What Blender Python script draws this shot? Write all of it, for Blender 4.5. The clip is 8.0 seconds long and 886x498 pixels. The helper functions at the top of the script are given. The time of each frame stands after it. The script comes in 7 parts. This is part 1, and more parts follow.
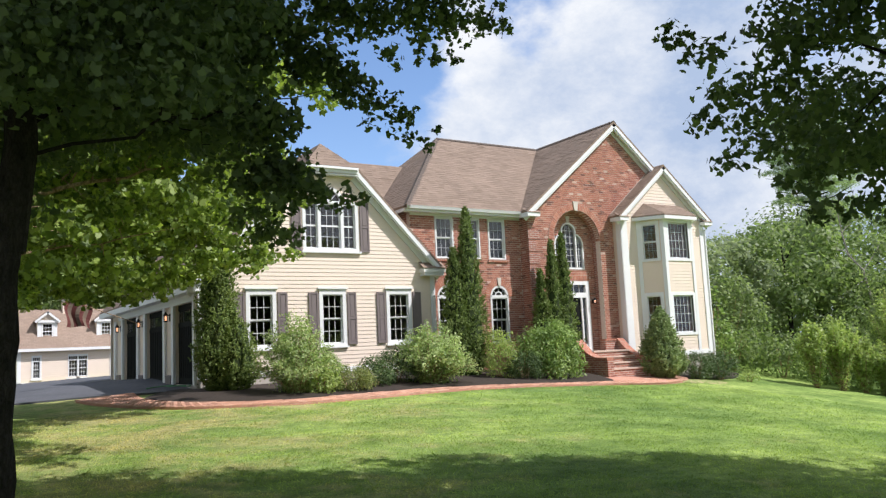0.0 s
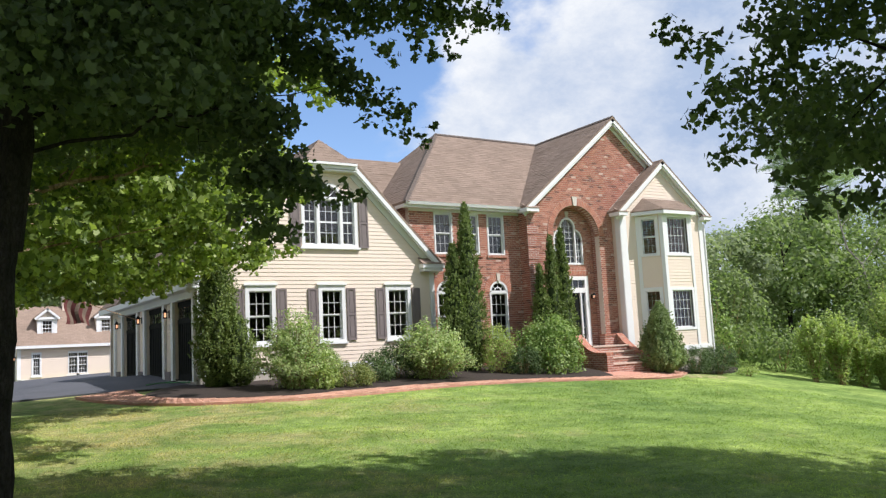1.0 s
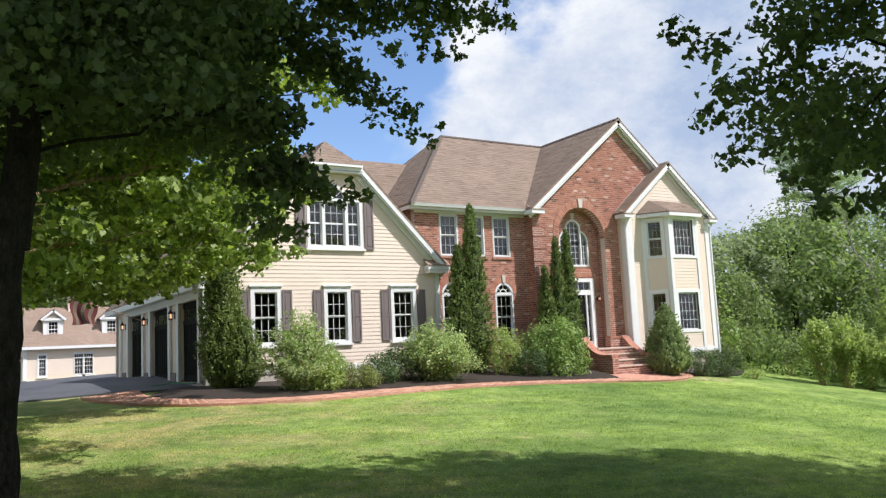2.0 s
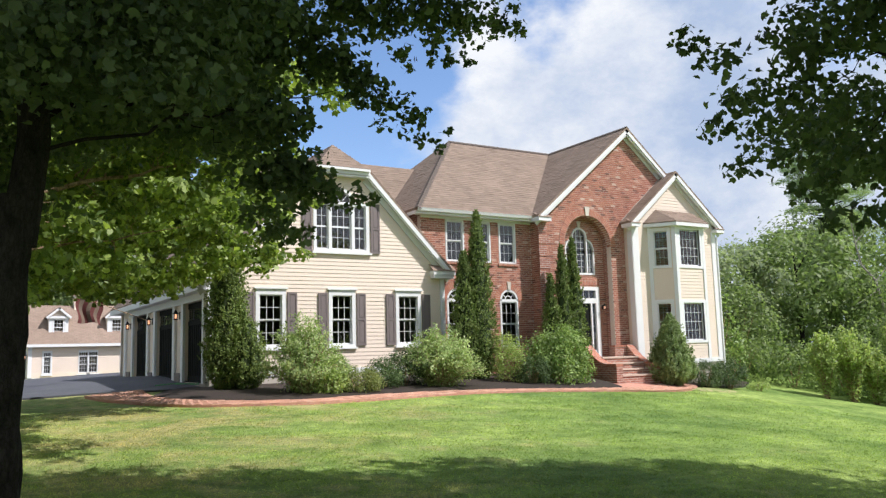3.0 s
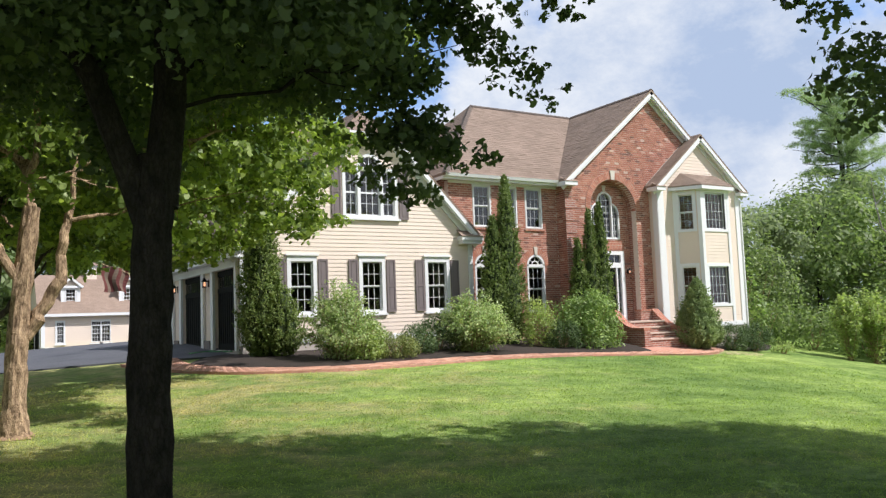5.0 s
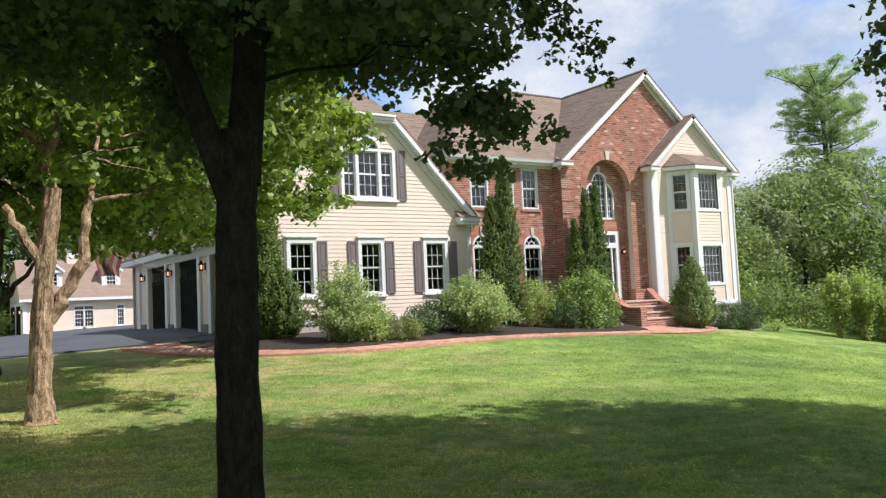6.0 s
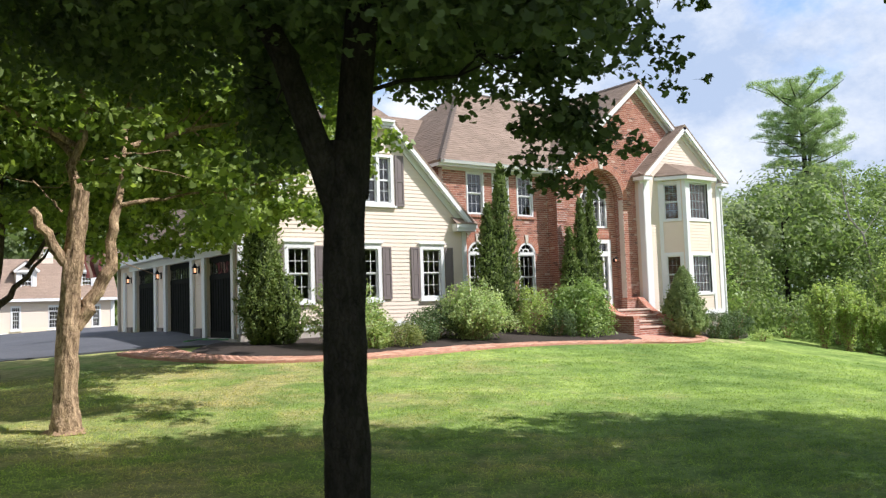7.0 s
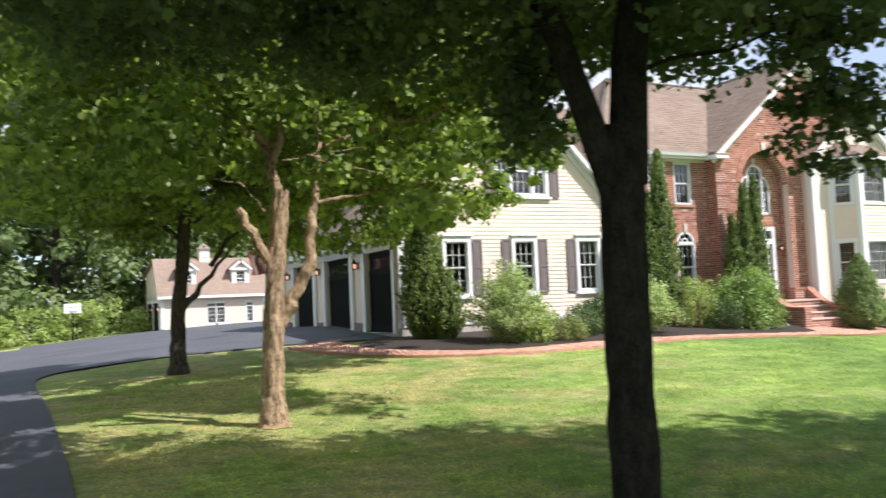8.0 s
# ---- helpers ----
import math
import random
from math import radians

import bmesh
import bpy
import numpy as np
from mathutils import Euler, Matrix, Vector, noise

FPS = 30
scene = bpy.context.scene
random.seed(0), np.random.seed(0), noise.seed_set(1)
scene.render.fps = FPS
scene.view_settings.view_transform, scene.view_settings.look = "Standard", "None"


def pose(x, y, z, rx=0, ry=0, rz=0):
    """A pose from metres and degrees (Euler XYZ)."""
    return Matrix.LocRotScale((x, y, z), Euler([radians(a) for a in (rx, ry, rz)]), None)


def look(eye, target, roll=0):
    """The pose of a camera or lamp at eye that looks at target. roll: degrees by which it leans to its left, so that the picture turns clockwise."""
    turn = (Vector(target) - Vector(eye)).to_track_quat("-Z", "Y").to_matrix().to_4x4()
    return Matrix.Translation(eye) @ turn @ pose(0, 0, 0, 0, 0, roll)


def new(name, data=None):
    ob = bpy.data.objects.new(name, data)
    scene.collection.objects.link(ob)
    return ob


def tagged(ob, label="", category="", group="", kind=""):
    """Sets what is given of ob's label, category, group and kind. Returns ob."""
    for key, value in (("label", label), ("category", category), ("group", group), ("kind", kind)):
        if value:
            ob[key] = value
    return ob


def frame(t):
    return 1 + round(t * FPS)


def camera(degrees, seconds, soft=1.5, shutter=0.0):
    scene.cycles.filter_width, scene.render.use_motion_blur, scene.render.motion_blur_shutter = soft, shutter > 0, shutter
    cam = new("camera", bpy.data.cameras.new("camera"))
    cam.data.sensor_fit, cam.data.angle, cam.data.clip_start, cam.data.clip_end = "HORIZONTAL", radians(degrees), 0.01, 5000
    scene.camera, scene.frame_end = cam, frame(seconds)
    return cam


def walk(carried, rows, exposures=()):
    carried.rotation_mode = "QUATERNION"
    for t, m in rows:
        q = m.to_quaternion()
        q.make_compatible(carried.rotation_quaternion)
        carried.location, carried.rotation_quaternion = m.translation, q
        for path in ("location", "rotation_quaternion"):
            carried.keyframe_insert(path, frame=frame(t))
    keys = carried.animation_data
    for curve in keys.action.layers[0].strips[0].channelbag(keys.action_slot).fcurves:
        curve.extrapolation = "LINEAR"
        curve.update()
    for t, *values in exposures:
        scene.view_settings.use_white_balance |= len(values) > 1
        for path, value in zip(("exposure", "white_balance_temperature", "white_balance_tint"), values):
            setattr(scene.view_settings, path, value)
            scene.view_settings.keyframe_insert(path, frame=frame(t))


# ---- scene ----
cam = camera(56.8, 8.0, soft=1.3, shutter=0.25)
PATH = [
    (0, (0.353, 1.997, 1.429), (1.415, 3.674, 1.673), -2.7),
    (0.5, (0.359, 1.993, 1.426), (1.424, 3.669, 1.666), -2.8),
    (1, (0.366, 1.984, 1.434), (1.429, 3.662, 1.667), -2.9),
    (1.5, (0.364, 2.005, 1.426), (1.423, 3.686, 1.659), -3.1),
    (3, (0.368, 2.006, 1.419), (1.408, 3.696, 1.672), -1.6),
    (3.5, (0.174, 2.093, 1.447), (1.232, 3.772, 1.697), -2.0),
    (4, (0.068, 2.266, 1.418), (1.124, 3.95, 1.638), -2.1),
    (4.5, (-0.116, 2.462, 1.424), (0.916, 4.164, 1.62), -1.9),
    (6, (-0.869, 3.062, 1.421), (0.226, 4.731, 1.548), -2.6),
    (6.5, (-1.15, 3.346, 1.476), (-0.056, 5.016, 1.6), -1.5),
    (7, (-1.472, 3.586, 1.531), (-0.317, 5.214, 1.665), -1.9),
    (7.5, (-1.774, 3.827, 1.535), (-0.666, 5.488, 1.649), -2.5),
    (8, (-2.034, 4.205, 1.57), (-1.147, 5.992, 1.699), -2.5),
]
walk(cam, [(t, look(eye, target, roll)) for t, eye, target, roll in PATH], exposures=((0, 0.25, 6130, 15), (5, 0.25, 6130, 15), (6.5, 0.33, 6130, 15), (7, 0.45, 6130, 15), (7.5, 0.38, 6130, 15), (8, 0.62, 6130, 15)))

# ---------------------------------------------------------------- light and sky
SUN_TO = Vector((1.0, -1.0, 1.68)).normalized()
sun_data = bpy.data.lights.new("sun", "SUN")
sun_data.energy, sun_data.angle, sun_data.color = 5.0, radians(0.6), (1.0, 0.955, 0.895)
sun = new("sun", sun_data)
sun.matrix_world = look(SUN_TO * 60, (0, 0, 0))

world = bpy.data.worlds.new("world")
scene.world = world
world.use_nodes = True


def build_sky():
    nt = world.node_tree
    nt.nodes.clear()
    n, l = nt.nodes.new, nt.links.new
    out, bg = n("ShaderNodeOutputWorld"), n("ShaderNodeBackground")
    sky = n("ShaderNodeTexSky")
    sky.sky_type, sky.sun_disc = "NISHITA", False
    sky.sun_elevation = math.asin(SUN_TO.z)
    sky.sun_rotation = math.atan2(SUN_TO.x, SUN_TO.y)
    sky.air_density, sky.dust_density, sky.ozone_density = 1.0, 0.2, 3.0
    tc, mp = n("ShaderNodeTexCoord"), n("ShaderNodeMapping")
    mp.inputs["Scale"].default_value = (1.0, 1.0, 1.6)
    mp.inputs["Location"].default_value = CLOUD_SHIFT
    def lean(value, *lobes):
        """Thickens or thins the clouds round a direction: (direction, radius, amount)."""
        for way, radius, amount in lobes:
            dot, reach, add = n("ShaderNodeVectorMath"), n("ShaderNodeMapRange"), n("ShaderNodeMath")
            dot.operation, add.operation = "DOT_PRODUCT", "ADD"
            dot.inputs[1].default_value = Vector(way).normalized()
            reach.interpolation_type = "SMOOTHSTEP"
            reach.inputs["From Min"].default_value, reach.inputs["From Max"].default_value = math.cos(radius), 1.0
            reach.inputs["To Max"].default_value = amount
            l(tc.outputs["Generated"], dot.inputs[0])
            l(dot.outputs["Value"], reach.inputs["Value"])
            l(reach.outputs[0], add.inputs[0])
            l(value, add.inputs[1])
            value = add.outputs[0]
        return value

    big, fine = n("ShaderNodeTexNoise"), n("ShaderNodeTexNoise")
    for node, scale, detail, rough in ((big, 1.9, 9, 0.58), (fine, 4.4, 12, 0.68)):
        node.inputs["Scale"].default_value = scale
        node.inputs["Detail"].default_value = detail
        node.inputs["Roughness"].default_value = rough
    l(tc.outputs["Generated"], mp.inputs["Vector"])
    l(mp.outputs[0], big.inputs["Vector"])
    l(mp.outputs[0], fine.inputs["Vector"])
    cover = n("ShaderNodeMapRange")
    cover.interpolation_type = "SMOOTHSTEP"
    cover.inputs["From Min"].default_value, cover.inputs["From Max"].default_value = 0.40, 0.50
    l(lean(big.outputs["Fac"], ((0.36, 0.89, 0.28), 0.25, -0.16), ((0.594, 0.708, 0.381), 0.08, -0.10), ((0.62, 0.72, 0.30), 0.36, 0.10)), cover.inputs["Value"])
    shade = n("ShaderNodeMapRange")
    shade.inputs["From Min"].default_value, shade.inputs["From Max"].default_value = 0.33, 0.64
    l(lean(fine.outputs["Fac"], ((0.61, 0.71, 0.37), 0.19, 0.16), ((0.525, 0.795, 0.30), 0.11, 0.02), ((0.68, 0.68, 0.255), 0.22, -0.13), ((0.83, 0.52, 0.20), 0.40, -0.06)), shade.inputs["Value"])
    cloud = n("ShaderNodeMix")
    cloud.data_type = "RGBA"
    cloud.inputs["A"].default_value = (2.6, 3.2, 4.05, 1)
    cloud.inputs["B"].default_value = (5.3, 5.4, 5.2, 1)
    l(shade.outputs[0], cloud.inputs["Factor"])
    mix = n("ShaderNodeMix")
    mix.data_type = "RGBA"
    l(cover.outputs[0], mix.inputs["Factor"])
    l(sky.outputs[0], mix.inputs["A"])
    l(cloud.outputs["Result"], mix.inputs["B"])
    l(mix.outputs["Result"], bg.inputs["Color"])
    bg.inputs["Strength"].default_value = 0.15
    l(bg.outputs[0], out.inputs["Surface"])


CLOUD_SHIFT = (0.3, 0.2, 0.0)
build_sky()


# ---------------------------------------------------------------- materials
def rgb(c):
    return (*c, 1.0)


def material(name, rough=0.7, metallic=0.0, spec=0.35):
    m = bpy.data.materials.new(name)
    m.use_nodes = True
    nt = m.node_tree
    p = nt.nodes["Principled BSDF"]
    p.inputs["Roughness"].default_value = rough
    p.inputs["Metallic"].default_value = metallic
    p.inputs["Specular IOR Level"].default_value = spec
    return m, nt, p


def noise_node(nt, scale, detail=4, rough=0.6, coord="Object", stretch=None):
    tc, nz = nt.nodes.new("ShaderNodeTexCoord"), nt.nodes.new("ShaderNodeTexNoise")
    nz.inputs["Scale"].default_value, nz.inputs["Detail"].default_value = scale, detail
    nz.inputs["Roughness"].default_value = rough
    if stretch:
        mp = nt.nodes.new("ShaderNodeMapping")
        mp.inputs["Scale"].default_value = stretch
        nt.links.new(tc.outputs[coord], mp.inputs["Vector"])
        nt.links.new(mp.outputs[0], nz.inputs["Vector"])
    else:
        nt.links.new(tc.outputs[coord], nz.inputs["Vector"])
    return nz.outputs["Fac"]


def ramp(nt, fac, stops):
    r = nt.nodes.new("ShaderNodeValToRGB")
    el = r.color_ramp.elements
    while len(el) < len(stops):
        el.new(0.5)
    for e, (pos, c) in zip(el, stops):
        e.position, e.color = pos, rgb(c)
    nt.links.new(fac, r.inputs["Fac"])
    return r.outputs["Color"]


def mixed(nt, fac, a, b, mode="MIX"):
    m = nt.nodes.new("ShaderNodeMix")
    m.data_type, m.blend_type = "RGBA", mode
    for sock, v in ((m.inputs["Factor"], fac), (m.inputs["A"], a), (m.inputs["B"], b)):
        if isinstance(v, (int, float)):
            sock.default_value = v
        elif isinstance(v, tuple):
            sock.default_value = rgb(v)
        else:
            nt.links.new(v, sock)
    return m.outputs["Result"]


def bump(nt, p, height, strength=0.3, distance=0.01):
    b = nt.nodes.new("ShaderNodeBump")
    b.inputs["Strength"].default_value, b.inputs["Distance"].default_value = strength, distance
    nt.links.new(height, b.inputs["Height"])
    nt.links.new(b.outputs[0], p.inputs["Normal"])


def plain(name, c, rough=0.6, var=0.12, scale=6.0, metallic=0.0, bumped=0.12, fine=60.0, spec=0.35):
    m, nt, p = material(name, rough, metallic, spec)
    lo = tuple(v * (1 - var) for v in c)
    hi = tuple(min(1, v * (1 + var)) for v in c)
    a = ramp(nt, noise_node(nt, scale), [(0.3, lo), (0.7, hi)])
    b = mixed(nt, noise_node(nt, fine, 3), a, tuple(v * 0.9 for v in c))
    nt.links.new(b, p.inputs["Base Color"])
    bump(nt, p, noise_node(nt, fine, 4), bumped, 0.004)
    return m


def bricks(name, c1, c2, dark, mortar, width, height, gap, rough=0.85, offset=0.5, depth=0.5):
    """Courses laid along the metre-true UV."""
    m, nt, p = material(name, rough, spec=0.2)
    tc, bt = nt.nodes.new("ShaderNodeTexCoord"), nt.nodes.new("ShaderNodeTexBrick")
    nt.links.new(tc.outputs["UV"], bt.inputs["Vector"])
    bt.inputs["Scale"].default_value = 1.0
    bt.inputs["Brick Width"].default_value, bt.inputs["Row Height"].default_value = width, height
    bt.inputs["Mortar Size"].default_value, bt.inputs["Mortar Smooth"].default_value = gap, 0.2
    bt.offset = offset
    bt.inputs["Color1"].default_value, bt.inputs["Color2"].default_value = rgb(c1), rgb(c2)
    bt.inputs["Mortar"].default_value = rgb(mortar)
    patch = noise_node(nt, 1.3, 5, 0.65, "UV", (1 / width / 1.7, 1 / height / 1.7, 1))
    col = mixed(nt, ramp(nt, patch, [(0.52, (0, 0, 0)), (0.64, (0.7, 0.7, 0.7))]), bt.outputs["Color"], dark)
    large = ramp(nt, noise_node(nt, 0.5, 4), [(0.3, (0.82, 0.82, 0.82)), (0.7, (1.0, 1.0, 1.0))])
    nt.links.new(mixed(nt, 1.0, col, large, "MULTIPLY"), p.inputs["Base Color"])
    inv = nt.nodes.new("ShaderNodeMath")
    inv.operation, inv.inputs[0].default_value = "SUBTRACT", 1.0
    nt.links.new(bt.outputs["Fac"], inv.inputs[1])
    bump(nt, p, inv.outputs[0], depth, 0.008)
    return m


def leafy(name, lo, hi, through_light, gloss=0.45, share=0.4):
    m = bpy.data.materials.new(name)
    m.use_nodes = True
    nt = m.node_tree
    p = nt.nodes["Principled BSDF"]
    p.inputs["Roughness"].default_value = gloss
    p.inputs["Specular IOR Level"].default_value = 0.3
    geo = nt.nodes.new("ShaderNodeNewGeometry")
    col = ramp(nt, geo.outputs["Random Per Island"], [(0.0, lo), (1.0, hi)])
    drift = ramp(nt, noise_node(nt, 0.8, 3), [(0.3, (0.72, 0.75, 0.7)), (0.7, (1.1, 1.1, 1.0))])
    col = mixed(nt, 1.0, col, drift, "MULTIPLY")
    nt.links.new(col, p.inputs["Base Color"])
    tr = nt.nodes.new("ShaderNodeBsdfTranslucent")
    nt.links.new(mixed(nt, 1.0, col, through_light, "MULTIPLY"), tr.inputs["Color"])
    mx = nt.nodes.new("ShaderNodeMixShader")
    mx.inputs["Fac"].default_value = share
    nt.links.new(p.outputs[0], mx.inputs[1])
    nt.links.new(tr.outputs[0], mx.inputs[2])
    nt.links.new(mx.outputs[0], nt.nodes["Material Output"].inputs["Surface"])
    return m


def glass_material():
    m = bpy.data.materials.new("window_glass")
    m.use_nodes = True
    nt = m.node_tree
    nt.nodes.remove(nt.nodes["Principled BSDF"])
    fr, tr, gl, mx = (nt.nodes.new(k) for k in ("ShaderNodeFresnel", "ShaderNodeBsdfTransparent", "ShaderNodeBsdfGlossy", "ShaderNodeMixShader"))
    fr.inputs["IOR"].default_value = 2.05
    tr.inputs["Color"].default_value = (0.80, 0.84, 0.84, 1)
    gl.inputs["Roughness"].default_value = 0.03
    nt.links.new(fr.outputs[0], mx.inputs["Fac"])
    nt.links.new(tr.outputs[0], mx.inputs[1])
    nt.links.new(gl.outputs[0], mx.inputs[2])
    nt.links.new(mx.outputs[0], nt.nodes["Material Output"].inputs["Surface"])
    return m


def lawn_colour(nt):
    """Mown stripes of richer and drier grass: broad drifts, patches and small mottling."""
    big = ramp(nt, noise_node(nt, 0.16, 4, 0.6), [(0.36, (0.180, 0.262, 0.090)), (0.5, (0.245, 0.332, 0.104)), (0.64, (0.345, 0.425, 0.142))])
    streak = ramp(nt, noise_node(nt, 0.8, 6, 0.70, "Object", (0.55, 1.2, 1.0)), [(0.36, (0.66, 0.72, 0.62)), (0.62, (1.16, 1.14, 1.12))])
    col = mixed(nt, 1.0, big, streak, "MULTIPLY")
    # drier towards the drive, lusher towards the wood
    geo, dot, reach, add = (nt.nodes.new(k) for k in ("ShaderNodeNewGeometry", "ShaderNodeVectorMath", "ShaderNodeMapRange", "ShaderNodeMath"))
    dot.operation, add.operation = "DOT_PRODUCT", "ADD"
    dot.inputs[1].default_value = (1.0, -0.55, 0.0)
    reach.inputs["From Min"].default_value, reach.inputs["From Max"].default_value = -6.0, 5.0
    reach.inputs["To Min"].default_value, reach.inputs["To Max"].default_value = 0.10, -0.10
    nt.links.new(geo.outputs["Position"], dot.inputs[0])
    nt.links.new(dot.outputs["Value"], reach.inputs["Value"])
    nt.links.new(reach.outputs[0], add.inputs[0])
    nt.links.new(noise_node(nt, 0.75, 7, 0.72), add.inputs[1])
    dry = ramp(nt, add.outputs[0], [(0.50, (0, 0, 0)), (0.68, (0.78, 0.78, 0.78))])
    col = mixed(nt, dry, col, (0.44, 0.385, 0.205))
    rich = nt.nodes.new("ShaderNodeMapRange")
    rich.inputs["From Min"].default_value, rich.inputs["From Max"].default_value = -6.0, 6.0
    nt.links.new(dot.outputs["Value"], rich.inputs["Value"])
    col = mixed(nt, 1.0, col, ramp(nt, rich.outputs[0], [(0.0, (1.12, 1.08, 1.06)), (0.5, (1.0, 1.0, 1.0)), (1.0, (0.92, 0.95, 0.90))]), "MULTIPLY")
    mottle = ramp(nt, noise_node(nt, 4.0, 6, 0.75, "Object", (0.8, 1.2, 1.0)), [(0.34, (0.60, 0.68, 0.58)), (0.66, (1.26, 1.22, 1.18))])
    return mixed(nt, 1.0, col, mottle, "MULTIPLY")


def lawn_material():
    m, nt, p = material("lawn_grass", 0.9, spec=0.1)
    blades = ramp(nt, noise_node(nt, 30, 5, 0.8, "Object", (1.0, 0.6, 1.0)), [(0.25, (0.50, 0.54, 0.46)), (0.75, (1.26, 1.24, 1.2))])
    nt.links.new(mixed(nt, 1.0, lawn_colour(nt), blades, "MULTIPLY"), p.inputs["Base Color"])
    bump(nt, p, noise_node(nt, 34, 6, 0.8), 0.8, 0.03)
    return m


def blade_material():
    m, nt, p = material("grass_blade", 0.7, spec=0.2)
    geo = nt.nodes.new("ShaderNodeNewGeometry")
    each = ramp(nt, geo.outputs["Random Per Island"], [(0.0, (1.05, 1.1, 0.9)), (1.0, (1.9, 1.75, 1.6))])
    col = mixed(nt, 1.0, lawn_colour(nt), each, "MULTIPLY")
    nt.links.new(col, p.inputs["Base Color"])
    tr, mx = nt.nodes.new("ShaderNodeBsdfTranslucent"), nt.nodes.new("ShaderNodeMixShader")
    nt.links.new(mixed(nt, 1.0, col, (1.2, 1.25, 0.8), "MULTIPLY"), tr.inputs["Color"])
    mx.inputs["Fac"].default_value = 0.45
    nt.links.new(p.outputs[0], mx.inputs[1])
    nt.links.new(tr.outputs[0], mx.inputs[2])
    nt.links.new(mx.outputs[0], nt.nodes["Material Output"].inputs["Surface"])
    return m


def asphalt_material():
    m, nt, p = material("asphalt", 0.85, spec=0.3)
    base = ramp(nt, noise_node(nt, 0.5, 5), [(0.3, (0.075, 0.078, 0.088)), (0.7, (0.115, 0.118, 0.13))])
    grit = ramp(nt, noise_node(nt, 90, 3, 0.8), [(0.3, (0.6, 0.6, 0.6)), (0.7, (1.25, 1.25, 1.25))])
    nt.links.new(mixed(nt, 1.0, base, grit, "MULTIPLY"), p.inputs["Base Color"])
    bump(nt, p, noise_node(nt, 120, 3), 0.4, 0.006)
    return m


def bark_material(name, lo, hi):
    m, nt, p = material(name, 0.95, spec=0.15)
    plates = noise_node(nt, 9, 6, 0.7, "Object", (1.9, 1.9, 0.7))
    tc, mp, vo = (nt.nodes.new(k) for k in ("ShaderNodeTexCoord", "ShaderNodeMapping", "ShaderNodeTexVoronoi"))
    mp.inputs["Scale"].default_value = (1.0, 1.0, 0.24)
    vo.feature = "DISTANCE_TO_EDGE"
    vo.inputs["Scale"].default_value, vo.inputs["Randomness"].default_value = 48.0, 1.0
    bend = nt.nodes.new("ShaderNodeVectorMath")
    bend.operation = "ADD"
    wob = nt.nodes.new("ShaderNodeTexNoise")
    wob.inputs["Scale"].default_value = 14.0
    small = nt.nodes.new("ShaderNodeVectorMath")
    small.operation, small.inputs["Scale"].default_value = "SCALE", 0.07
    nt.links.new(tc.outputs["Object"], wob.inputs["Vector"])
    nt.links.new(wob.outputs["Color"], small.inputs[0])
    nt.links.new(tc.outputs["Object"], bend.inputs[0])
    nt.links.new(small.outputs[0], bend.inputs[1])
    nt.links.new(bend.outputs[0], mp.inputs["Vector"])
    nt.links.new(mp.outputs[0], vo.inputs["Vector"])
    crack = ramp(nt, vo.outputs["Distance"], [(0.0, (0.66, 0.62, 0.58)), (0.16, (1.0, 1.0, 1.0))])
    col = ramp(nt, plates, [(0.36, lo), (0.60, hi), (0.8, tuple(v * 1.15 for v in hi))])
    lich = ramp(nt, noise_node(nt, 3.2, 4), [(0.55, (0, 0, 0)), (0.7, (0.5, 0.5, 0.5))])
    col = mixed(nt, lich, col, tuple(min(1, v * 1.3) for v in hi))
    nt.links.new(mixed(nt, 1.0, col, crack, "MULTIPLY"), p.inputs["Base Color"])
    bump(nt, p, mixed(nt, 0.5, crack, plates), 1.0, 0.03)
    return m


def piece_material(name, stops, rough, spread=0.25, patch=0.8, bumped=0.5, fine=70.0):
    """Single bricks, shingles or pavers: each its own shade, with slow drifts over the whole surface."""
    m, nt, p = material(name, rough, spec=0.2)
    geo, info = nt.nodes.new("ShaderNodeNewGeometry"), nt.nodes.new("ShaderNodeObjectInfo")
    add, wrap = nt.nodes.new("ShaderNodeMath"), nt.nodes.new("ShaderNodeMath")
    add.operation, wrap.operation = "ADD", "FRACT"
    nt.links.new(geo.outputs["Random Per Island"], add.inputs[0])
    nt.links.new(info.outputs["Random"], add.inputs[1])
    nt.links.new(add.outputs[0], wrap.inputs[0])
    col = ramp(nt, wrap.outputs[0], stops)
    tc = nt.nodes.new("ShaderNodeNewGeometry")
    def drift(scale, detail):
        nz = nt.nodes.new("ShaderNodeTexNoise")
        nz.inputs["Scale"].default_value, nz.inputs["Detail"].default_value, nz.inputs["Roughness"].default_value = scale, detail, 0.65
        nt.links.new(tc.outputs["Position"], nz.inputs["Vector"])
        return nz.outputs["Fac"]
    lo, hi = 1 - spread, 1 + spread * 0.6
    col = mixed(nt, 1.0, col, ramp(nt, drift(patch, 5), [(0.34, (lo, lo, lo)), (0.66, (hi, hi, hi))]), "MULTIPLY")
    col = mixed(nt, 1.0, col, ramp(nt, drift(fine, 3), [(0.3, (0.82, 0.82, 0.82)), (0.7, (1.12, 1.12, 1.12))]), "MULTIPLY")
    nt.links.new(col, p.inputs["Base Color"])
    bump(nt, p, drift(fine, 4), bumped, 0.004)
    return m


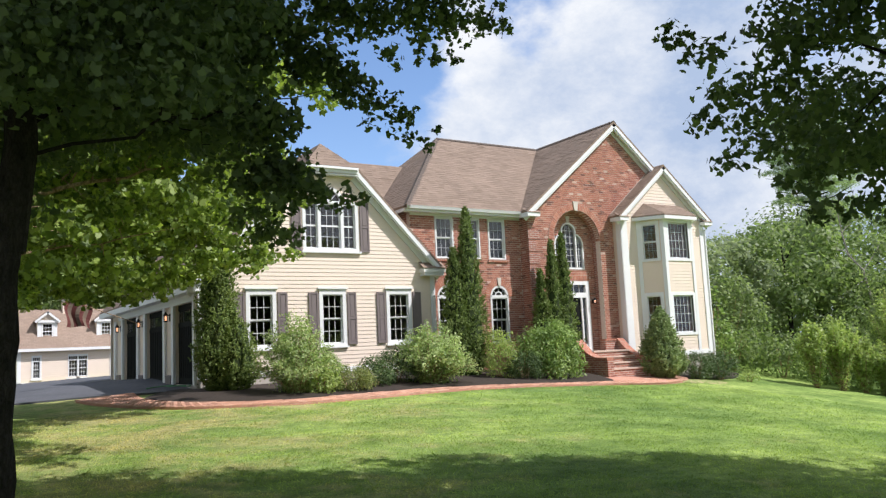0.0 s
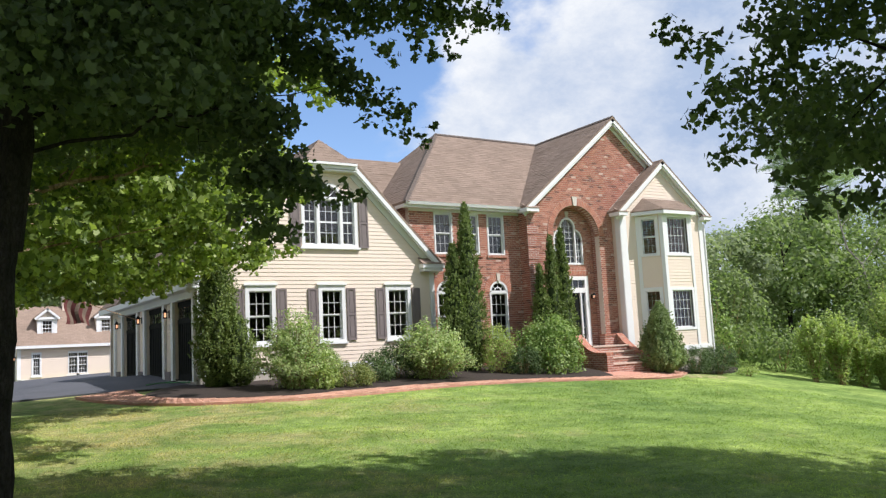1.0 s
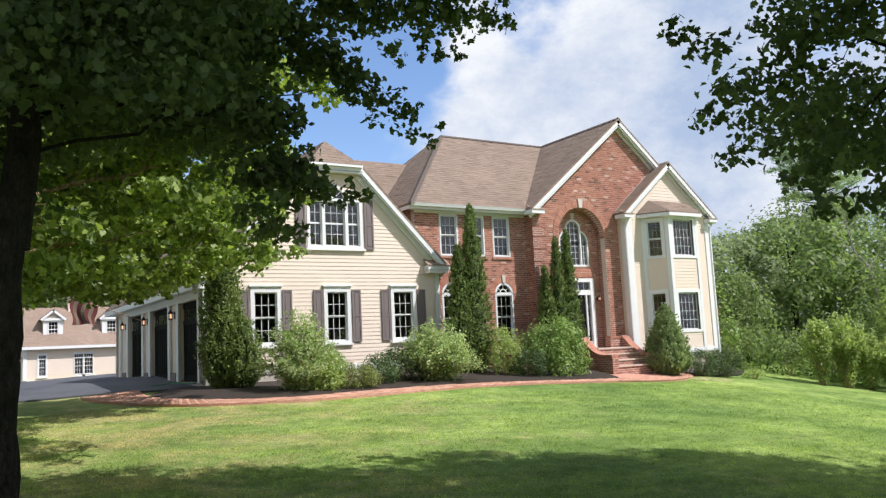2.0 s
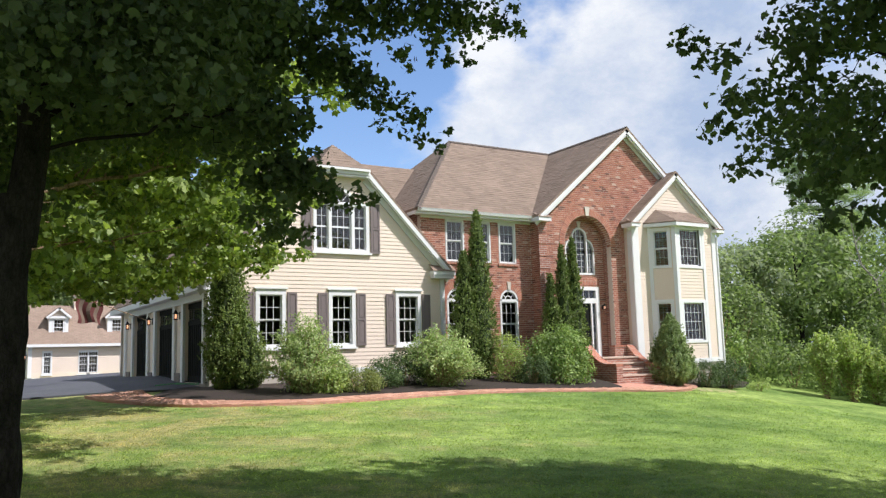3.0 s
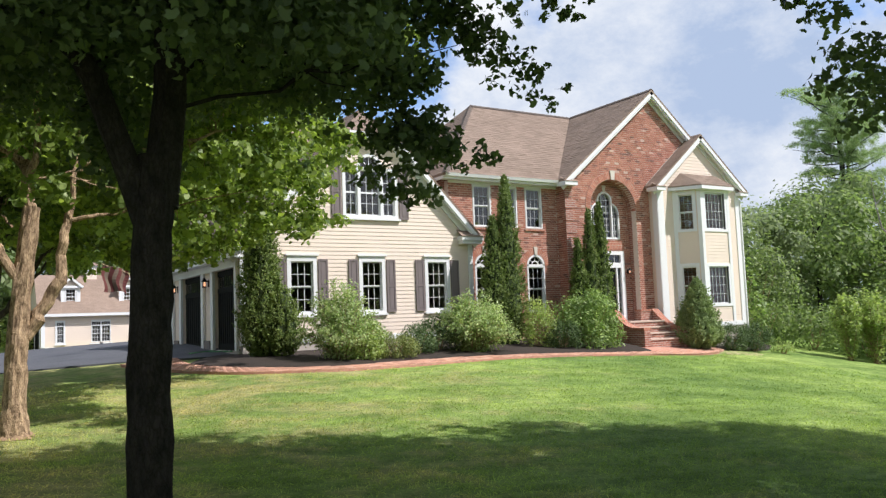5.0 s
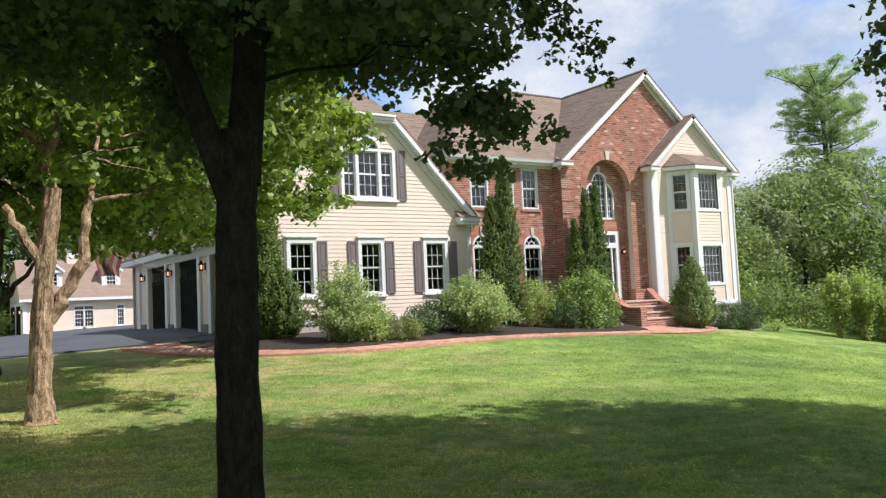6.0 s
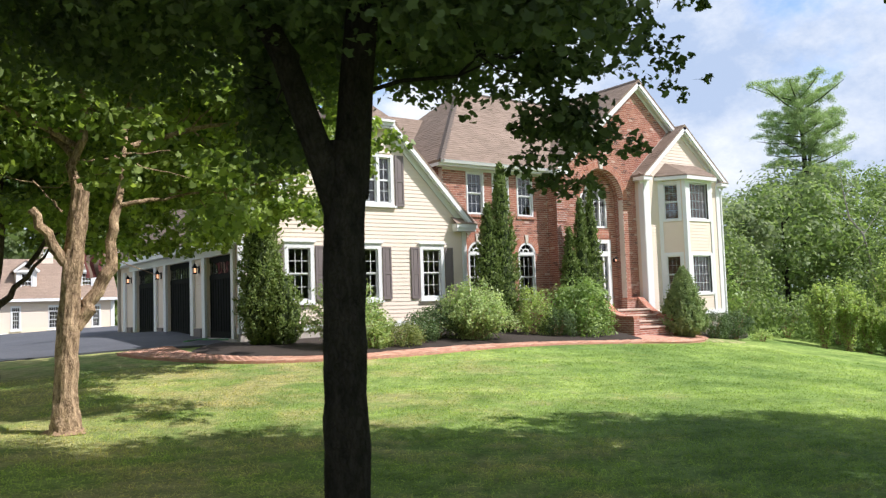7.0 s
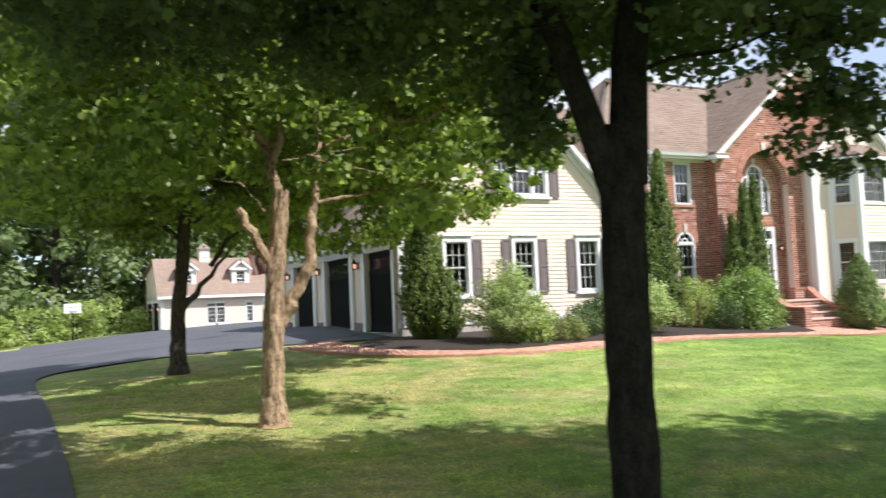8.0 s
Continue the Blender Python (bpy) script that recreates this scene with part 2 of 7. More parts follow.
M_BRICK_ONE = piece_material("fired_red_brick", [(0.0, (0.19, 0.10, 0.08)), (0.07, (0.29, 0.132, 0.098)), (0.18, (0.37, 0.162, 0.113)), (0.5, (0.42, 0.187, 0.130)), (0.85, (0.465, 0.214, 0.150)), (0.94, (0.50, 0.25, 0.18)), (0.97, (0.58, 0.40, 0.32)), (1.0, (0.62, 0.46, 0.38))], 0.85, 0.13, 0.5)
M_MORTAR = plain("sand_mortar", (0.70, 0.60, 0.52), 0.95, 0.12, 3.0, bumped=0.4)
M_SHINGLE = piece_material("laminated_shingle_brown", [(0.0, (0.208, 0.156, 0.119)), (0.4, (0.234, 0.176, 0.136)), (1.0, (0.262, 0.198, 0.153))], 0.95, 0.12, 0.6, 0.8, 90.0)
M_PAVER_ONE = piece_material("clay_paver", [(0.0, (0.42, 0.22, 0.155)), (0.4, (0.57, 0.325, 0.225)), (0.8, (0.65, 0.385, 0.275)), (1.0, (0.70, 0.48, 0.37))], 0.9, 0.2, 0.9)
M_BRICK = bricks("brick_wall_red", (0.42, 0.186, 0.130), (0.345, 0.144, 0.10), (0.19, 0.095, 0.078), (0.58, 0.50, 0.44), 0.21, 0.0725, 0.009)
M_ARCHBRICK = bricks("brick_soldier", (0.52, 0.21, 0.13), (0.40, 0.145, 0.09), (0.24, 0.09, 0.065), (0.50, 0.41, 0.34), 0.0725, 0.24, 0.008, offset=0.0)
M_ROOF = bricks("roof_shingle_brown", (0.33, 0.245, 0.19), (0.29, 0.215, 0.165), (0.25, 0.185, 0.145), (0.19, 0.145, 0.115), 0.30, 0.14, 0.006, 0.95, depth=0.9)
M_PAVER = bricks("brick_paver", (0.60, 0.30, 0.21), (0.52, 0.25, 0.18), (0.40, 0.20, 0.15), (0.55, 0.42, 0.34), 0.2, 0.1, 0.004, 0.9)
M_SIDING = plain("cream_clapboard_paint", (0.80, 0.675, 0.556), 0.55, 0.03, 1.2, bumped=0.08, fine=30)
M_WHITE = plain("white_trim_paint", (0.80, 0.80, 0.79), 0.5, 0.03, 2.0, bumped=0.05)
M_MUNTIN = plain("white_grid_bar_paint", (0.62, 0.62, 0.61), 0.5, 0.03, 2.0, bumped=0.05)
M_SHUTTER = plain("grey_brown_shutter_paint", (0.20, 0.165, 0.16), 0.55, 0.06, 2.0, bumped=0.05)
M_CONC = plain("concrete_foundation", (0.50, 0.45, 0.39), 0.9, 0.12, 3.0, bumped=0.4)
M_CAP = plain("stone_cap", (0.58, 0.45, 0.37), 0.85, 0.12, 4.0, bumped=0.3)
M_RIDGE = plain("ridge_shingle", (0.125, 0.10, 0.083), 0.95, 0.1, 5.0, bumped=0.4)
M_KEY = plain("limestone_keystone", (0.62, 0.57, 0.49), 0.8, 0.06, 4.0)
M_BLACK = plain("black_door_paint", (0.011, 0.012, 0.011), 0.7, 0.2, 3.0, spec=0.08)
M_IRON = plain("black_metal", (0.025, 0.025, 0.025), 0.4, 0.2, 8.0, metallic=0.6)
M_MULCH = plain("dark_bark_mulch", (0.038, 0.028, 0.021), 0.95, 0.4, 9.0, bumped=1.0, fine=38)
# rooms behind the glass: their dimness is put into this dark colour
M_INSIDE = plain("unlit_interior", (0.075, 0.07, 0.066), 0.9, 0.1, 1.0)
M_LAWN = lawn_material()
M_ASPHALT = asphalt_material()
M_GLASS = glass_material()
# bark taken down to near black: the trunks' shade is in the colour
M_BARK_SHADED = bark_material("maple_bark_shaded", (0.018, 0.016, 0.014), (0.040, 0.035, 0.031))
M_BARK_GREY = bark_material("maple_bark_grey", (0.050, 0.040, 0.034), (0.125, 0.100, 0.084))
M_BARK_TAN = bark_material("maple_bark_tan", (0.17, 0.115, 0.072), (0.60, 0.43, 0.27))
# maple greens carry light: NEAR darkened for crown shade, MID raised for sun
M_LEAF_NEAR = leafy("maple_leaf_shaded", (0.064, 0.092, 0.052), (0.150, 0.192, 0.088), (1.8, 2.0, 0.9), 0.55, 0.36)
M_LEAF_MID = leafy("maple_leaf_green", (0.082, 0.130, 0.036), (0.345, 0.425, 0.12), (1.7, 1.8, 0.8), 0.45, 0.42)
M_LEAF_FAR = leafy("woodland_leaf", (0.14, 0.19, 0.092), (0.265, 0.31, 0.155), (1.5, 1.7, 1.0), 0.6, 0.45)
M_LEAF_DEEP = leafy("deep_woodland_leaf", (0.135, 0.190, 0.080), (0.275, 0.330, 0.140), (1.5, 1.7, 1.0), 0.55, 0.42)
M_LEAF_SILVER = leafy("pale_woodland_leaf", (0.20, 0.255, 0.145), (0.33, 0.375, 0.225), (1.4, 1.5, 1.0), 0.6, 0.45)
M_LEAF_LIME = leafy("bright_shrub_leaf", (0.25, 0.33, 0.115), (0.43, 0.485, 0.20), (1.5, 1.6, 0.9), 0.5, 0.45)
M_LEAF_SHRUB = leafy("shrub_leaf", (0.15, 0.235, 0.075), (0.33, 0.41, 0.155), (1.5, 1.7, 0.9), 0.5, 0.35)
M_LEAF_PALE = leafy("pale_flowering_leaf", (0.20, 0.29, 0.10), (0.53, 0.59, 0.33), (1.4, 1.5, 0.9), 0.5, 0.45)
M_LEAF_YEW = leafy("dark_evergreen", (0.055, 0.098, 0.036), (0.13, 0.185, 0.068), (1.4, 1.6, 0.9), 0.5, 0.2)
M_LEAF_ARB = leafy("arborvitae_spray", (0.10, 0.155, 0.040), (0.25, 0.305, 0.090), (1.4, 1.6, 0.9), 0.55, 0.25)
M_LEAF_SPRUCE = leafy("dwarf_spruce_needles", (0.175, 0.245, 0.100), (0.345, 0.415, 0.185), (1.4, 1.5, 0.9), 0.6, 0.25)
M_LEAF_OLIVE = leafy("olive_clipped_leaf", (0.15, 0.19, 0.055), (0.30, 0.33, 0.12), (1.4, 1.5, 0.9), 0.5, 0.3)
# dark green of the evergreens' inner shell, in place of shade between sprays
M_INNER = plain("shaded_evergreen_inside", (0.045, 0.065, 0.022), 0.95, 0.35, 12.0, bumped=1.0, fine=40)
M_LEAF_PINE = leafy("pine_needles", (0.25, 0.33, 0.18), (0.40, 0.47, 0.26), (1.4, 1.6, 0.9), 0.5, 0.4)
M_BLADE = blade_material()


# ---------------------------------------------------------------- mesh helpers
ORIGIN = {}


class Shape:
    """Collects polygons in world metres."""

    def __init__(self):
        self.v, self.f, self.uv = [], [], []

    def poly(self, pts, uv=None):
        k = len(self.v)
        self.v.extend(tuple(p) for p in pts)
        self.f.append(tuple(range(k, k + len(pts))))
        self.uv.append(uv)
        return self

    def box(self, lo, hi, fr=None):
        (a, b, c), (d, e, f) = lo, hi
        q = [(x, y, z) for z in (c, f) for y in (b, e) for x in (a, d)]
        if fr:
            q = [fr(*p) for p in q]
        for face in ((0, 2, 3, 1), (4, 5, 7, 6), (0, 1, 5, 4), (2, 6, 7, 3), (0, 4, 6, 2), (1, 3, 7, 5)):
            self.poly([q[i] for i in face])
        return self

    def prism(self, ring_a, ring_b):
        n = len(ring_a)
        self.poly(list(reversed(ring_a)))
        self.poly(ring_b)
        for i in range(n):
            j = (i + 1) % n
            self.poly([ring_a[i], ring_a[j], ring_b[j], ring_b[i]])
        return self

    def tube(self, path, radii, sides=8, rough=0.0):
        rings = []
        for i, p in enumerate(path):
            d = (Vector(path[min(i + 1, len(path) - 1)]) - Vector(path[max(i - 1, 0)])).normalized()
            u = d.orthogonal().normalized() if abs(d.z) < 0.95 else Vector((1, 0, 0))
            u = (u - d * u.dot(d)).normalized()
            w = d.cross(u)
            rings.append([Vector(p) + radii[i] * (1 + rough * (noise.noise((k * 1.9 % 7.3, i * 0.45, radii[0] * 40)) if rough else 0)) * (math.cos(2 * math.pi * k / sides) * u + math.sin(2 * math.pi * k / sides) * w) for k in range(sides)])
        for a, b in zip(rings, rings[1:]):
            for k in range(sides):
                j = (k + 1) % sides
                self.poly([a[k], a[j], b[j], b[k]])
        self.poly(list(reversed(rings[0])))
        self.poly(rings[-1])
        return self


def to_mesh(name, shape, mat, smooth=False):
    me = bpy.data.meshes.new(name)
    me.from_pydata(shape.v, [], shape.f)
    me.update()
    layer = me.uv_layers.new(name="UVMap")
    for poly, given in zip(me.polygons, shape.uv):
        n = poly.normal
        if abs(n.z) > 0.985:
            u, w = Vector((1, 0, 0)), Vector((0, 1, 0))
        else:
            u = Vector((-n.y, n.x, 0)).normalized()
            w = n.cross(u)
        for i, li in enumerate(poly.loop_indices):
            p = me.vertices[me.loops[li].vertex_index].co
            layer.data[li].uv = given[i] if given else (p.dot(u), p.dot(w))
    if smooth:
        me.polygons.foreach_set("use_smooth", [True] * len(me.polygons))
    me.materials.append(mat)
    return me


def thing(name, base, label, category, group="", kind=""):
    ob = new(name)
    ob.location = base
    ob.empty_display_size = 0.2
    ORIGIN[ob] = Vector(base)
    return tagged(ob, label, category, group, kind)


def attach(ob, parent):
    ob.parent = parent
    ob.matrix_parent_inverse = Matrix.Translation(-ORIGIN.get(parent, Vector((0, 0, 0))))
    return ob


def part(name, shape, mat, parent, label="", smooth=False, kind=""):
    ob = new(name, to_mesh(name, shape, mat, smooth))
    attach(ob, parent)
    return tagged(ob, label, kind=kind)


def setting(name, shape, mat, label, category, smooth=False):
    return tagged(new(name, to_mesh(name, shape, mat, smooth)), label, category, kind="structure")


def frame_of(origin, along, outward):
    """A wall's own frame: u along it, d out of it, z up."""
    o, a, w = Vector(origin), Vector(along).normalized(), Vector(outward).normalized()
    return lambda u, d, z: tuple(o + a * u + w * d + Vector((0, 0, z)))


# ---------------------------------------------------------------- ground
def ground_height(x, y):
    a, b = min(max(x, -6.0), 32.0), min(max(y, 0.0), 30.0)
    z = -0.2049 - 0.07639 * a + 0.03436 * b - 0.002362 * a * a + 0.005231 * a * b - 0.000363 * b * b
    return z - 0.012 * max(0.0, y - 30.0)


def on_ground(x, y, lift=0.0):
    return (x, y, ground_height(x, y) + lift)


def build_ground():
    s = Shape()
    xs = [-900, -300, -120, -60, -30] + [-18 + 0.75 * i for i in range(81)] + [55, 80, 140, 300, 900]
    ys = [-900, -300, -100, -50, -25] + [-12 + 0.75 * i for i in range(75)] + [55, 80, 140, 300, 900]
    w = len(xs)
    s.v = [on_ground(x, y, 0.025 * noise.noise((x * 0.5, y * 0.5, 0))) for y in ys for x in xs]
    for j in range(len(ys) - 1):
        for i in range(w - 1):
            s.f.append((j * w + i, j * w + i + 1, (j + 1) * w + i + 1, (j + 1) * w + i))
            s.uv.append(None)
    setting("ground", s, M_LAWN, "sunlit green lawn with dry yellowish patches", "lawn", True)


def curve(pts, n):
    """Points along a smooth line through the given ones."""
    out, m = [], len(pts)
    P = [Vector((*p, 0)) for p in pts]
    for i in range(m - 1):
        a, b, c, d = P[max(i - 1, 0)], P[i], P[i + 1], P[min(i + 2, m - 1)]
        for k in range(n):
            t = k / n
            out.append(0.5 * (2 * b + (c - a) * t + (2 * a - 5 * b + 4 * c - d) * t * t + (3 * b - a - 3 * c + d) * t ** 3))
    return out + [P[-1]]


def ribbon(near, far, lift, across=10, skirt=0.0, bulge=0.0):
    """A sheet between two lines that lies on the ground."""
    s = Shape()
    rows = []
    for a, b in zip(near, far):
        row = []
        for k in range(across + 1):
            p = a.lerp(b, k / across)
            row.append(on_ground(p.x, p.y, lift + bulge * max(0.0, math.sin(math.pi * k / across)) ** 0.6))
        rows.append(row)
    for r, q in zip(rows, rows[1:]):
        for k in range(across):
            s.poly([r[k], r[k + 1], q[k + 1], q[k]])
    if skirt:
        for line in ([r[0] for r in rows], [r[-1] for r in rows][::-1], rows[0][::-1], rows[-1]):
            for p, q in zip(line, line[1:]):
                s.poly([p, q, (q[0], q[1], q[2] - skirt), (p[0], p[1], p[2] - skirt)][::-1])
    return s


build_ground()
DRIVE_RIGHT = [(-1.75, -12), (-1.75, 4), (-1.8, 12), (-1.9, 17), (-2.1, 22.2), (-1.9, 24.2), (-1.2, 25.3), (0.2, 25.6), (2.2, 25.5), (3.9, 25.3), (5.3, 24.7), (6.6, 25.0), (6.7, 30), (6.9, 36), (16, 44), (16, 61.6)]
right_edge = curve(DRIVE_RIGHT, 8)
left_edge = [Vector((-8.5 if p.y < 40 else -3.0, -12 + 73.6 * i / (len(right_edge) - 1), 0)) for i, p in enumerate(right_edge)]
setting("driveway", ribbon(right_edge, left_edge, 0.035, 26, 0.08), M_ASPHALT, "grey asphalt driveway curving to the garage doors", "driveway")

WALK_NEAR = curve([(3.5, 24.2), (3.75, 22.5), (4.44, 20.75), (5.3, 19.85), (6.9, 19.4), (9.1, 19.45), (11.5, 20.0), (14.5, 20.35), (17.3, 20.4), (20.0, 20.55), (22.3, 21.5), (22.9, 22.6)], 8)
WALK_FAR = curve([(5.0, 24.9), (4.85, 22.9), (5.2, 21.45), (5.9, 20.65), (7.4, 19.98), (9.2, 20.3), (11.6, 20.65), (14.4, 20.8), (17.0, 20.85), (18.5, 21.1), (19.0, 22.0), (20.5, 22.95)], 8)
brick_walk = setting("brick_walk", ribbon(WALK_NEAR, WALK_FAR, 0.05, 6, 0.1), M_PAVER, "red brick paver garden walk with curved edges", "walkway")


def lay_pavers():
    """Clay pavers in running courses along the walk, a little uneven."""
    rs = random.Random(3)
    unit = Shape().box((-0.098, -0.047, -0.01), (0.098, 0.047, 0.012))
    mesh, rest, singles = to_mesh("paver", unit, M_PAVER_ONE), Shape(), 0
    pairs = list(zip(WALK_NEAR, WALK_FAR))
    for row in range(16):
        out = 0.055 + 0.1 * row
        line = [a + (b - a).normalized() * out if (b - a).length > out + 0.03 else None for a, b in pairs]
        carry = 0.1 * (row % 2)
        for p, q in zip(line, line[1:]):
            if p is None or q is None:
                carry = 0.1 * (row % 2)
                continue
            d = (q - p).length
            while carry < d:
                c = p.lerp(q, carry / d)
                spot = Vector(on_ground(c.x, c.y, 0.052 + rs.uniform(-0.002, 0.002)))
                turn = math.atan2(q.y - p.y, q.x - p.x) + rs.uniform(-0.02, 0.02)
                m = Matrix.Translation(spot) @ Matrix.Rotation(turn, 4, "Z")
                if 5.2 < c.x < 8.6 and c.y < 21.5 and singles < 290:
                    one = new("paver", mesh)
                    one.parent, one.matrix_basis = brick_walk, m
                    singles += 1
                else:
                    k = len(rest.v)
                    rest.v.extend(tuple(m @ Vector(v)) for v in unit.v)
                    rest.f.extend(tuple(k + i for i in f) for f in unit.f)
                    rest.uv.extend([None] * len(unit.f))
                carry += 0.202
            carry -= d
    ob = new("paver_cover", to_mesh("paver_cover", rest, M_PAVER_ONE))
    ob.parent = brick_walk
    tagged(ob, kind="stuff")


BED_BACK = curve([(6.0, 25.4), (6.3, 24.6), (6.6, 24.3), (7.2, 24.2), (8.6, 24.2), (11.0, 24.2), (13.6, 24.3), (16.4, 24.6), (17.6, 24.0), (18.4, 23.5), (18.9, 23.2), (19.05, 23.0)], 8)
bed_front = [p.lerp(q, 0.01) for p, q in zip(WALK_FAR[8:], BED_BACK[8:])]
setting("mulch_bed", ribbon(bed_front[:-10], BED_BACK[8:-10], 0.06, 14, 0.1, 0.05), M_MULCH, "dark bark mulch planting bed along the house", "mulch bed")
BED_RIGHT = (curve([(21.2, 22.3), (23.0, 21.9), (25.5, 22.3), (27.6, 23.6)], 8), curve([(21.3, 22.9), (23.0, 22.8), (25.6, 23.0), (27.4, 24.6)], 8))
setting("mulch_strip", ribbon(*BED_RIGHT, 0.06, 6, 0.08), M_MULCH, "narrow dark mulch strip below the bay window", "mulch bed")


def build_bare_patch():
    s, n = Shape(), 36
    ring_of = lambda q, h: [on_ground(22.7 + q * 1.2 * (1 + 0.45 * noise.noise((math.cos(a) * 2.3, math.sin(a) * 2.3, 4))) * math.cos(a), 21.25 + q * 0.40 * (1 + 0.6 * noise.noise((math.cos(a) * 2.9, math.sin(a) * 2.9, 9))) * math.sin(a), h) for a in (2 * math.pi * k / n for k in range(n))]
    rings = [ring_of(1.0, 0.004), ring_of(0.8, 0.034), ring_of(0.3, 0.04)]
    for p, q in zip(rings, rings[1:]):
        for k in range(n):
            s.poly([p[k], p[(k + 1) % n], q[(k + 1) % n], q[k]])
    s.poly(rings[-1])
    m, nt, p = material("straw_and_thin_grass", 0.95, spec=0.1)
    col = ramp(nt, noise_node(nt, 5.0, 6, 0.75), [(0.44, (0.20, 0.27, 0.075)), (0.56, (0.38, 0.34, 0.17)), (0.72, (0.52, 0.42, 0.26))])
    nt.links.new(col, p.inputs["Base Color"])
    bump(nt, p, noise_node(nt, 40, 6, 0.8), 0.8, 0.03)
    setting("bare_patch", s, m, "dry straw-coloured patch in the lawn by the walk", "bare ground")


build_bare_patch()


# ---------------------------------------------------------------- walls, windows, trim
def spans(lo, hi, holes, z):
    """The stretches of lo..hi that no hole takes at height z. A hole: (u0, u1, z0, z1, rise), rise the height of its arched head."""
    cut = []
    for u0, u1, z0, z1, rise in holes:
        if z0 <= z <= z1:
            if rise and z > z1 - rise:
                k = math.sqrt(max(0.0, 1 - ((z - z1 + rise) / rise) ** 2))
                m, h = (u0 + u1) / 2, (u1 - u0) / 2 * k
                cut.append((m - h, m + h))
            else:
                cut.append((u0, u1))
    out, at = [], lo
    for a, b in sorted(cut):
        if a > at:
            out.append((at, min(a, hi)))
        at = max(at, b)
    if at < hi:
        out.append((at, hi))
    return [(a, b) for a, b in out if b - a > 0.004]


def wall_rows(fr, z0, z1, limits, holes, course, thick, lap=0.0):
    """A wall course by course, with true openings; with a lap each board leans out at its lower edge."""
    s = Shape()
    levels = {z0, z1}
    z = z0
    while z < z1:
        levels.add(round(z, 4))
        z += course
    for h in holes:
        levels.update(v for v in (h[2], h[3]) if z0 < v < z1)
    levels = sorted(levels)
    for a, b in zip(levels, levels[1:]):
        if b - a < 1e-4:
            continue
        mid = (a + b) / 2
        lo_hi = limits(mid)
        if not lo_hi or lo_hi[1] - lo_hi[0] < 0.02:
            continue
        la, lb = limits(a) or lo_hi, limits(b) or lo_hi
        for u0, u1 in spans(*lo_hi, holes, mid):
            ua0, ub0 = (la[0], lb[0]) if u0 == lo_hi[0] else (u0, u0)
            ua1, ub1 = (la[1], lb[1]) if u1 == lo_hi[1] else (u1, u1)
            f = [fr(ua0, lap, a), fr(ua1, lap, a), fr(ub1, lap * 0.15, b), fr(ub0, lap * 0.15, b)]
            k = [fr(ua0, -thick, a), fr(ua1, -thick, a), fr(ub1, -thick, b), fr(ub0, -thick, b)]
            s.poly(f)
            s.poly(k[::-1])
            s.poly([k[0], f[0], f[3], k[3]])
            s.poly([f[1], k[1], k[2], f[2]])
            s.poly([k[0], k[1], f[1], f[0]])
            s.poly([f[3], f[2], k[2], k[3]])
    return s


BOARDS = []


def clad(fr, z0, z1, limits, holes, course, thick, lap, parent, label):
    """A sheathed wall; its lapped boards are laid on at the end."""
    back = lambda u, d, z: fr(u, d - 0.03, z)
    wall = part("clapboard_siding", wall_rows(back, z0, z1, limits, holes, course, thick - 0.03), M_SIDING, parent, label)
    BOARDS.append((wall, fr, z0, z1, limits, holes, course, lap))
    return wall


def lay_boards():
    for wall, fr, z0, z1, limits, holes, course, lap in BOARDS:
        a = z0
        while a < z1 - 0.02:
            b = min(a + course, z1)
            lo_hi = limits((a + b) / 2)
            if lo_hi and lo_hi[1] - lo_hi[0] > 0.05:
                la, lb = limits(a + 0.001) or lo_hi, limits(b - 0.001) or lo_hi
                near = [(u0, u1, max(c, a - 1), e, rise) for u0, u1, c, e, rise in holes if c < b - 0.001 and e > a + 0.001]
                cut = [(u0, u1, a - 1, b + 1, 0) for u0, u1, c, e, rise in near if not rise] + [hole for hole in near if hole[4]]
                for u0, u1 in spans(*lo_hi, cut, (a + b) / 2):
                    p0, q0 = (la[0], lb[0]) if u0 == lo_hi[0] else (u0, u0)
                    p1, q1 = (la[1], lb[1]) if u1 == lo_hi[1] else (u1, u1)
                    s = Shape().prism([fr(p0, -0.03, a), fr(p0, lap, a), fr(q0, lap * 0.15, b), fr(q0, -0.03, b)], [fr(p1, -0.03, a), fr(p1, lap, a), fr(q1, lap * 0.15, b), fr(q1, -0.03, b)])
                    part("clapboard", s, M_SIDING, wall)
            a = b


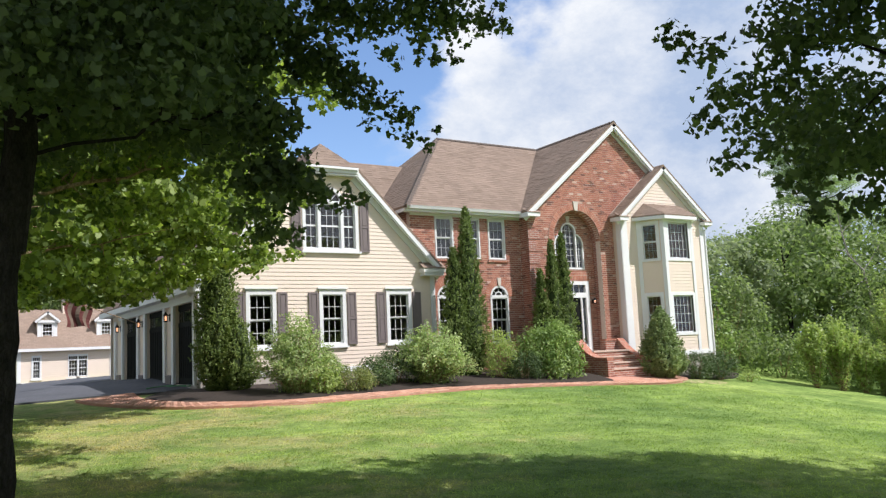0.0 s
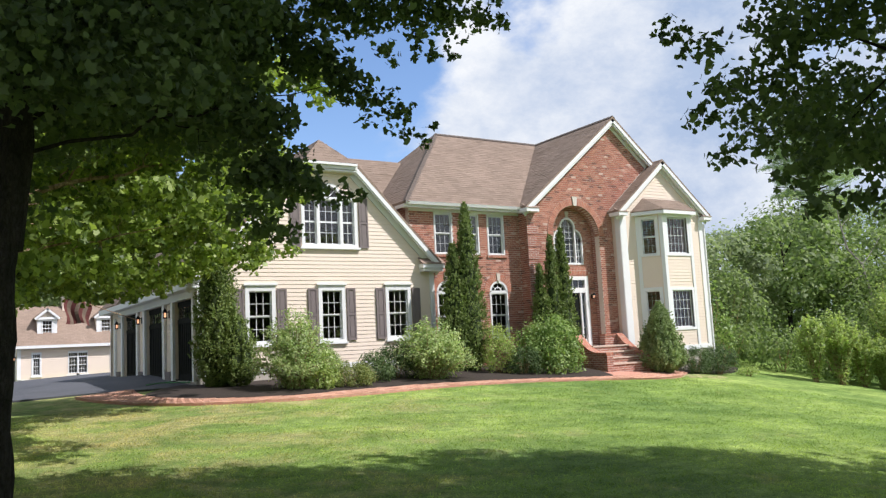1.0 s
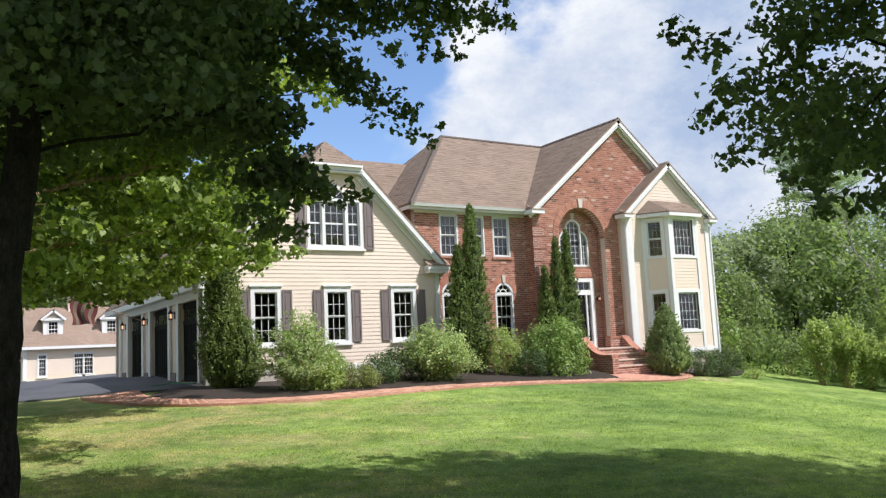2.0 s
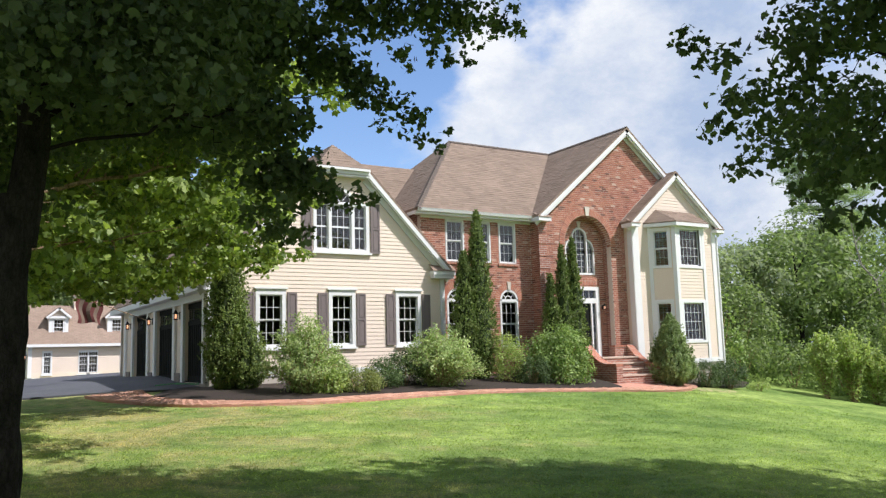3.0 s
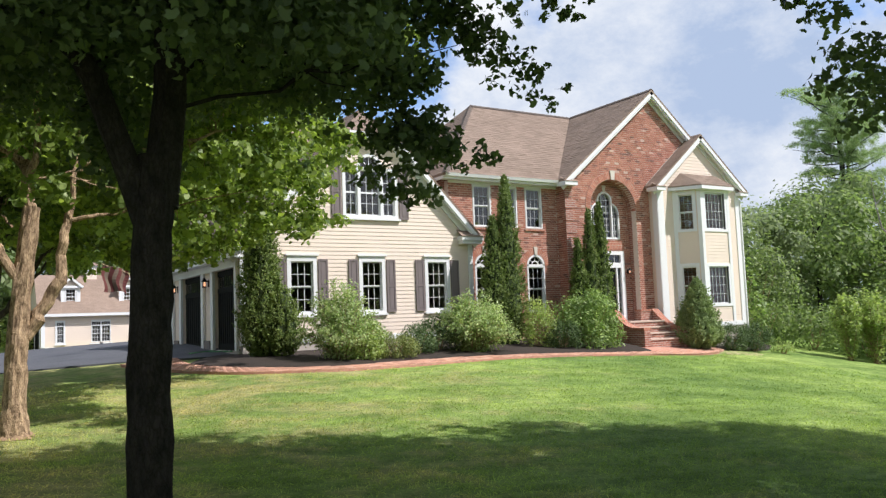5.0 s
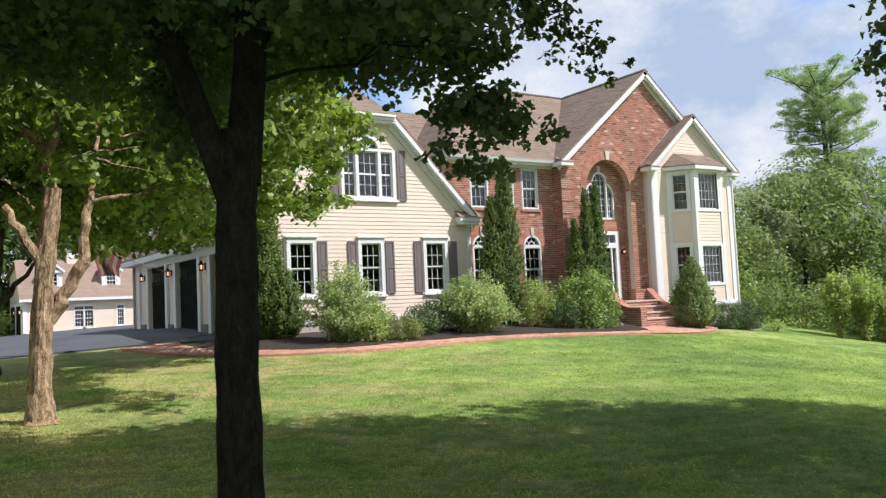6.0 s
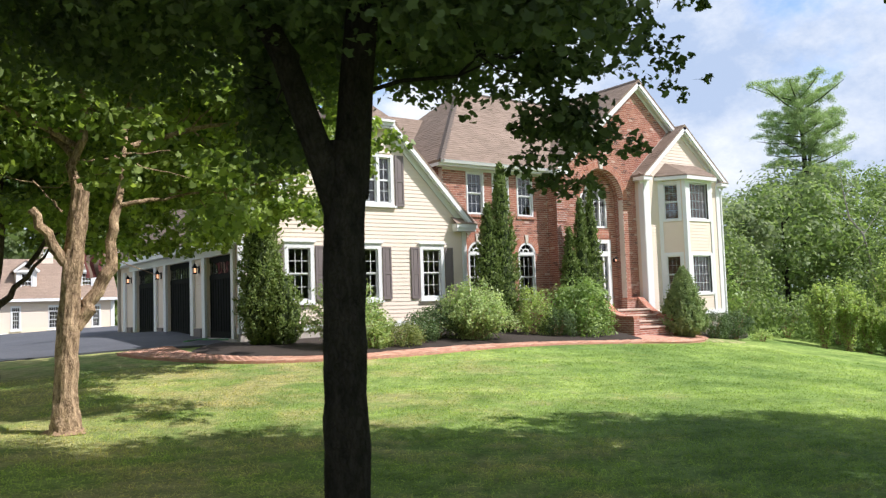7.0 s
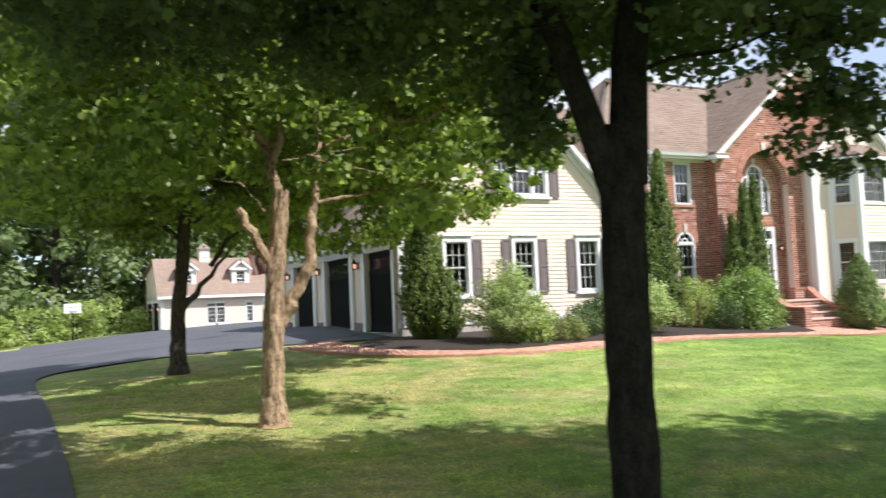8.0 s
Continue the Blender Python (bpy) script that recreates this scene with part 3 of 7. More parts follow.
def bars(fr, u0, u1, z0, z1, cols, rows, d, width=0.022, deep=0.025):
    """One welded lattice of grid bars."""
    h = width / 2
    us, zs = [u0], [z0]
    for i in range(1, cols):
        u = u0 + (u1 - u0) * i / cols
        us += [u - h, u + h]
    for j in range(1, rows):
        z = z0 + (z1 - z0) * j / rows
        zs += [z - h, z + h]
    us.append(u1)
    zs.append(z1)
    s, at = Shape(), {}
    full = {(i, j) for i in range(len(us) - 1) for j in range(len(zs) - 1) if i % 2 or j % 2}

    def vert(i, j, k):
        if (i, j, k) not in at:
            at[i, j, k] = len(s.v)
            s.v.append(fr(us[i], d - deep * k, zs[j]))
        return at[i, j, k]

    for i, j in sorted(full):
        quad = [(i, j), (i + 1, j), (i + 1, j + 1), (i, j + 1)]
        s.f.append(tuple(vert(*q, 0) for q in quad))
        s.uv.append(None)
        for (a, b), near in zip(((0, 1), (1, 2), (2, 3), (3, 0)), ((i, j - 1), (i + 1, j), (i, j + 1), (i - 1, j))):
            if near not in full:
                p, q = quad[a], quad[b]
                s.f.append((vert(*p, 1), vert(*q, 1), vert(*q, 0), vert(*p, 0)))
                s.uv.append(None)
    return s


def ring(fr, u0, u1, z0, z1, side, top, bottom, d0, d1):
    s = Shape()
    s.box((u0 - side, d0, z0 - bottom), (u0, d1, z1 + top), fr)
    s.box((u1, d0, z0 - bottom), (u1 + side, d1, z1 + top), fr)
    s.box((u0, d0, z1), (u1, d1, z1 + top), fr)
    s.box((u0, d0, z0 - bottom), (u1, d1, z0), fr)
    return s


def glaze(fr, u0, u1, z0, z1, cols, rows, d, parent):
    for i in range(cols):
        for j in range(rows):
            a, b = u0 + (u1 - u0) * i / cols, u0 + (u1 - u0) * (i + 1) / cols
            c, e = z0 + (z1 - z0) * j / rows, z0 + (z1 - z0) * (j + 1) / rows
            s = Shape().poly([fr(a, d, c), fr(b, d, c), fr(b, d, e), fr(a, d, e)])
            ob = part("pane", s, M_GLASS, parent)
            ob.visible_shadow = False


def double_hung(fr, u0, u1, z0, z1, parent, cols=3, rows=2, trim=0.11, head=0.16, sill=True, depth=0.05, out=0.035, meeting=True, label="white double-hung window with grid bars", slim=0.018):
    """A casing with two sashes, bars and panes; u0..z1 is the glazed opening."""
    w = part("window", ring(fr, u0, u1, z0, z1, trim, head, trim * 0.8, -0.10, out), M_WHITE, parent, label)
    if sill:
        part("sill", Shape().box((u0 - trim - 0.04, 0, z0 - trim * 0.8 - 0.05), (u1 + trim + 0.04, out + 0.05, z0 - trim * 0.8), fr), M_WHITE, w)
        part("head_cap", Shape().box((u0 - trim - 0.05, 0, z1 + head), (u1 + trim + 0.05, out + 0.045, z1 + head + 0.045), fr), M_WHITE, w)
    zm = (z0 + z1) / 2
    if meeting:
        for a, b, d in ((zm, z1, -depth + 0.02), (z0, zm, -depth - 0.012)):
            sash = ring(fr, u0 + 0.035, u1 - 0.035, a + 0.03, b - 0.03, 0.035, 0.03, 0.03, d - 0.03, d)
            part("sash", sash, M_WHITE, w)
            part("muntin_grid", bars(fr, u0 + 0.035, u1 - 0.035, a + 0.03, b - 0.03, cols, rows, d - 0.012, slim, 0.012), M_MUNTIN, w)
            glaze(fr, u0 + 0.03, u1 - 0.03, a + 0.025, b - 0.025, cols, rows, d - 0.02, w)
    else:
        part("sash", ring(fr, u0 + 0.04, u1 - 0.04, z0 + 0.04, z1 - 0.04, 0.04, 0.04, 0.04, -depth - 0.03, -depth), M_WHITE, w)
        part("muntin_grid", bars(fr, u0 + 0.04, u1 - 0.04, z0 + 0.04, z1 - 0.04, cols, rows, -depth, 0.016, 0.014), M_MUNTIN, w)
        glaze(fr, u0 + 0.035, u1 - 0.035, z0 + 0.035, z1 - 0.035, cols, rows, -depth - 0.02, w)
    return w


def arch_ring(fr, um, zs, r0, r1, d0, d1, n=18, squash=1.0, a0=0.0, a1=math.pi):
    s = Shape()
    pts = []
    for i in range(n + 1):
        a = a0 + (a1 - a0) * i / n
        pts.append(((um + r0 * math.cos(a), zs + squash * r0 * math.sin(a)), (um + r1 * math.cos(a), zs + squash * r1 * math.sin(a)), a * (r0 + r1) / 2))
    for (p, q, s0), (p2, q2, s1) in zip(pts, pts[1:]):
        a, b = [fr(p[0], d, p[1]) for d in (d0, d1)], [fr(q[0], d, q[1]) for d in (d0, d1)]
        a2, b2 = [fr(p2[0], d, p2[1]) for d in (d0, d1)], [fr(q2[0], d, q2[1]) for d in (d0, d1)]
        uv = [(s0, 0), (s0, r1 - r0), (s1, r1 - r0), (s1, 0)]
        s.poly([a[1], b[1], b2[1], a2[1]], uv)
        s.poly([a[0], a2[0], b2[0], b[0]], uv)
        s.poly([b[0], b2[0], b2[1], b[1]])
        s.poly([a[0], a[1], a2[1], a2[0]])
    for (p, q, _), flip in ((pts[0], False), (pts[-1], True)):
        f = [fr(p[0], d0, p[1]), fr(q[0], d0, q[1]), fr(q[0], d1, q[1]), fr(p[0], d1, p[1])]
        s.poly(f if not flip else f[::-1])
    return s


def half_disc(fr, um, zs, r, d, n=18, squash=1.0):
    return Shape().poly([fr(um + r * math.cos(math.pi * i / n), d, zs + squash * r * math.sin(math.pi * i / n)) for i in range(n + 1)])


def shutter(fr, u0, u1, z0, z1, parent):
    """Two raised panels in a frame."""
    sh = part("shutter", Shape().box((u0, 0.018, z0), (u1, 0.038, z1), fr), M_SHUTTER, parent, "grey-brown panelled wooden shutter")
    zm = z0 + (z1 - z0) * 0.5
    e = 0.05
    s = ring(fr, u0 + e, u1 - e, z0 + e, z1 - e, e, e, e, 0.036, 0.052)
    s.box((u0 + e, 0.036, zm - 0.03), (u1 - e, 0.052, zm + 0.03), fr)
    part("rail_frame", s, M_SHUTTER, sh)
    for a, b in ((z0 + 2 * e, zm - 0.06), (zm + 0.06, z1 - 2 * e)):
        part("panel", Shape().box((u0 + 1.7 * e, 0.036, a), (u1 - 1.7 * e, 0.046, b), fr), M_SHUTTER, sh)


def slab(pts, thick):
    """A roof plane with thickness straight down."""
    low = [(x, y, z - thick) for x, y, z in pts]
    n = (Vector(pts[1]) - Vector(pts[0])).cross(Vector(pts[2]) - Vector(pts[0]))
    if n.z < 0:
        pts, low = pts[::-1], low[::-1]
    s = Shape().poly(pts).poly(low[::-1])
    for i in range(len(pts)):
        j = (i + 1) % len(pts)
        s.poly([pts[i], low[i], low[j], pts[j]])
    return s


SLOPES = []


def roof_slope(name, pts, thick, label):
    """A roof plane; its shingles are laid on at the end."""
    ob = part(name, slab(pts, thick), M_ROOF, house, label)
    SLOPES.append((ob, [Vector(q) for q in pts], label))
    return ob


def lay_shingles():
    rs = random.Random(5)
    for ob, pts, label in SLOPES:
        if "back" in label:
            continue
        n = (pts[1] - pts[0]).cross(pts[2] - pts[0]).normalized()
        n = n if n.z > 0 else -n
        u = Vector((0, 0, 1)).cross(n).normalized()
        w = n.cross(u)
        flat = [((q - pts[0]).dot(u), (q - pts[0]).dot(w)) for q in pts]

        def reach(h):
            xs = []
            for (a, b), (c, d) in zip(flat, flat[1:] + flat[:1]):
                if min(b, d) <= h <= max(b, d) and abs(d - b) > 1e-6:
                    xs.append(a + (c - a) * (h - b) / (d - b))
            return (min(xs), max(xs)) if len(xs) > 1 else None

        at = lambda x, h, up: tuple(pts[0] + u * x + w * h + n * up)
        bottom, top = min(b for _, b in flat), max(b for _, b in flat)
        whole = Shape()
        unit = Shape().prism([(0, 0, 0.002), (0.32, 0, 0.002), (0.32, 0.15, 0.0), (0, 0.15, 0.0)], [(0, 0, 0.008), (0.32, 0, 0.008), (0.32, 0.15, 0.004), (0, 0.15, 0.004)])
        mesh, singles = to_mesh("shingle", unit, M_SHINGLE), 0
        h = bottom
        while h < top - 0.02:
            g = min(h + 0.145, top)
            lo, hi = reach(h + 0.002), reach(g - 0.002)
            if lo and hi:
                x = min(lo[0], hi[0]) - rs.uniform(0, 0.3)
                while x < max(lo[1], hi[1]):
                    e = x + rs.choice((0.16, 0.22, 0.32, 0.32))
                    a0, a1, b0, b1 = max(x, lo[0]), min(e, lo[1]), max(x, hi[0]), min(e, hi[1])
                    lift = rs.choice((0.006, 0.006, 0.011))
                    inside = a0 == b0 == x and a1 == b1 == e
                    if inside and "front slope of the main" in label and singles < 280 and e - x > 0.3:
                        one = new("shingle", mesh)
                        one.matrix_world = Matrix(((u.x, w.x, n.x, at(x, h, 0)[0]), (u.y, w.y, n.y, at(x, h, 0)[1]), (u.z, w.z, n.z, at(x, h, 0)[2]), (0, 0, 0, 1)))
                        attach(one, ob)
                        singles += 1
                    elif a1 > a0 or b1 > b0:
                        a1, b1 = max(a0, a1), max(b0, b1)
                        whole.poly([at(a0, h, lift), at(a1, h, lift), at(b1, g, 0.003), at(b0, g, 0.003)])
                        whole.poly([at(a0, h, 0), at(a1, h, 0), at(a1, h, lift), at(a0, h, lift)])
                    x = e
            h = g
        part("shingle_cover", whole, M_SHINGLE, ob, kind="stuff")


WALLS = []


def brick_wall(fr, z0, z1, limits, holes, thick, label, singles=None):
    """A mortar-coloured wall; its bricks are laid on at the end. singles: the stretch (u0, u1, z0, z1) laid brick by brick."""
    wall = part("brick_wall", wall_rows(fr, z0, z1, limits, holes, 0.0725, thick), M_MORTAR, house, label)
    WALLS.append((wall, fr, z0, z1, limits, holes, singles))
    return wall


def lay_bricks():
    rs = random.Random(9)
    long, high, gap = 0.205, 0.0725, 0.012
    for wall, fr, z0, z1, limits, holes, singles in WALLS:
        def block(s, a, b, c, d, out):
            f = [fr(a, out, c), fr(b, out, c), fr(b, out, d), fr(a, out, d)]
            k = [fr(a, -0.01, c), fr(b, -0.01, c), fr(b, -0.01, d), fr(a, -0.01, d)]
            n = len(s.v)
            s.v.extend(f + k)
            for face in ((0, 1, 2, 3), (4, 5, 1, 0), (5, 6, 2, 1), (6, 7, 3, 2), (7, 4, 0, 3)):
                s.f.append(tuple(n + i for i in face))
                s.uv.append(None)

        o = Vector(fr(0, 0, 0))
        unit = Shape()
        block(unit, 0, long - gap, 0, high - gap, 0.006)
        unit.v = [tuple(Vector(v) - o) for v in unit.v]
        mesh = to_mesh("brick", unit, M_BRICK_ONE)
        rest, count, row, z = Shape(), 0, 0, z0
        while z < z1 - 0.03:
            mid = z + high / 2
            lim = limits(mid)
            if lim and lim[1] - lim[0] > 0.05:
                shift = 0.5 * long * (row % 2)
                for u0, u1 in spans(*lim, holes, mid):
                    k = math.floor((u0 - shift) / long)
                    while k * long + shift < u1:
                        a, b = max(u0, k * long + shift), min(u1, (k + 1) * long + shift) - gap
                        if b - a > 0.03:
                            full = b - a > long - gap - 0.001
                            if full and singles and count < 290 and singles[0] < a < singles[1] and singles[2] < z < singles[3]:
                                one = new("brick", mesh)
                                one.location = fr(a, 0, z)
                                attach(one, wall)
                                count += 1
                            else:
                                block(rest, a, b, z, z + high - gap, 0.006 + rs.uniform(-0.0015, 0.003))
                        k += 1
            z += high
            row += 1
        part("brickwork", rest, M_BRICK_ONE, wall, kind="stuff")


def beam(a, b, width, height, up=(0, 0, 1)):
    """A board from a to b; its top edge runs along the line."""
    a, b = Vector(a), Vector(b)
    d = (b - a).normalized()
    side = d.cross(Vector(up)).normalized()
    drop = side.cross(d).normalized() * -height
    r = lambda p: [tuple(p - side * width / 2), tuple(p + side * width / 2), tuple(p + side * width / 2 + drop), tuple(p - side * width / 2 + drop)]
    return Shape().prism(r(a), r(b))


def ridge_cap(a, b, reach=0.13, drop=0.10):
    """Overlapping cap shingles that fold over a ridge or hip from a to b."""
    a, b = Vector(a), Vector(b)
    d = b - a
    side = d.cross(Vector((0, 0, 1))).normalized() * reach
    n = max(2, int(d.length / 0.2))
    s = Shape()
    for k in range(n):
        p, q = a + d * (k / n), a + d * ((k + 1.1) / n if k < n - 1 else 1.0)
        r = lambda v, up: [tuple(v - side + Vector((0, 0, up - drop))), tuple(v + Vector((0, 0, up))), tuple(v + side + Vector((0, 0, up - drop))), tuple(v + Vector((0, 0, up - 0.014)))]
        s.prism(r(p, 0.034), r(q, 0.022))
    return s


# ---------------------------------------------------------------- the house
Y_WING, Y_MAIN, Y_PORT, Y_BAY, Y_BOW = 24.06, 24.18, 23.71, 23.33, 22.58
X_LEFT, X_WING, X_PORT, X_SIDE, X_RIGHT = 6.5, 13.93, 17.55, 21.47, 25.95
WING_MID, WING_TOP, WING_EAVE = 10.4, 7.86, 4.03
GABLE_MID, GABLE_TOP, EAVE = 21.66, 9.5, 5.95
FLOOR = 1.15
Y_ENTRY = Y_PORT + 0.40

house = thing("house", (15.0, 27.0, 0.6), "large cream clapboard and red brick two-storey house with brown shingle roofs", "house")

F_WING = frame_of((0, Y_WING, 0), (1, 0, 0), (0, -1, 0))
F_MAIN = frame_of((0, Y_MAIN, 0), (1, 0, 0), (0, -1, 0))
F_PORT = frame_of((0, Y_PORT, 0), (1, 0, 0), (0, -1, 0))
F_ENTRY = frame_of((0, Y_ENTRY, 0), (1, 0, 0), (0, -1, 0))
F_SIDE = frame_of((0, Y_BAY, 0), (1, 0, 0), (0, -1, 0))
F_LEFT = frame_of((X_LEFT, 0, 0), (0, -1, 0), (-1, 0, 0))


def wing_limits(z):
    """The garage gable's width at a height."""
    half = min(WING_MID - X_LEFT, (WING_TOP - 0.12 - z) * (14.13 - WING_MID) / (WING_TOP - WING_EAVE))
    lo, hi = max(X_LEFT, WING_MID - half), min(X_WING, WING_MID + half)
    if z < WING_EAVE - 0.15:
        lo, hi = X_LEFT, X_WING
    return (lo, hi) if hi > lo else None


def build_wing():
    wins = [(7.90, 8.56, 1.77, 3.19), (10.09, 10.72, 1.77, 3.19), (12.29, 12.95, 1.77, 3.19)]
    up = (9.62, 11.22, 4.56, 5.90)
    holes = [(a - 0.02, b + 0.02, c - 0.02, d + 0.02, 0) for a, b, c, d in wins] + [(up[0] - 0.02, up[1] + 0.02, up[2] - 0.02, up[3] + 0.02, 0)]
    holes.append((10.03, 10.81, 5.92, 6.36, 0.39))
    clad(F_WING, 1.08, 6.98, wing_limits, holes, 0.115, 0.14, 0.014, house, "cream painted clapboard siding")
    part("water_table", Shape().box((X_LEFT - 0.03, -0.1, 0.93), (X_WING + 0.02, 0.045, 1.08), F_WING), M_WHITE, house)
    part("foundation", Shape().box((X_LEFT + 0.02, -0.2, -0.3), (X_WING - 0.02, 0.015, 0.93), F_WING), M_CONC, house, "grey concrete foundation wall")
    for u0, u1, z0, z1 in wins:
        double_hung(F_WING, u0, u1, z0, z1, house)
        shutter(F_WING, u0 - 0.15 - 0.29, u0 - 0.15, z0 - 0.05, z1 + 0.06, house)
        shutter(F_WING, u1 + 0.15, u1 + 0.15 + 0.29, z0 - 0.05, z1 + 0.06, house)
    # the triple window with a half-round over its middle light
    u0, u1, z0, z1 = up
    a, b = u0 + 0.48, u1 - 0.48
    w = part("window", ring(F_WING, u0, u1, z0, z1, 0.10, 0.08, 0.09, -0.10, 0.035), M_WHITE, house, "white triple window with an arched fanlight")
    part("sill", Shape().box((u0 - 0.16, 0, z0 - 0.15), (u1 + 0.16, 0.09, z0 - 0.09), F_WING), M_WHITE, w)
    for m in (a - 0.10, b):
        part("mullion", Shape().box((m, -0.1, z0), (m + 0.10, 0.03, z1), F_WING), M_WHITE, w)
    for p, q, c in ((u0, a - 0.10, 2), (a, b, 3), (b + 0.10, u1, 2)):
        zm = (z0 + z1) / 2
        part("sash", ring(F_WING, p + 0.03, q - 0.03, z0 + 0.03, z1 - 0.03, 0.03, 0.03, 0.03, -0.08, -0.05).box((p + 0.03, -0.08, zm - 0.025), (q - 0.03, -0.045, zm + 0.025), F_WING), M_WHITE, w)
        part("muntin_grid", bars(F_WING, p + 0.03, q - 0.03, z0 + 0.03, z1 - 0.03, c, 4, -0.055, 0.016, 0.012), M_MUNTIN, w)
        glaze(F_WING, p + 0.02, q - 0.02, z0 + 0.02, z1 - 0.02, c, 4, -0.07, w)
    part("fan_casing", arch_ring(F_WING, 10.42, 5.97, 0.33, 0.42, -0.1, 0.035), M_WHITE, w)
    part("fan_pane", half_disc(F_WING, 10.42, 5.97, 0.34, -0.07), M_GLASS, w)
    fan = Shape()
    for k in range(1, 4):
        an = math.pi * k / 4
        fan.poly([F_WING(10.42 + r * math.cos(an) + o * math.sin(an), -0.05, 5.98 + r * math.sin(an) - o * math.cos(an)) for r, o in ((0.0, -0.012), (0.34, -0.012), (0.34, 0.012), (0.0, 0.012))])
    part("fan_bars", fan, M_WHITE, w)
    shutter(F_WING, 9.17, 9.47, 4.46, 5.98, house)
    shutter(F_WING, 11.37, 11.67, 4.46, 5.98, house)
    # corner boards, side wall with three garage doors
    part("corner_board", Shape().box((X_WING - 0.16, 0.0, 1.08), (X_WING + 0.004, 0.04, 3.86), F_WING), M_WHITE, house)
    part("corner_board", Shape().box((X_LEFT - 0.03, 0.0, 1.08), (X_LEFT + 0.15, 0.04, 3.75), F_WING), M_WHITE, house)
    doors = [(-26.42, -24.40), (-30.08, -27.70), (-33.72, -31.40)]
    holes = [(a, b, 0.0, 3.06, 0) for a, b in doors]
    clad(F_LEFT, 0.84, 3.75, lambda z: (-35.9, -Y_WING - 0.15), holes, 0.115, 0.14, 0.018, house, "cream painted clapboard siding in shade")
    for a, b in doors:
        garage_door(a, b)
    for a, b in ((-27.70, -26.42), (-31.40, -30.08), (-35.30, -33.72)):
        m = (a + b) / 2
        part("door_casing", Shape().box((a, 0.02, 0.80), (a + 0.26, 0.09, 3.06), F_LEFT), M_WHITE, house)
        part("door_casing", Shape().box((b - 0.26, 0.02, 0.80), (b, 0.09, 3.06), F_LEFT), M_WHITE, house)
        part("plinth", Shape().box((m - 0.30, 0.01, 0.70), (m + 0.30, 0.10, 1.06), F_LEFT), M_SHUTTER, house)
    part("door_casing", Shape().box((-24.40, 0.02, 0.80), (-24.22, 0.09, 3.06), F_LEFT), M_WHITE, house)
    part("header_board", Shape().box((-34.4, 0.02, 3.06), (-24.2, 0.10, 3.30), F_LEFT), M_WHITE, house)
    # closing walls
    part("right_wall", Shape().box((X_WING - 0.14, Y_WING + 0.14, 0.6), (X_WING, 30.0, 4.1)), M_SIDING, house)
    part("back_wall", Shape().box((X_LEFT, 36.4, -0.4), (14.0, 36.5, 4.1)), M_SIDING, house)
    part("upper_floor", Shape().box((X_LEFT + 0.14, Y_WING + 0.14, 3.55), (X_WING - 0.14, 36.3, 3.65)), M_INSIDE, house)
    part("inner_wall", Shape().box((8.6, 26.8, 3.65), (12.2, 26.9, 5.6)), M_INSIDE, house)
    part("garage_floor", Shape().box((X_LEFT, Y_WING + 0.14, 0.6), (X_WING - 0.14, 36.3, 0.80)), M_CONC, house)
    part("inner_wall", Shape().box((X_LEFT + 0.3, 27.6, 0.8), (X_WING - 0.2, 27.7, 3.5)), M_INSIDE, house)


def garage_door(a, b):
    """Black carriage door: boards, rails and a row of small lights, with a low arched head."""
    d = part("garage_door", Shape().box((a, -0.14, 0.80), (b, -0.09, 3.06), F_LEFT), M_BLACK, house, "black carriage-style garage door with small top lights")
    n = 10
    for i in range(n + 1):
        u = a + (b - a) * i / n
        part("batten", Shape().box((max(a, u - 0.035), -0.09, 0.84), (min(b, u + 0.035), -0.075, 2.42), F_LEFT), M_BLACK, d)
    for c, e in ((0.80, 0.98), (2.42, 2.55), (2.90, 3.06)):
        part("rail", Shape().box((a, -0.09, c), (b, -0.065, e), F_LEFT), M_BLACK, d)
    for i in range(n):
        u = a + (b - a) * (i + 0.5) / n
        part("light", Shape().poly([F_LEFT(u - 0.06, -0.085, 2.58), F_LEFT(u + 0.06, -0.085, 2.58), F_LEFT(u + 0.06, -0.085, 2.88), F_LEFT(u - 0.06, -0.085, 2.88)]), M_GLASS, d)


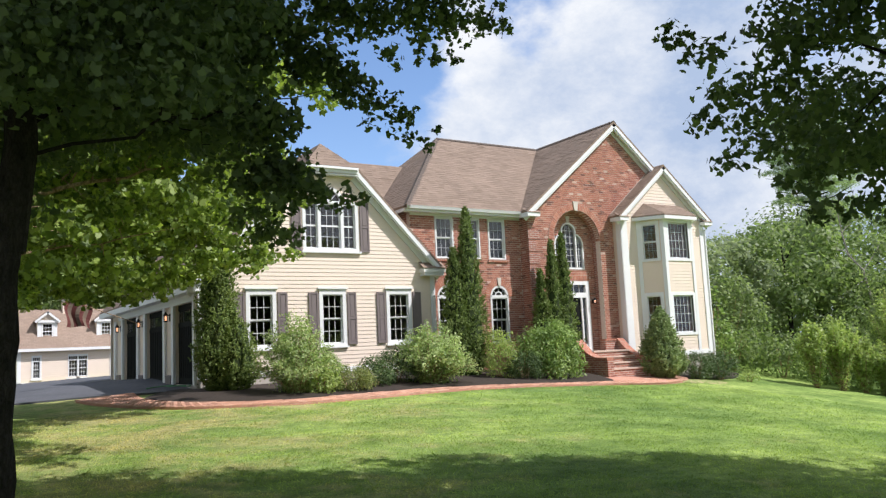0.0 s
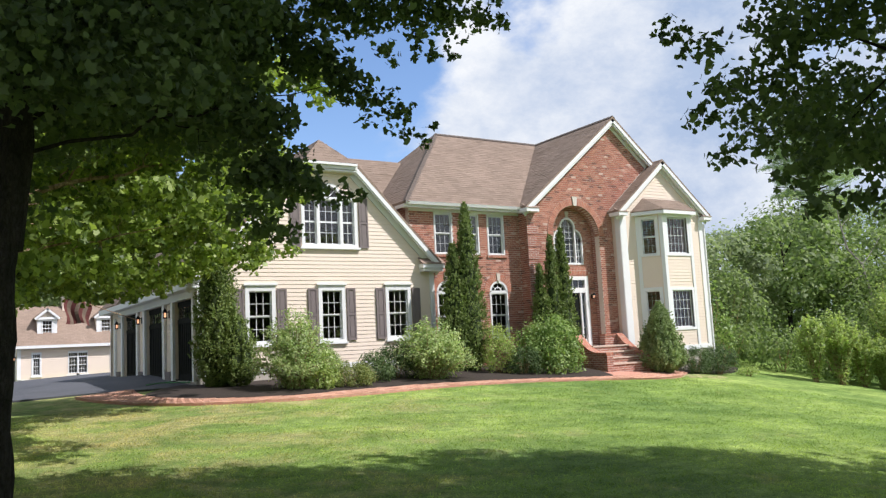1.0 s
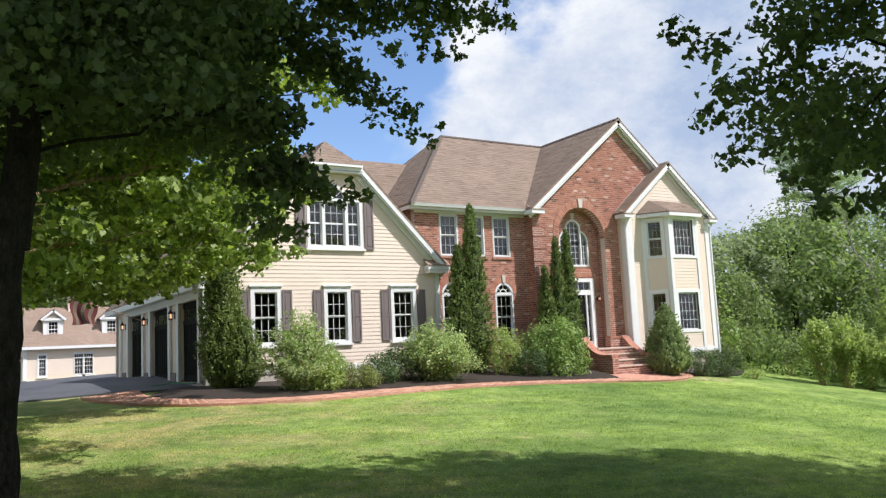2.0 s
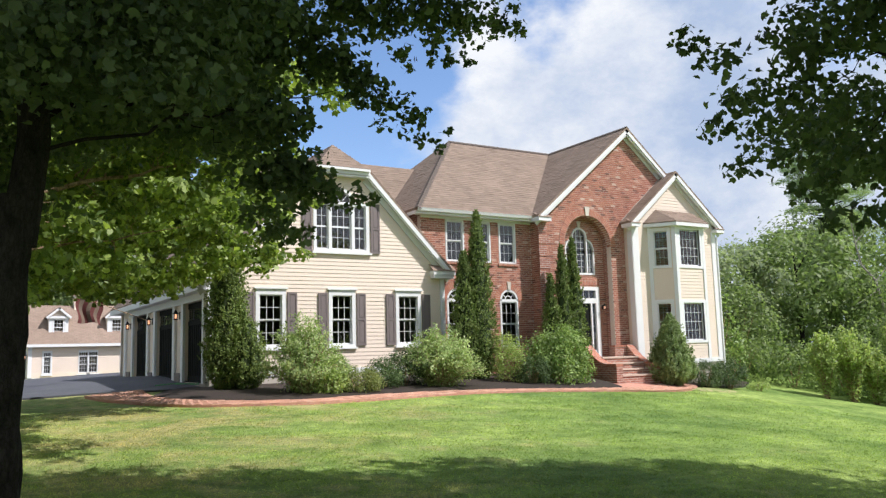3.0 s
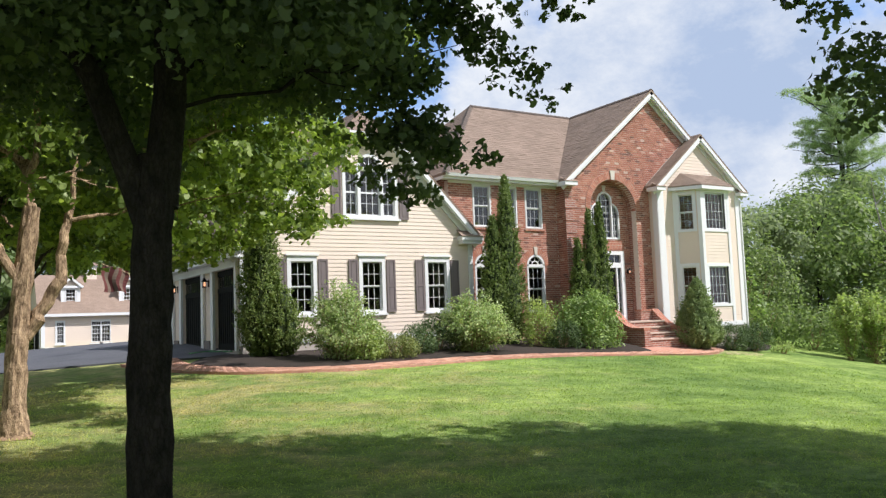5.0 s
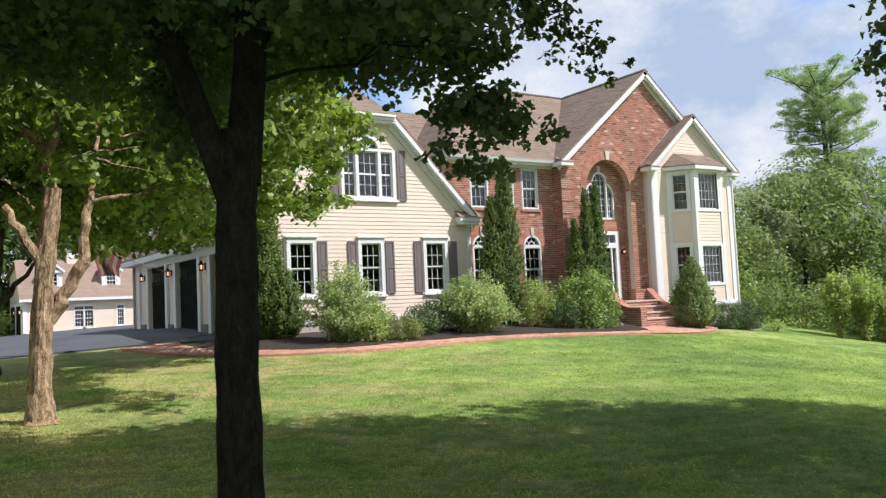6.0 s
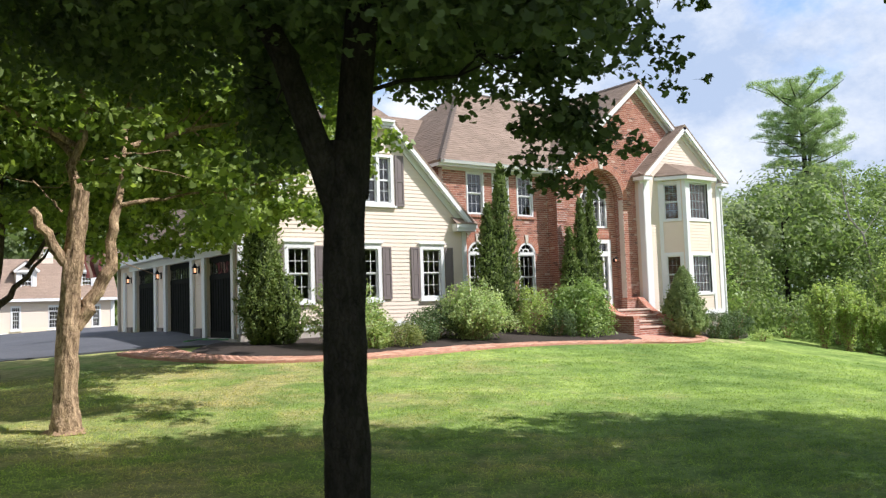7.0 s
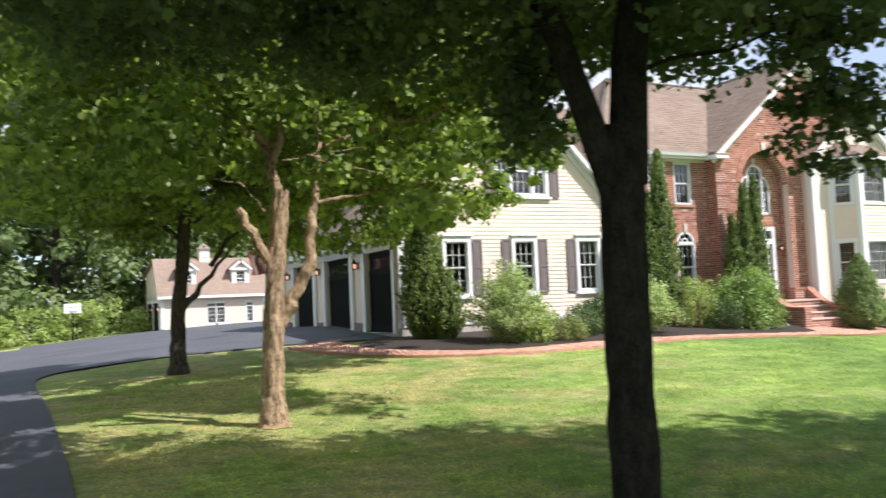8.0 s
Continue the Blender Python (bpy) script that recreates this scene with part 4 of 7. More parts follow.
def build_wing_roof():
    y0, yh = 23.80, 24.60
    k = (WING_TOP - WING_EAVE) / (14.13 - WING_MID)
    zk = 7.0
    half = (WING_TOP - zk) / k
    t = 0.09
    xl, zl = 6.15, WING_TOP - k * (WING_MID - 6.15)
    xr, zr = 14.15, WING_TOP - k * (14.15 - WING_MID)
    peak, back = (WING_MID, yh, WING_TOP), (WING_MID, 36.8, WING_TOP)
    kl, kr = (WING_MID - half, y0, zk), (WING_MID + half, y0, zk)
    roof_slope("roof", [peak, kr, (xr, y0, zr), (xr, 36.8, zr), back], t, "brown asphalt shingle roof slope")
    roof_slope("roof", [peak, back, (xl, 36.8, zl), (xl, y0, zl), kl], t, "brown asphalt shingle roof slope")
    roof_slope("roof", [peak, kl, kr], t, "small clipped-gable shingle slope")
    # boards along the edges
    for p, q in ((kr, (xr, y0, zr)), ((xl, y0, zl), kl)):
        part("rake_board", beam((p[0], y0 + 0.02, p[2] - 0.05), (q[0], y0 + 0.02, q[2] - 0.05), 0.035, 0.15), M_WHITE, house)
        part("rake_board", beam((p[0], y0 + 0.05, p[2] - 0.18), (q[0], y0 + 0.05, q[2] - 0.18), 0.03, 0.10), M_WHITE, house)
        part("soffit", Shape().prism([(p[0], y0 + 0.03, p[2] - 0.22), (p[0], Y_WING, p[2] - 0.22), (p[0], Y_WING, p[2] - 0.25), (p[0], y0 + 0.03, p[2] - 0.25)], [(q[0], y0 + 0.03, q[2] - 0.22), (q[0], Y_WING, q[2] - 0.22), (q[0], Y_WING, q[2] - 0.25), (q[0], y0 + 0.03, q[2] - 0.25)]), M_WHITE, house)
        part("frieze_board", beam((p[0], Y_WING - 0.035, p[2] - 0.24), (q[0], Y_WING - 0.035, q[2] - 0.24), 0.03, 0.17), M_WHITE, house)
    part("fascia", beam((kl[0] - 0.03, y0, zk - 0.03), (kr[0] + 0.03, y0, zk - 0.03), 0.04, 0.17), M_WHITE, house)
    part("gutter", beam((kl[0], y0 - 0.05, zk - 0.03), (kr[0], y0 - 0.05, zk - 0.03), 0.09, 0.07), M_WHITE, house)
    part("soffit", Shape().box((kl[0], y0, zk - 0.26), (kr[0], Y_WING, zk - 0.22)), M_WHITE, house)
    # the boxed return at the foot of the rake
    part("eave_return", Shape().box((13.41, y0 - 0.03, 3.86), (14.2, Y_WING + 0.3, 3.99)).box((13.44, y0, 3.76), (14.16, Y_WING + 0.3, 3.86)), M_WHITE, house)
    part("return_cap", slab([(13.38, y0 - 0.05, 4.0), (14.22, y0 - 0.05, 4.0), (14.22, Y_WING, 4.22), (13.38, Y_WING, 4.22)], 0.02), M_ROOF, house)
    part("eave_board", beam((xl, 36.8, zl - 0.05), (xl, y0, zl - 0.05), 0.05, 0.18), M_WHITE, house)
    part("soffit", Shape().box((xl, y0 + 0.1, zl - 0.24), (X_LEFT, 36.6, zl - 0.20)), M_WHITE, house)
    # the higher roof behind, which runs across to the main roof
    yl, zl2 = 28.6, 8.4
    roof_slope("roof", [(9.2, yl, zl2), (15.62, yl, zl2), (13.2, 26.17, 5.97), (13.2, 24.95, 4.75), (9.2, 24.95, 4.75)], t, "brown shingle roof linking the wings")
    roof_slope("roof", [(9.2, yl, zl2), (15.62, yl, zl2), (15.62, 32.6, 4.4), (9.2, 32.6, 4.4)], t, "brown shingle roof linking the wings")
    part("gable_wall", Shape().prism([(9.25, 25.2, 4.9), (9.25, yl, zl2 - 0.1), (9.25, 32.4, 4.6)], [(9.35, 25.2, 4.9), (9.35, yl, zl2 - 0.1), (9.35, 32.4, 4.6)]), M_SIDING, house)


def build_main():
    wins = [(14.12, 14.82, 4.34, 5.72), (15.17, 15.87, 4.34, 5.72), (16.21, 16.91, 4.34, 5.72)]
    arches = [(14.10, 14.84), (16.17, 16.92)]
    holes = [(a - 0.01, b + 0.01, c, d, 0) for a, b, c, d in wins]
    holes += [(a, b, 1.55, 3.48, (b - a) / 2) for a, b in arches]
    brick_wall(F_MAIN, 0.0, 5.78, lambda z: (X_WING if z < 3.7 else 13.2, X_PORT), holes, 0.2, "red brick front wall with darker bricks", (14.9, 17.5, 3.5, 4.3))
    for u0, u1, z0, z1 in wins:
        w = double_hung(F_MAIN, u0 + 0.05, u1 - 0.05, z0 + 0.05, z1 - 0.05, house, trim=0.045, head=0.045, sill=False, out=0.012, slim=0.011)
        part("sill", Shape().box((u0 - 0.06, 0, z0 - 0.08), (u1 + 0.06, 0.05, z0), F_MAIN), M_ARCHBRICK, w)
    for a, b in arches:
        m, r, zs = (a + b) / 2, (b - a) / 2, 3.48 - (b - a) / 2
        w = double_hung(F_MAIN, a + 0.06, b - 0.06, 1.62, zs - 0.05, house, trim=0.05, head=0.10, sill=False, out=0.012, label="white arched window with a fanlight in brick", slim=0.014)
        part("fan_casing", arch_ring(F_MAIN, m, zs, r - 0.07, r, -0.1, 0.012), M_WHITE, w)
        part("fan_pane", half_disc(F_MAIN, m, zs, r - 0.05, -0.06), M_GLASS, w)
        part("fan_hub", arch_ring(F_MAIN, m, zs + 0.03, r * 0.32, r * 0.32 + 0.025, -0.06, -0.03, 10), M_WHITE, w)
        fan = Shape()
        for k in range(1, 4):
            an = math.pi * k / 4
            fan.poly([F_MAIN(m + q * math.cos(an) + o * math.sin(an), -0.045, zs + q * math.sin(an) - o * math.cos(an)) for q, o in ((r * 0.32, -0.011), (r - 0.06, -0.011), (r - 0.06, 0.011), (r * 0.32, 0.011))])
        part("fan_bars", fan, M_WHITE, w)
        part("brick_arch", arch_ring(F_MAIN, m, zs, r, r + 0.22, -0.02, 0.018), M_ARCHBRICK, house)
        part("keystone", Shape().prism([F_MAIN(m - 0.05, 0.0, zs + r - 0.01), F_MAIN(m + 0.05, 0.0, zs + r - 0.01), F_MAIN(m + 0.075, 0.0, zs + r + 0.25), F_MAIN(m - 0.075, 0.0, zs + r + 0.25)][::-1], [F_MAIN(m - 0.05, 0.045, zs + r - 0.01), F_MAIN(m + 0.05, 0.045, zs + r - 0.01), F_MAIN(m + 0.075, 0.045, zs + r + 0.25), F_MAIN(m - 0.075, 0.045, zs + r + 0.25)][::-1]), M_KEY, house, "pale stone keystone")
    part("brick_wall", Shape().box((13.2, Y_MAIN + 0.2, 3.6), (13.4, 30, 5.9)), M_BRICK, house)
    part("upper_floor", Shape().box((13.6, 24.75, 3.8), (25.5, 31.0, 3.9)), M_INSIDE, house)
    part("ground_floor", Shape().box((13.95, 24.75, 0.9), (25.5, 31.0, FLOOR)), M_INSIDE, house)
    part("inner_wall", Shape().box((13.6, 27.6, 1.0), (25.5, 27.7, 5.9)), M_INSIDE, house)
    part("right_wall", Shape().box((X_RIGHT - 0.15, Y_PORT + 0.1, -0.4), (X_RIGHT, 31.1, 5.9)), M_SIDING, house)
    part("back_wall", Shape().box((13.9, 31.1, -0.4), (X_RIGHT, 31.25, 5.9)), M_SIDING, house)
    # eave, gutter and the hipped roof
    part("soffit", Shape().box((12.96, 23.93, 5.79), (17.9, Y_MAIN, 5.83)), M_WHITE, house)
    part("frieze_board", Shape().box((13.2, Y_MAIN - 0.03, 5.72), (X_PORT, Y_MAIN - 0.002, 5.79)), M_WHITE, house)
    part("fascia", Shape().box((12.94, 23.90, 5.79), (17.4, 23.93, 5.90)), M_WHITE, house)
    part("gutter", Shape().prism([(12.92, 23.90, 5.86), (12.92, 23.82, 5.87), (12.92, 23.79, 5.965), (12.92, 23.90, 5.965)], [(17.4, 23.90, 5.86), (17.4, 23.82, 5.87), (17.4, 23.79, 5.965), (17.4, 23.90, 5.965)]), M_WHITE, house)
    part("fascia", Shape().box((12.90, 23.93, 5.79), (12.94, 31.5, 5.90)), M_WHITE, house)


def build_main_roof():
    t, e = 0.08, EAVE + 0.02
    y0, yr, zr = 23.82, 28.0, GABLE_TOP
    x0, xr = 12.90, 16.75
    roof_slope("roof", [(x0, y0, e), (xr, yr, zr), (x0, 32.18, e)], t, "brown shingle hip end of the main roof")
    gx = GABLE_MID - (GABLE_TOP - e) / 0.835
    roof_slope("roof", [(x0, y0, e), (gx + 0.02, y0, e), (GABLE_MID, yr, zr), (xr, yr, zr)], t, "brown shingle front slope of the main roof")
    roof_slope("roof", [(x0, 32.18, e), (xr, yr, zr), (GABLE_MID, yr, zr), (26.0, 32.18, e)], t, "brown shingle back slope of the main roof")
    yf = 23.45
    gl, gr = 17.38, 25.94
    top, back = (GABLE_MID, yf, zr + 0.012), (GABLE_MID, yr + 0.6, zr + 0.012)
    roof_slope("roof", [top, back, (gl, y0 + 0.02, e + 0.012), (gl, yf, e + 0.012)], t, "dark brown shingle side of the front gable")
    roof_slope("roof", [top, (gr, yf, e + 0.012), (gr, 31.6, e + 0.012), (GABLE_MID, 31.6, zr + 0.012)], t, "brown shingle side of the front gable")
    for p, q in (((xr, yr, zr), (GABLE_MID, yr, zr)), ((GABLE_MID, yf, zr + 0.012), (GABLE_MID, yr, zr + 0.012)), ((x0, y0, e), (xr, yr, zr))):
        part("ridge_cap", ridge_cap(p, q), M_RIDGE, house)
    gable_trim(yf, Y_PORT, (gl, e), top, (gr, e), 0.52)


def gable_trim(yf, yw, left, top, right, ret):
    """White rake boards, soffits and boxed returns of a front gable."""
    for p, q in (((left[0], yf, left[1]), top), (top, (right[0], yf, right[1]))):
        part("rake_board", beam((p[0], yf + 0.02, p[2] - 0.05), (q[0], yf + 0.02, q[2] - 0.05), 0.035, 0.14), M_WHITE, house)
        part("rake_board", beam((p[0], yf + 0.055, p[2] - 0.17), (q[0], yf + 0.055, q[2] - 0.17), 0.03, 0.11), M_WHITE, house)
        part("soffit", Shape().prism([(p[0], yf + 0.03, p[2] - 0.20), (p[0], yw, p[2] - 0.20), (p[0], yw, p[2] - 0.23), (p[0], yf + 0.03, p[2] - 0.23)], [(q[0], yf + 0.03, q[2] - 0.20), (q[0], yw, q[2] - 0.20), (q[0], yw, q[2] - 0.23), (q[0], yf + 0.03, q[2] - 0.23)]), M_WHITE, house)
        part("frieze_board", beam((p[0], yw - 0.03, p[2] - 0.25), (q[0], yw - 0.03, q[2] - 0.25), 0.03, 0.12), M_WHITE, house)
    for x, sgn in ((left[0], 1), (right[0], -1)):
        a, b = sorted((x - 0.02 * sgn, x + ret * sgn))
        part("eave_return", Shape().box((a, yf - 0.02, left[1] - 0.20), (b, yw + 0.25, left[1] - 0.07)), M_WHITE, house)
        part("return_cap", slab([(a - 0.02, yf - 0.04, left[1] - 0.06), (b + 0.02, yf - 0.04, left[1] - 0.06), (b + 0.02, yw, left[1] + 0.10), (a - 0.02, yw, left[1] + 0.10)], 0.015), M_ROOF, house)


def build_portico():
    um, r, zs = 19.72, 1.07, 5.05
    ue = 19.66

    def lim(z):
        half = (GABLE_TOP - 0.22 - z) / 0.835
        return (max(X_PORT, GABLE_MID - half), min(X_RIGHT - 0.16, GABLE_MID + half))

    brick_wall(F_PORT, 0.0, 9.25, lim, [(um - r, um + r, 1.0, zs + r, r)], 0.22, "tall red brick gable wall with an arched recess", (17.9, 18.7, 1.6, 5.6))
    part("brick_arch", arch_ring(F_PORT, um, zs, r, r + 0.24, -0.22, 0.02, 24), M_ARCHBRICK, house)
    brick_wall(frame_of((X_PORT, 0, 0), (0, -1, 0), (-1, 0, 0)), 0.0, 5.8, lambda z: (-25.2, -Y_PORT - 0.004), [], 0.2, "shaded red brick side of the projecting front")
    part("keystone", Shape().prism([F_PORT(um - 0.07, 0.0, zs + r - 0.02), F_PORT(um + 0.07, 0.0, zs + r - 0.02), F_PORT(um + 0.11, 0.0, zs + r + 0.30), F_PORT(um - 0.11, 0.0, zs + r + 0.30)][::-1], [F_PORT(um - 0.07, 0.05, zs + r - 0.02), F_PORT(um + 0.07, 0.05, zs + r - 0.02), F_PORT(um + 0.11, 0.05, zs + r + 0.30), F_PORT(um - 0.11, 0.05, zs + r + 0.30)][::-1]), M_KEY, house, "pale stone keystone")
    # raised brick quoins on the corner
    z, k = 0.4, 0
    while z < 5.6:
        w = 0.42 if k % 2 else 0.30
        part("quoin", Shape().box((X_PORT - 0.02, -0.02, z), (X_PORT + w, 0.022, z + 0.34), F_PORT), M_BRICK, house)
        z += 0.42
        k += 1
    # the recess: jambs and the back wall with door and window
    part("jamb", Shape().box((um - r - 0.2, Y_PORT + 0.22, 0.6), (um - r, Y_ENTRY, 6.3)), M_BRICK, house)
    part("jamb", Shape().box((um + r, Y_PORT + 0.22, 0.6), (um + r + 0.2, Y_ENTRY, 6.3)), M_BRICK, house)
    part("arch_soffit", arch_ring(F_PORT, um, zs, r - 0.001, r + 0.2, -0.40, -0.2, 20), M_BRICK, house)
    holes = [(ue - 0.80, ue + 0.80, 1.0, 3.60, 0), (ue - 0.66, ue + 0.66, 4.10, 4.90, 0), (ue - 0.36, ue + 0.36, 4.90, 5.74, 0.36), (ue - 0.62, ue - 0.36, 4.90, 5.28, 0), (ue + 0.36, ue + 0.62, 4.90, 5.28, 0)]
    brick_wall(F_ENTRY, 0.9, 6.4, lambda z: (um - r - 0.2, um + r + 0.2), holes, 0.12, "shaded brick back wall of the entry recess", (19.0, 20.7, 3.9, 4.6))
    part("lintel", Shape().box((ue - 0.84, 0.0, 3.68), (ue + 0.84, 0.02, 3.92), F_ENTRY), M_ARCHBRICK, house)
    palladian(ue)
    front_door(ue)
    lamp_on(house, F_ENTRY, ue + 0.93, 2.90, 0.7)


def palladian(um):
    """Three lights: an arched middle one between two with quarter-round heads."""
    z0 = 4.12
    w = part("window", ring(F_ENTRY, um - 0.62, um + 0.62, z0, z0 + 0.78, 0.05, 0.0, 0.07, -0.1, 0.02), M_WHITE, house, "white arched palladian window above the door")
    for m in (um - 0.345, um + 0.295):
        part("mullion", Shape().box((m, -0.1, z0), (m + 0.05, 0.03, 5.38), F_ENTRY), M_WHITE, w)
    part("fan_casing", arch_ring(F_ENTRY, um, 5.38, 0.295, 0.355, -0.1, 0.03), M_WHITE, w)
    for sgn, a0 in ((1, 0.0), (-1, math.pi / 2)):
        part("side_casing", arch_ring(F_ENTRY, um + sgn * 0.30, 4.92, 0.32, 0.37, -0.1, 0.02, 10, 1.15, a0, a0 + math.pi / 2), M_WHITE, w)
    for a, b, z1, nx, nz in ((-0.295, 0.295, 5.66, 3, 7), (-0.62, -0.345, 5.24, 2, 5), (0.345, 0.62, 5.24, 2, 5)):
        part("muntin_grid", bars(F_ENTRY, um + a, um + b, z0, z1, nx, nz, -0.03, 0.016), M_MUNTIN, w)
    for a, b, c, d, nx, nz in ((-0.295, 0.295, z0, 5.38, 3, 5), (-0.62, -0.345, z0, 5.25, 2, 5), (0.345, 0.62, z0, 5.25, 2, 5)):
        glaze(F_ENTRY, um + a, um + b, c, d, nx, nz, -0.06, w)
    part("fan_pane", half_disc(F_ENTRY, um, 5.38, 0.30, -0.06), M_GLASS, w)
    part("keystone", Shape().prism([F_ENTRY(um - 0.05, 0.0, 5.74), F_ENTRY(um + 0.05, 0.0, 5.74), F_ENTRY(um + 0.08, 0.0, 5.95), F_ENTRY(um - 0.08, 0.0, 5.95)][::-1], [F_ENTRY(um - 0.05, 0.03, 5.74), F_ENTRY(um + 0.05, 0.03, 5.74), F_ENTRY(um + 0.08, 0.03, 5.95), F_ENTRY(um - 0.08, 0.03, 5.95)][::-1]), M_KEY, house, "small stone keystone in the recess")


def front_door(um):
    z0, z1 = FLOOR, 3.50
    d = part("front_door", ring(F_ENTRY, um - 0.64, um + 0.64, z0, z1, 0.17, 0.13, 0.0, -0.1, 0.03), M_WHITE, house, "dark front door with sidelights in a white frame")
    part("transom_bar", Shape().box((um - 0.64, -0.08, 3.04), (um + 0.64, 0.025, 3.22), F_ENTRY), M_WHITE, d)
    part("post", Shape().box((um - 0.46, -0.08, z0), (um - 0.40, 0.02, 3.04), F_ENTRY), M_WHITE, d)
    part("post", Shape().box((um + 0.40, -0.08, z0), (um + 0.46, 0.02, 3.04), F_ENTRY), M_WHITE, d)
    leaf = part("door_leaf", Shape().box((um - 0.40, -0.08, z0), (um + 0.40, -0.04, 3.04), F_ENTRY), M_BLACK, d, "black panelled door leaf")
    for a, b in ((-0.33, -0.04), (0.04, 0.33)):
        for c, e in ((1.35, 2.0), (2.12, 2.9)):
            part("panel", Shape().box((um + a, -0.045, c), (um + b, -0.025, e), F_ENTRY), M_BLACK, leaf)
    part("knob", Shape().tube([F_ENTRY(um - 0.34, -0.04, 2.1), F_ENTRY(um - 0.34, 0.03, 2.1)], [0.03, 0.03]), M_IRON, leaf)
    for a, b in ((-0.64, -0.46), (0.46, 0.64)):
        glaze(F_ENTRY, um + a, um + b, 1.40, 3.04, 1, 4, -0.05, d)
        part("muntin_grid", bars(F_ENTRY, um + a, um + b, 1.40, 3.04, 1, 4, -0.035, 0.014), M_MUNTIN, d)
        part("kick_panel", Shape().box((um + a, -0.06, z0), (um + b, -0.02, 1.40), F_ENTRY), M_WHITE, d)
    glaze(F_ENTRY, um - 0.64, um + 0.64, 3.22, 3.50, 5, 1, -0.05, d)
    part("muntin_grid", bars(F_ENTRY, um - 0.64, um + 0.64, 3.22, 3.50, 5, 1, -0.03, 0.016), M_MUNTIN, d)


def lamp_material():
    m, nt, p = material("frosted_lamp_glass", 0.3)
    p.inputs["Base Color"].default_value = (0.8, 0.78, 0.72, 1)
    p.inputs["Transmission Weight"].default_value = 0.4
    p.inputs["Emission Color"].default_value = (1.0, 0.42, 0.2, 1)
    p.inputs["Emission Strength"].default_value = 0.7
    return m


M_LAMP = lamp_material()


def lamp_on(parent, fr, u, z, size=1.0):
    """A wall lantern: back plate, arm, cage with a pale glass, cap."""
    k = size
    lan = part("wall_lantern", Shape().box((u - 0.045 * k, 0.02, z - 0.10 * k), (u + 0.045 * k, 0.04, z + 0.12 * k), fr), M_IRON, parent, "small dark wall lantern, lit")
    part("arm", Shape().box((u - 0.012 * k, 0.04, z + 0.06 * k), (u + 0.012 * k, 0.16, z + 0.085 * k), fr), M_IRON, lan)
    part("glass", Shape().box((u - 0.028 * k, 0.122, z - 0.08 * k), (u + 0.028 * k, 0.178, z + 0.05 * k), fr), M_LAMP, lan)
    part("cage", Shape().box((u - 0.05 * k, 0.10, z - 0.12 * k), (u + 0.05 * k, 0.20, z - 0.08 * k), fr), M_IRON, lan)
    for du in (-0.045, 0.033):
        for dd in (0.105, 0.183):
            part("cage_post", Shape().box((u + du * k, dd, z - 0.08 * k), (u + (du + 0.012) * k, dd + 0.012, z + 0.06 * k), fr), M_IRON, lan)
    cap = Shape()
    c = fr(u, 0.15, z + 0.20 * k)
    q = [fr(u - 0.075 * k, 0.075, z + 0.06 * k), fr(u + 0.075 * k, 0.075, z + 0.06 * k), fr(u + 0.075 * k, 0.225, z + 0.06 * k), fr(u - 0.075 * k, 0.225, z + 0.06 * k)]
    for i in range(4):
        cap.poly([q[i], q[(i + 1) % 4], c])
    part("cap", cap, M_IRON, lan)


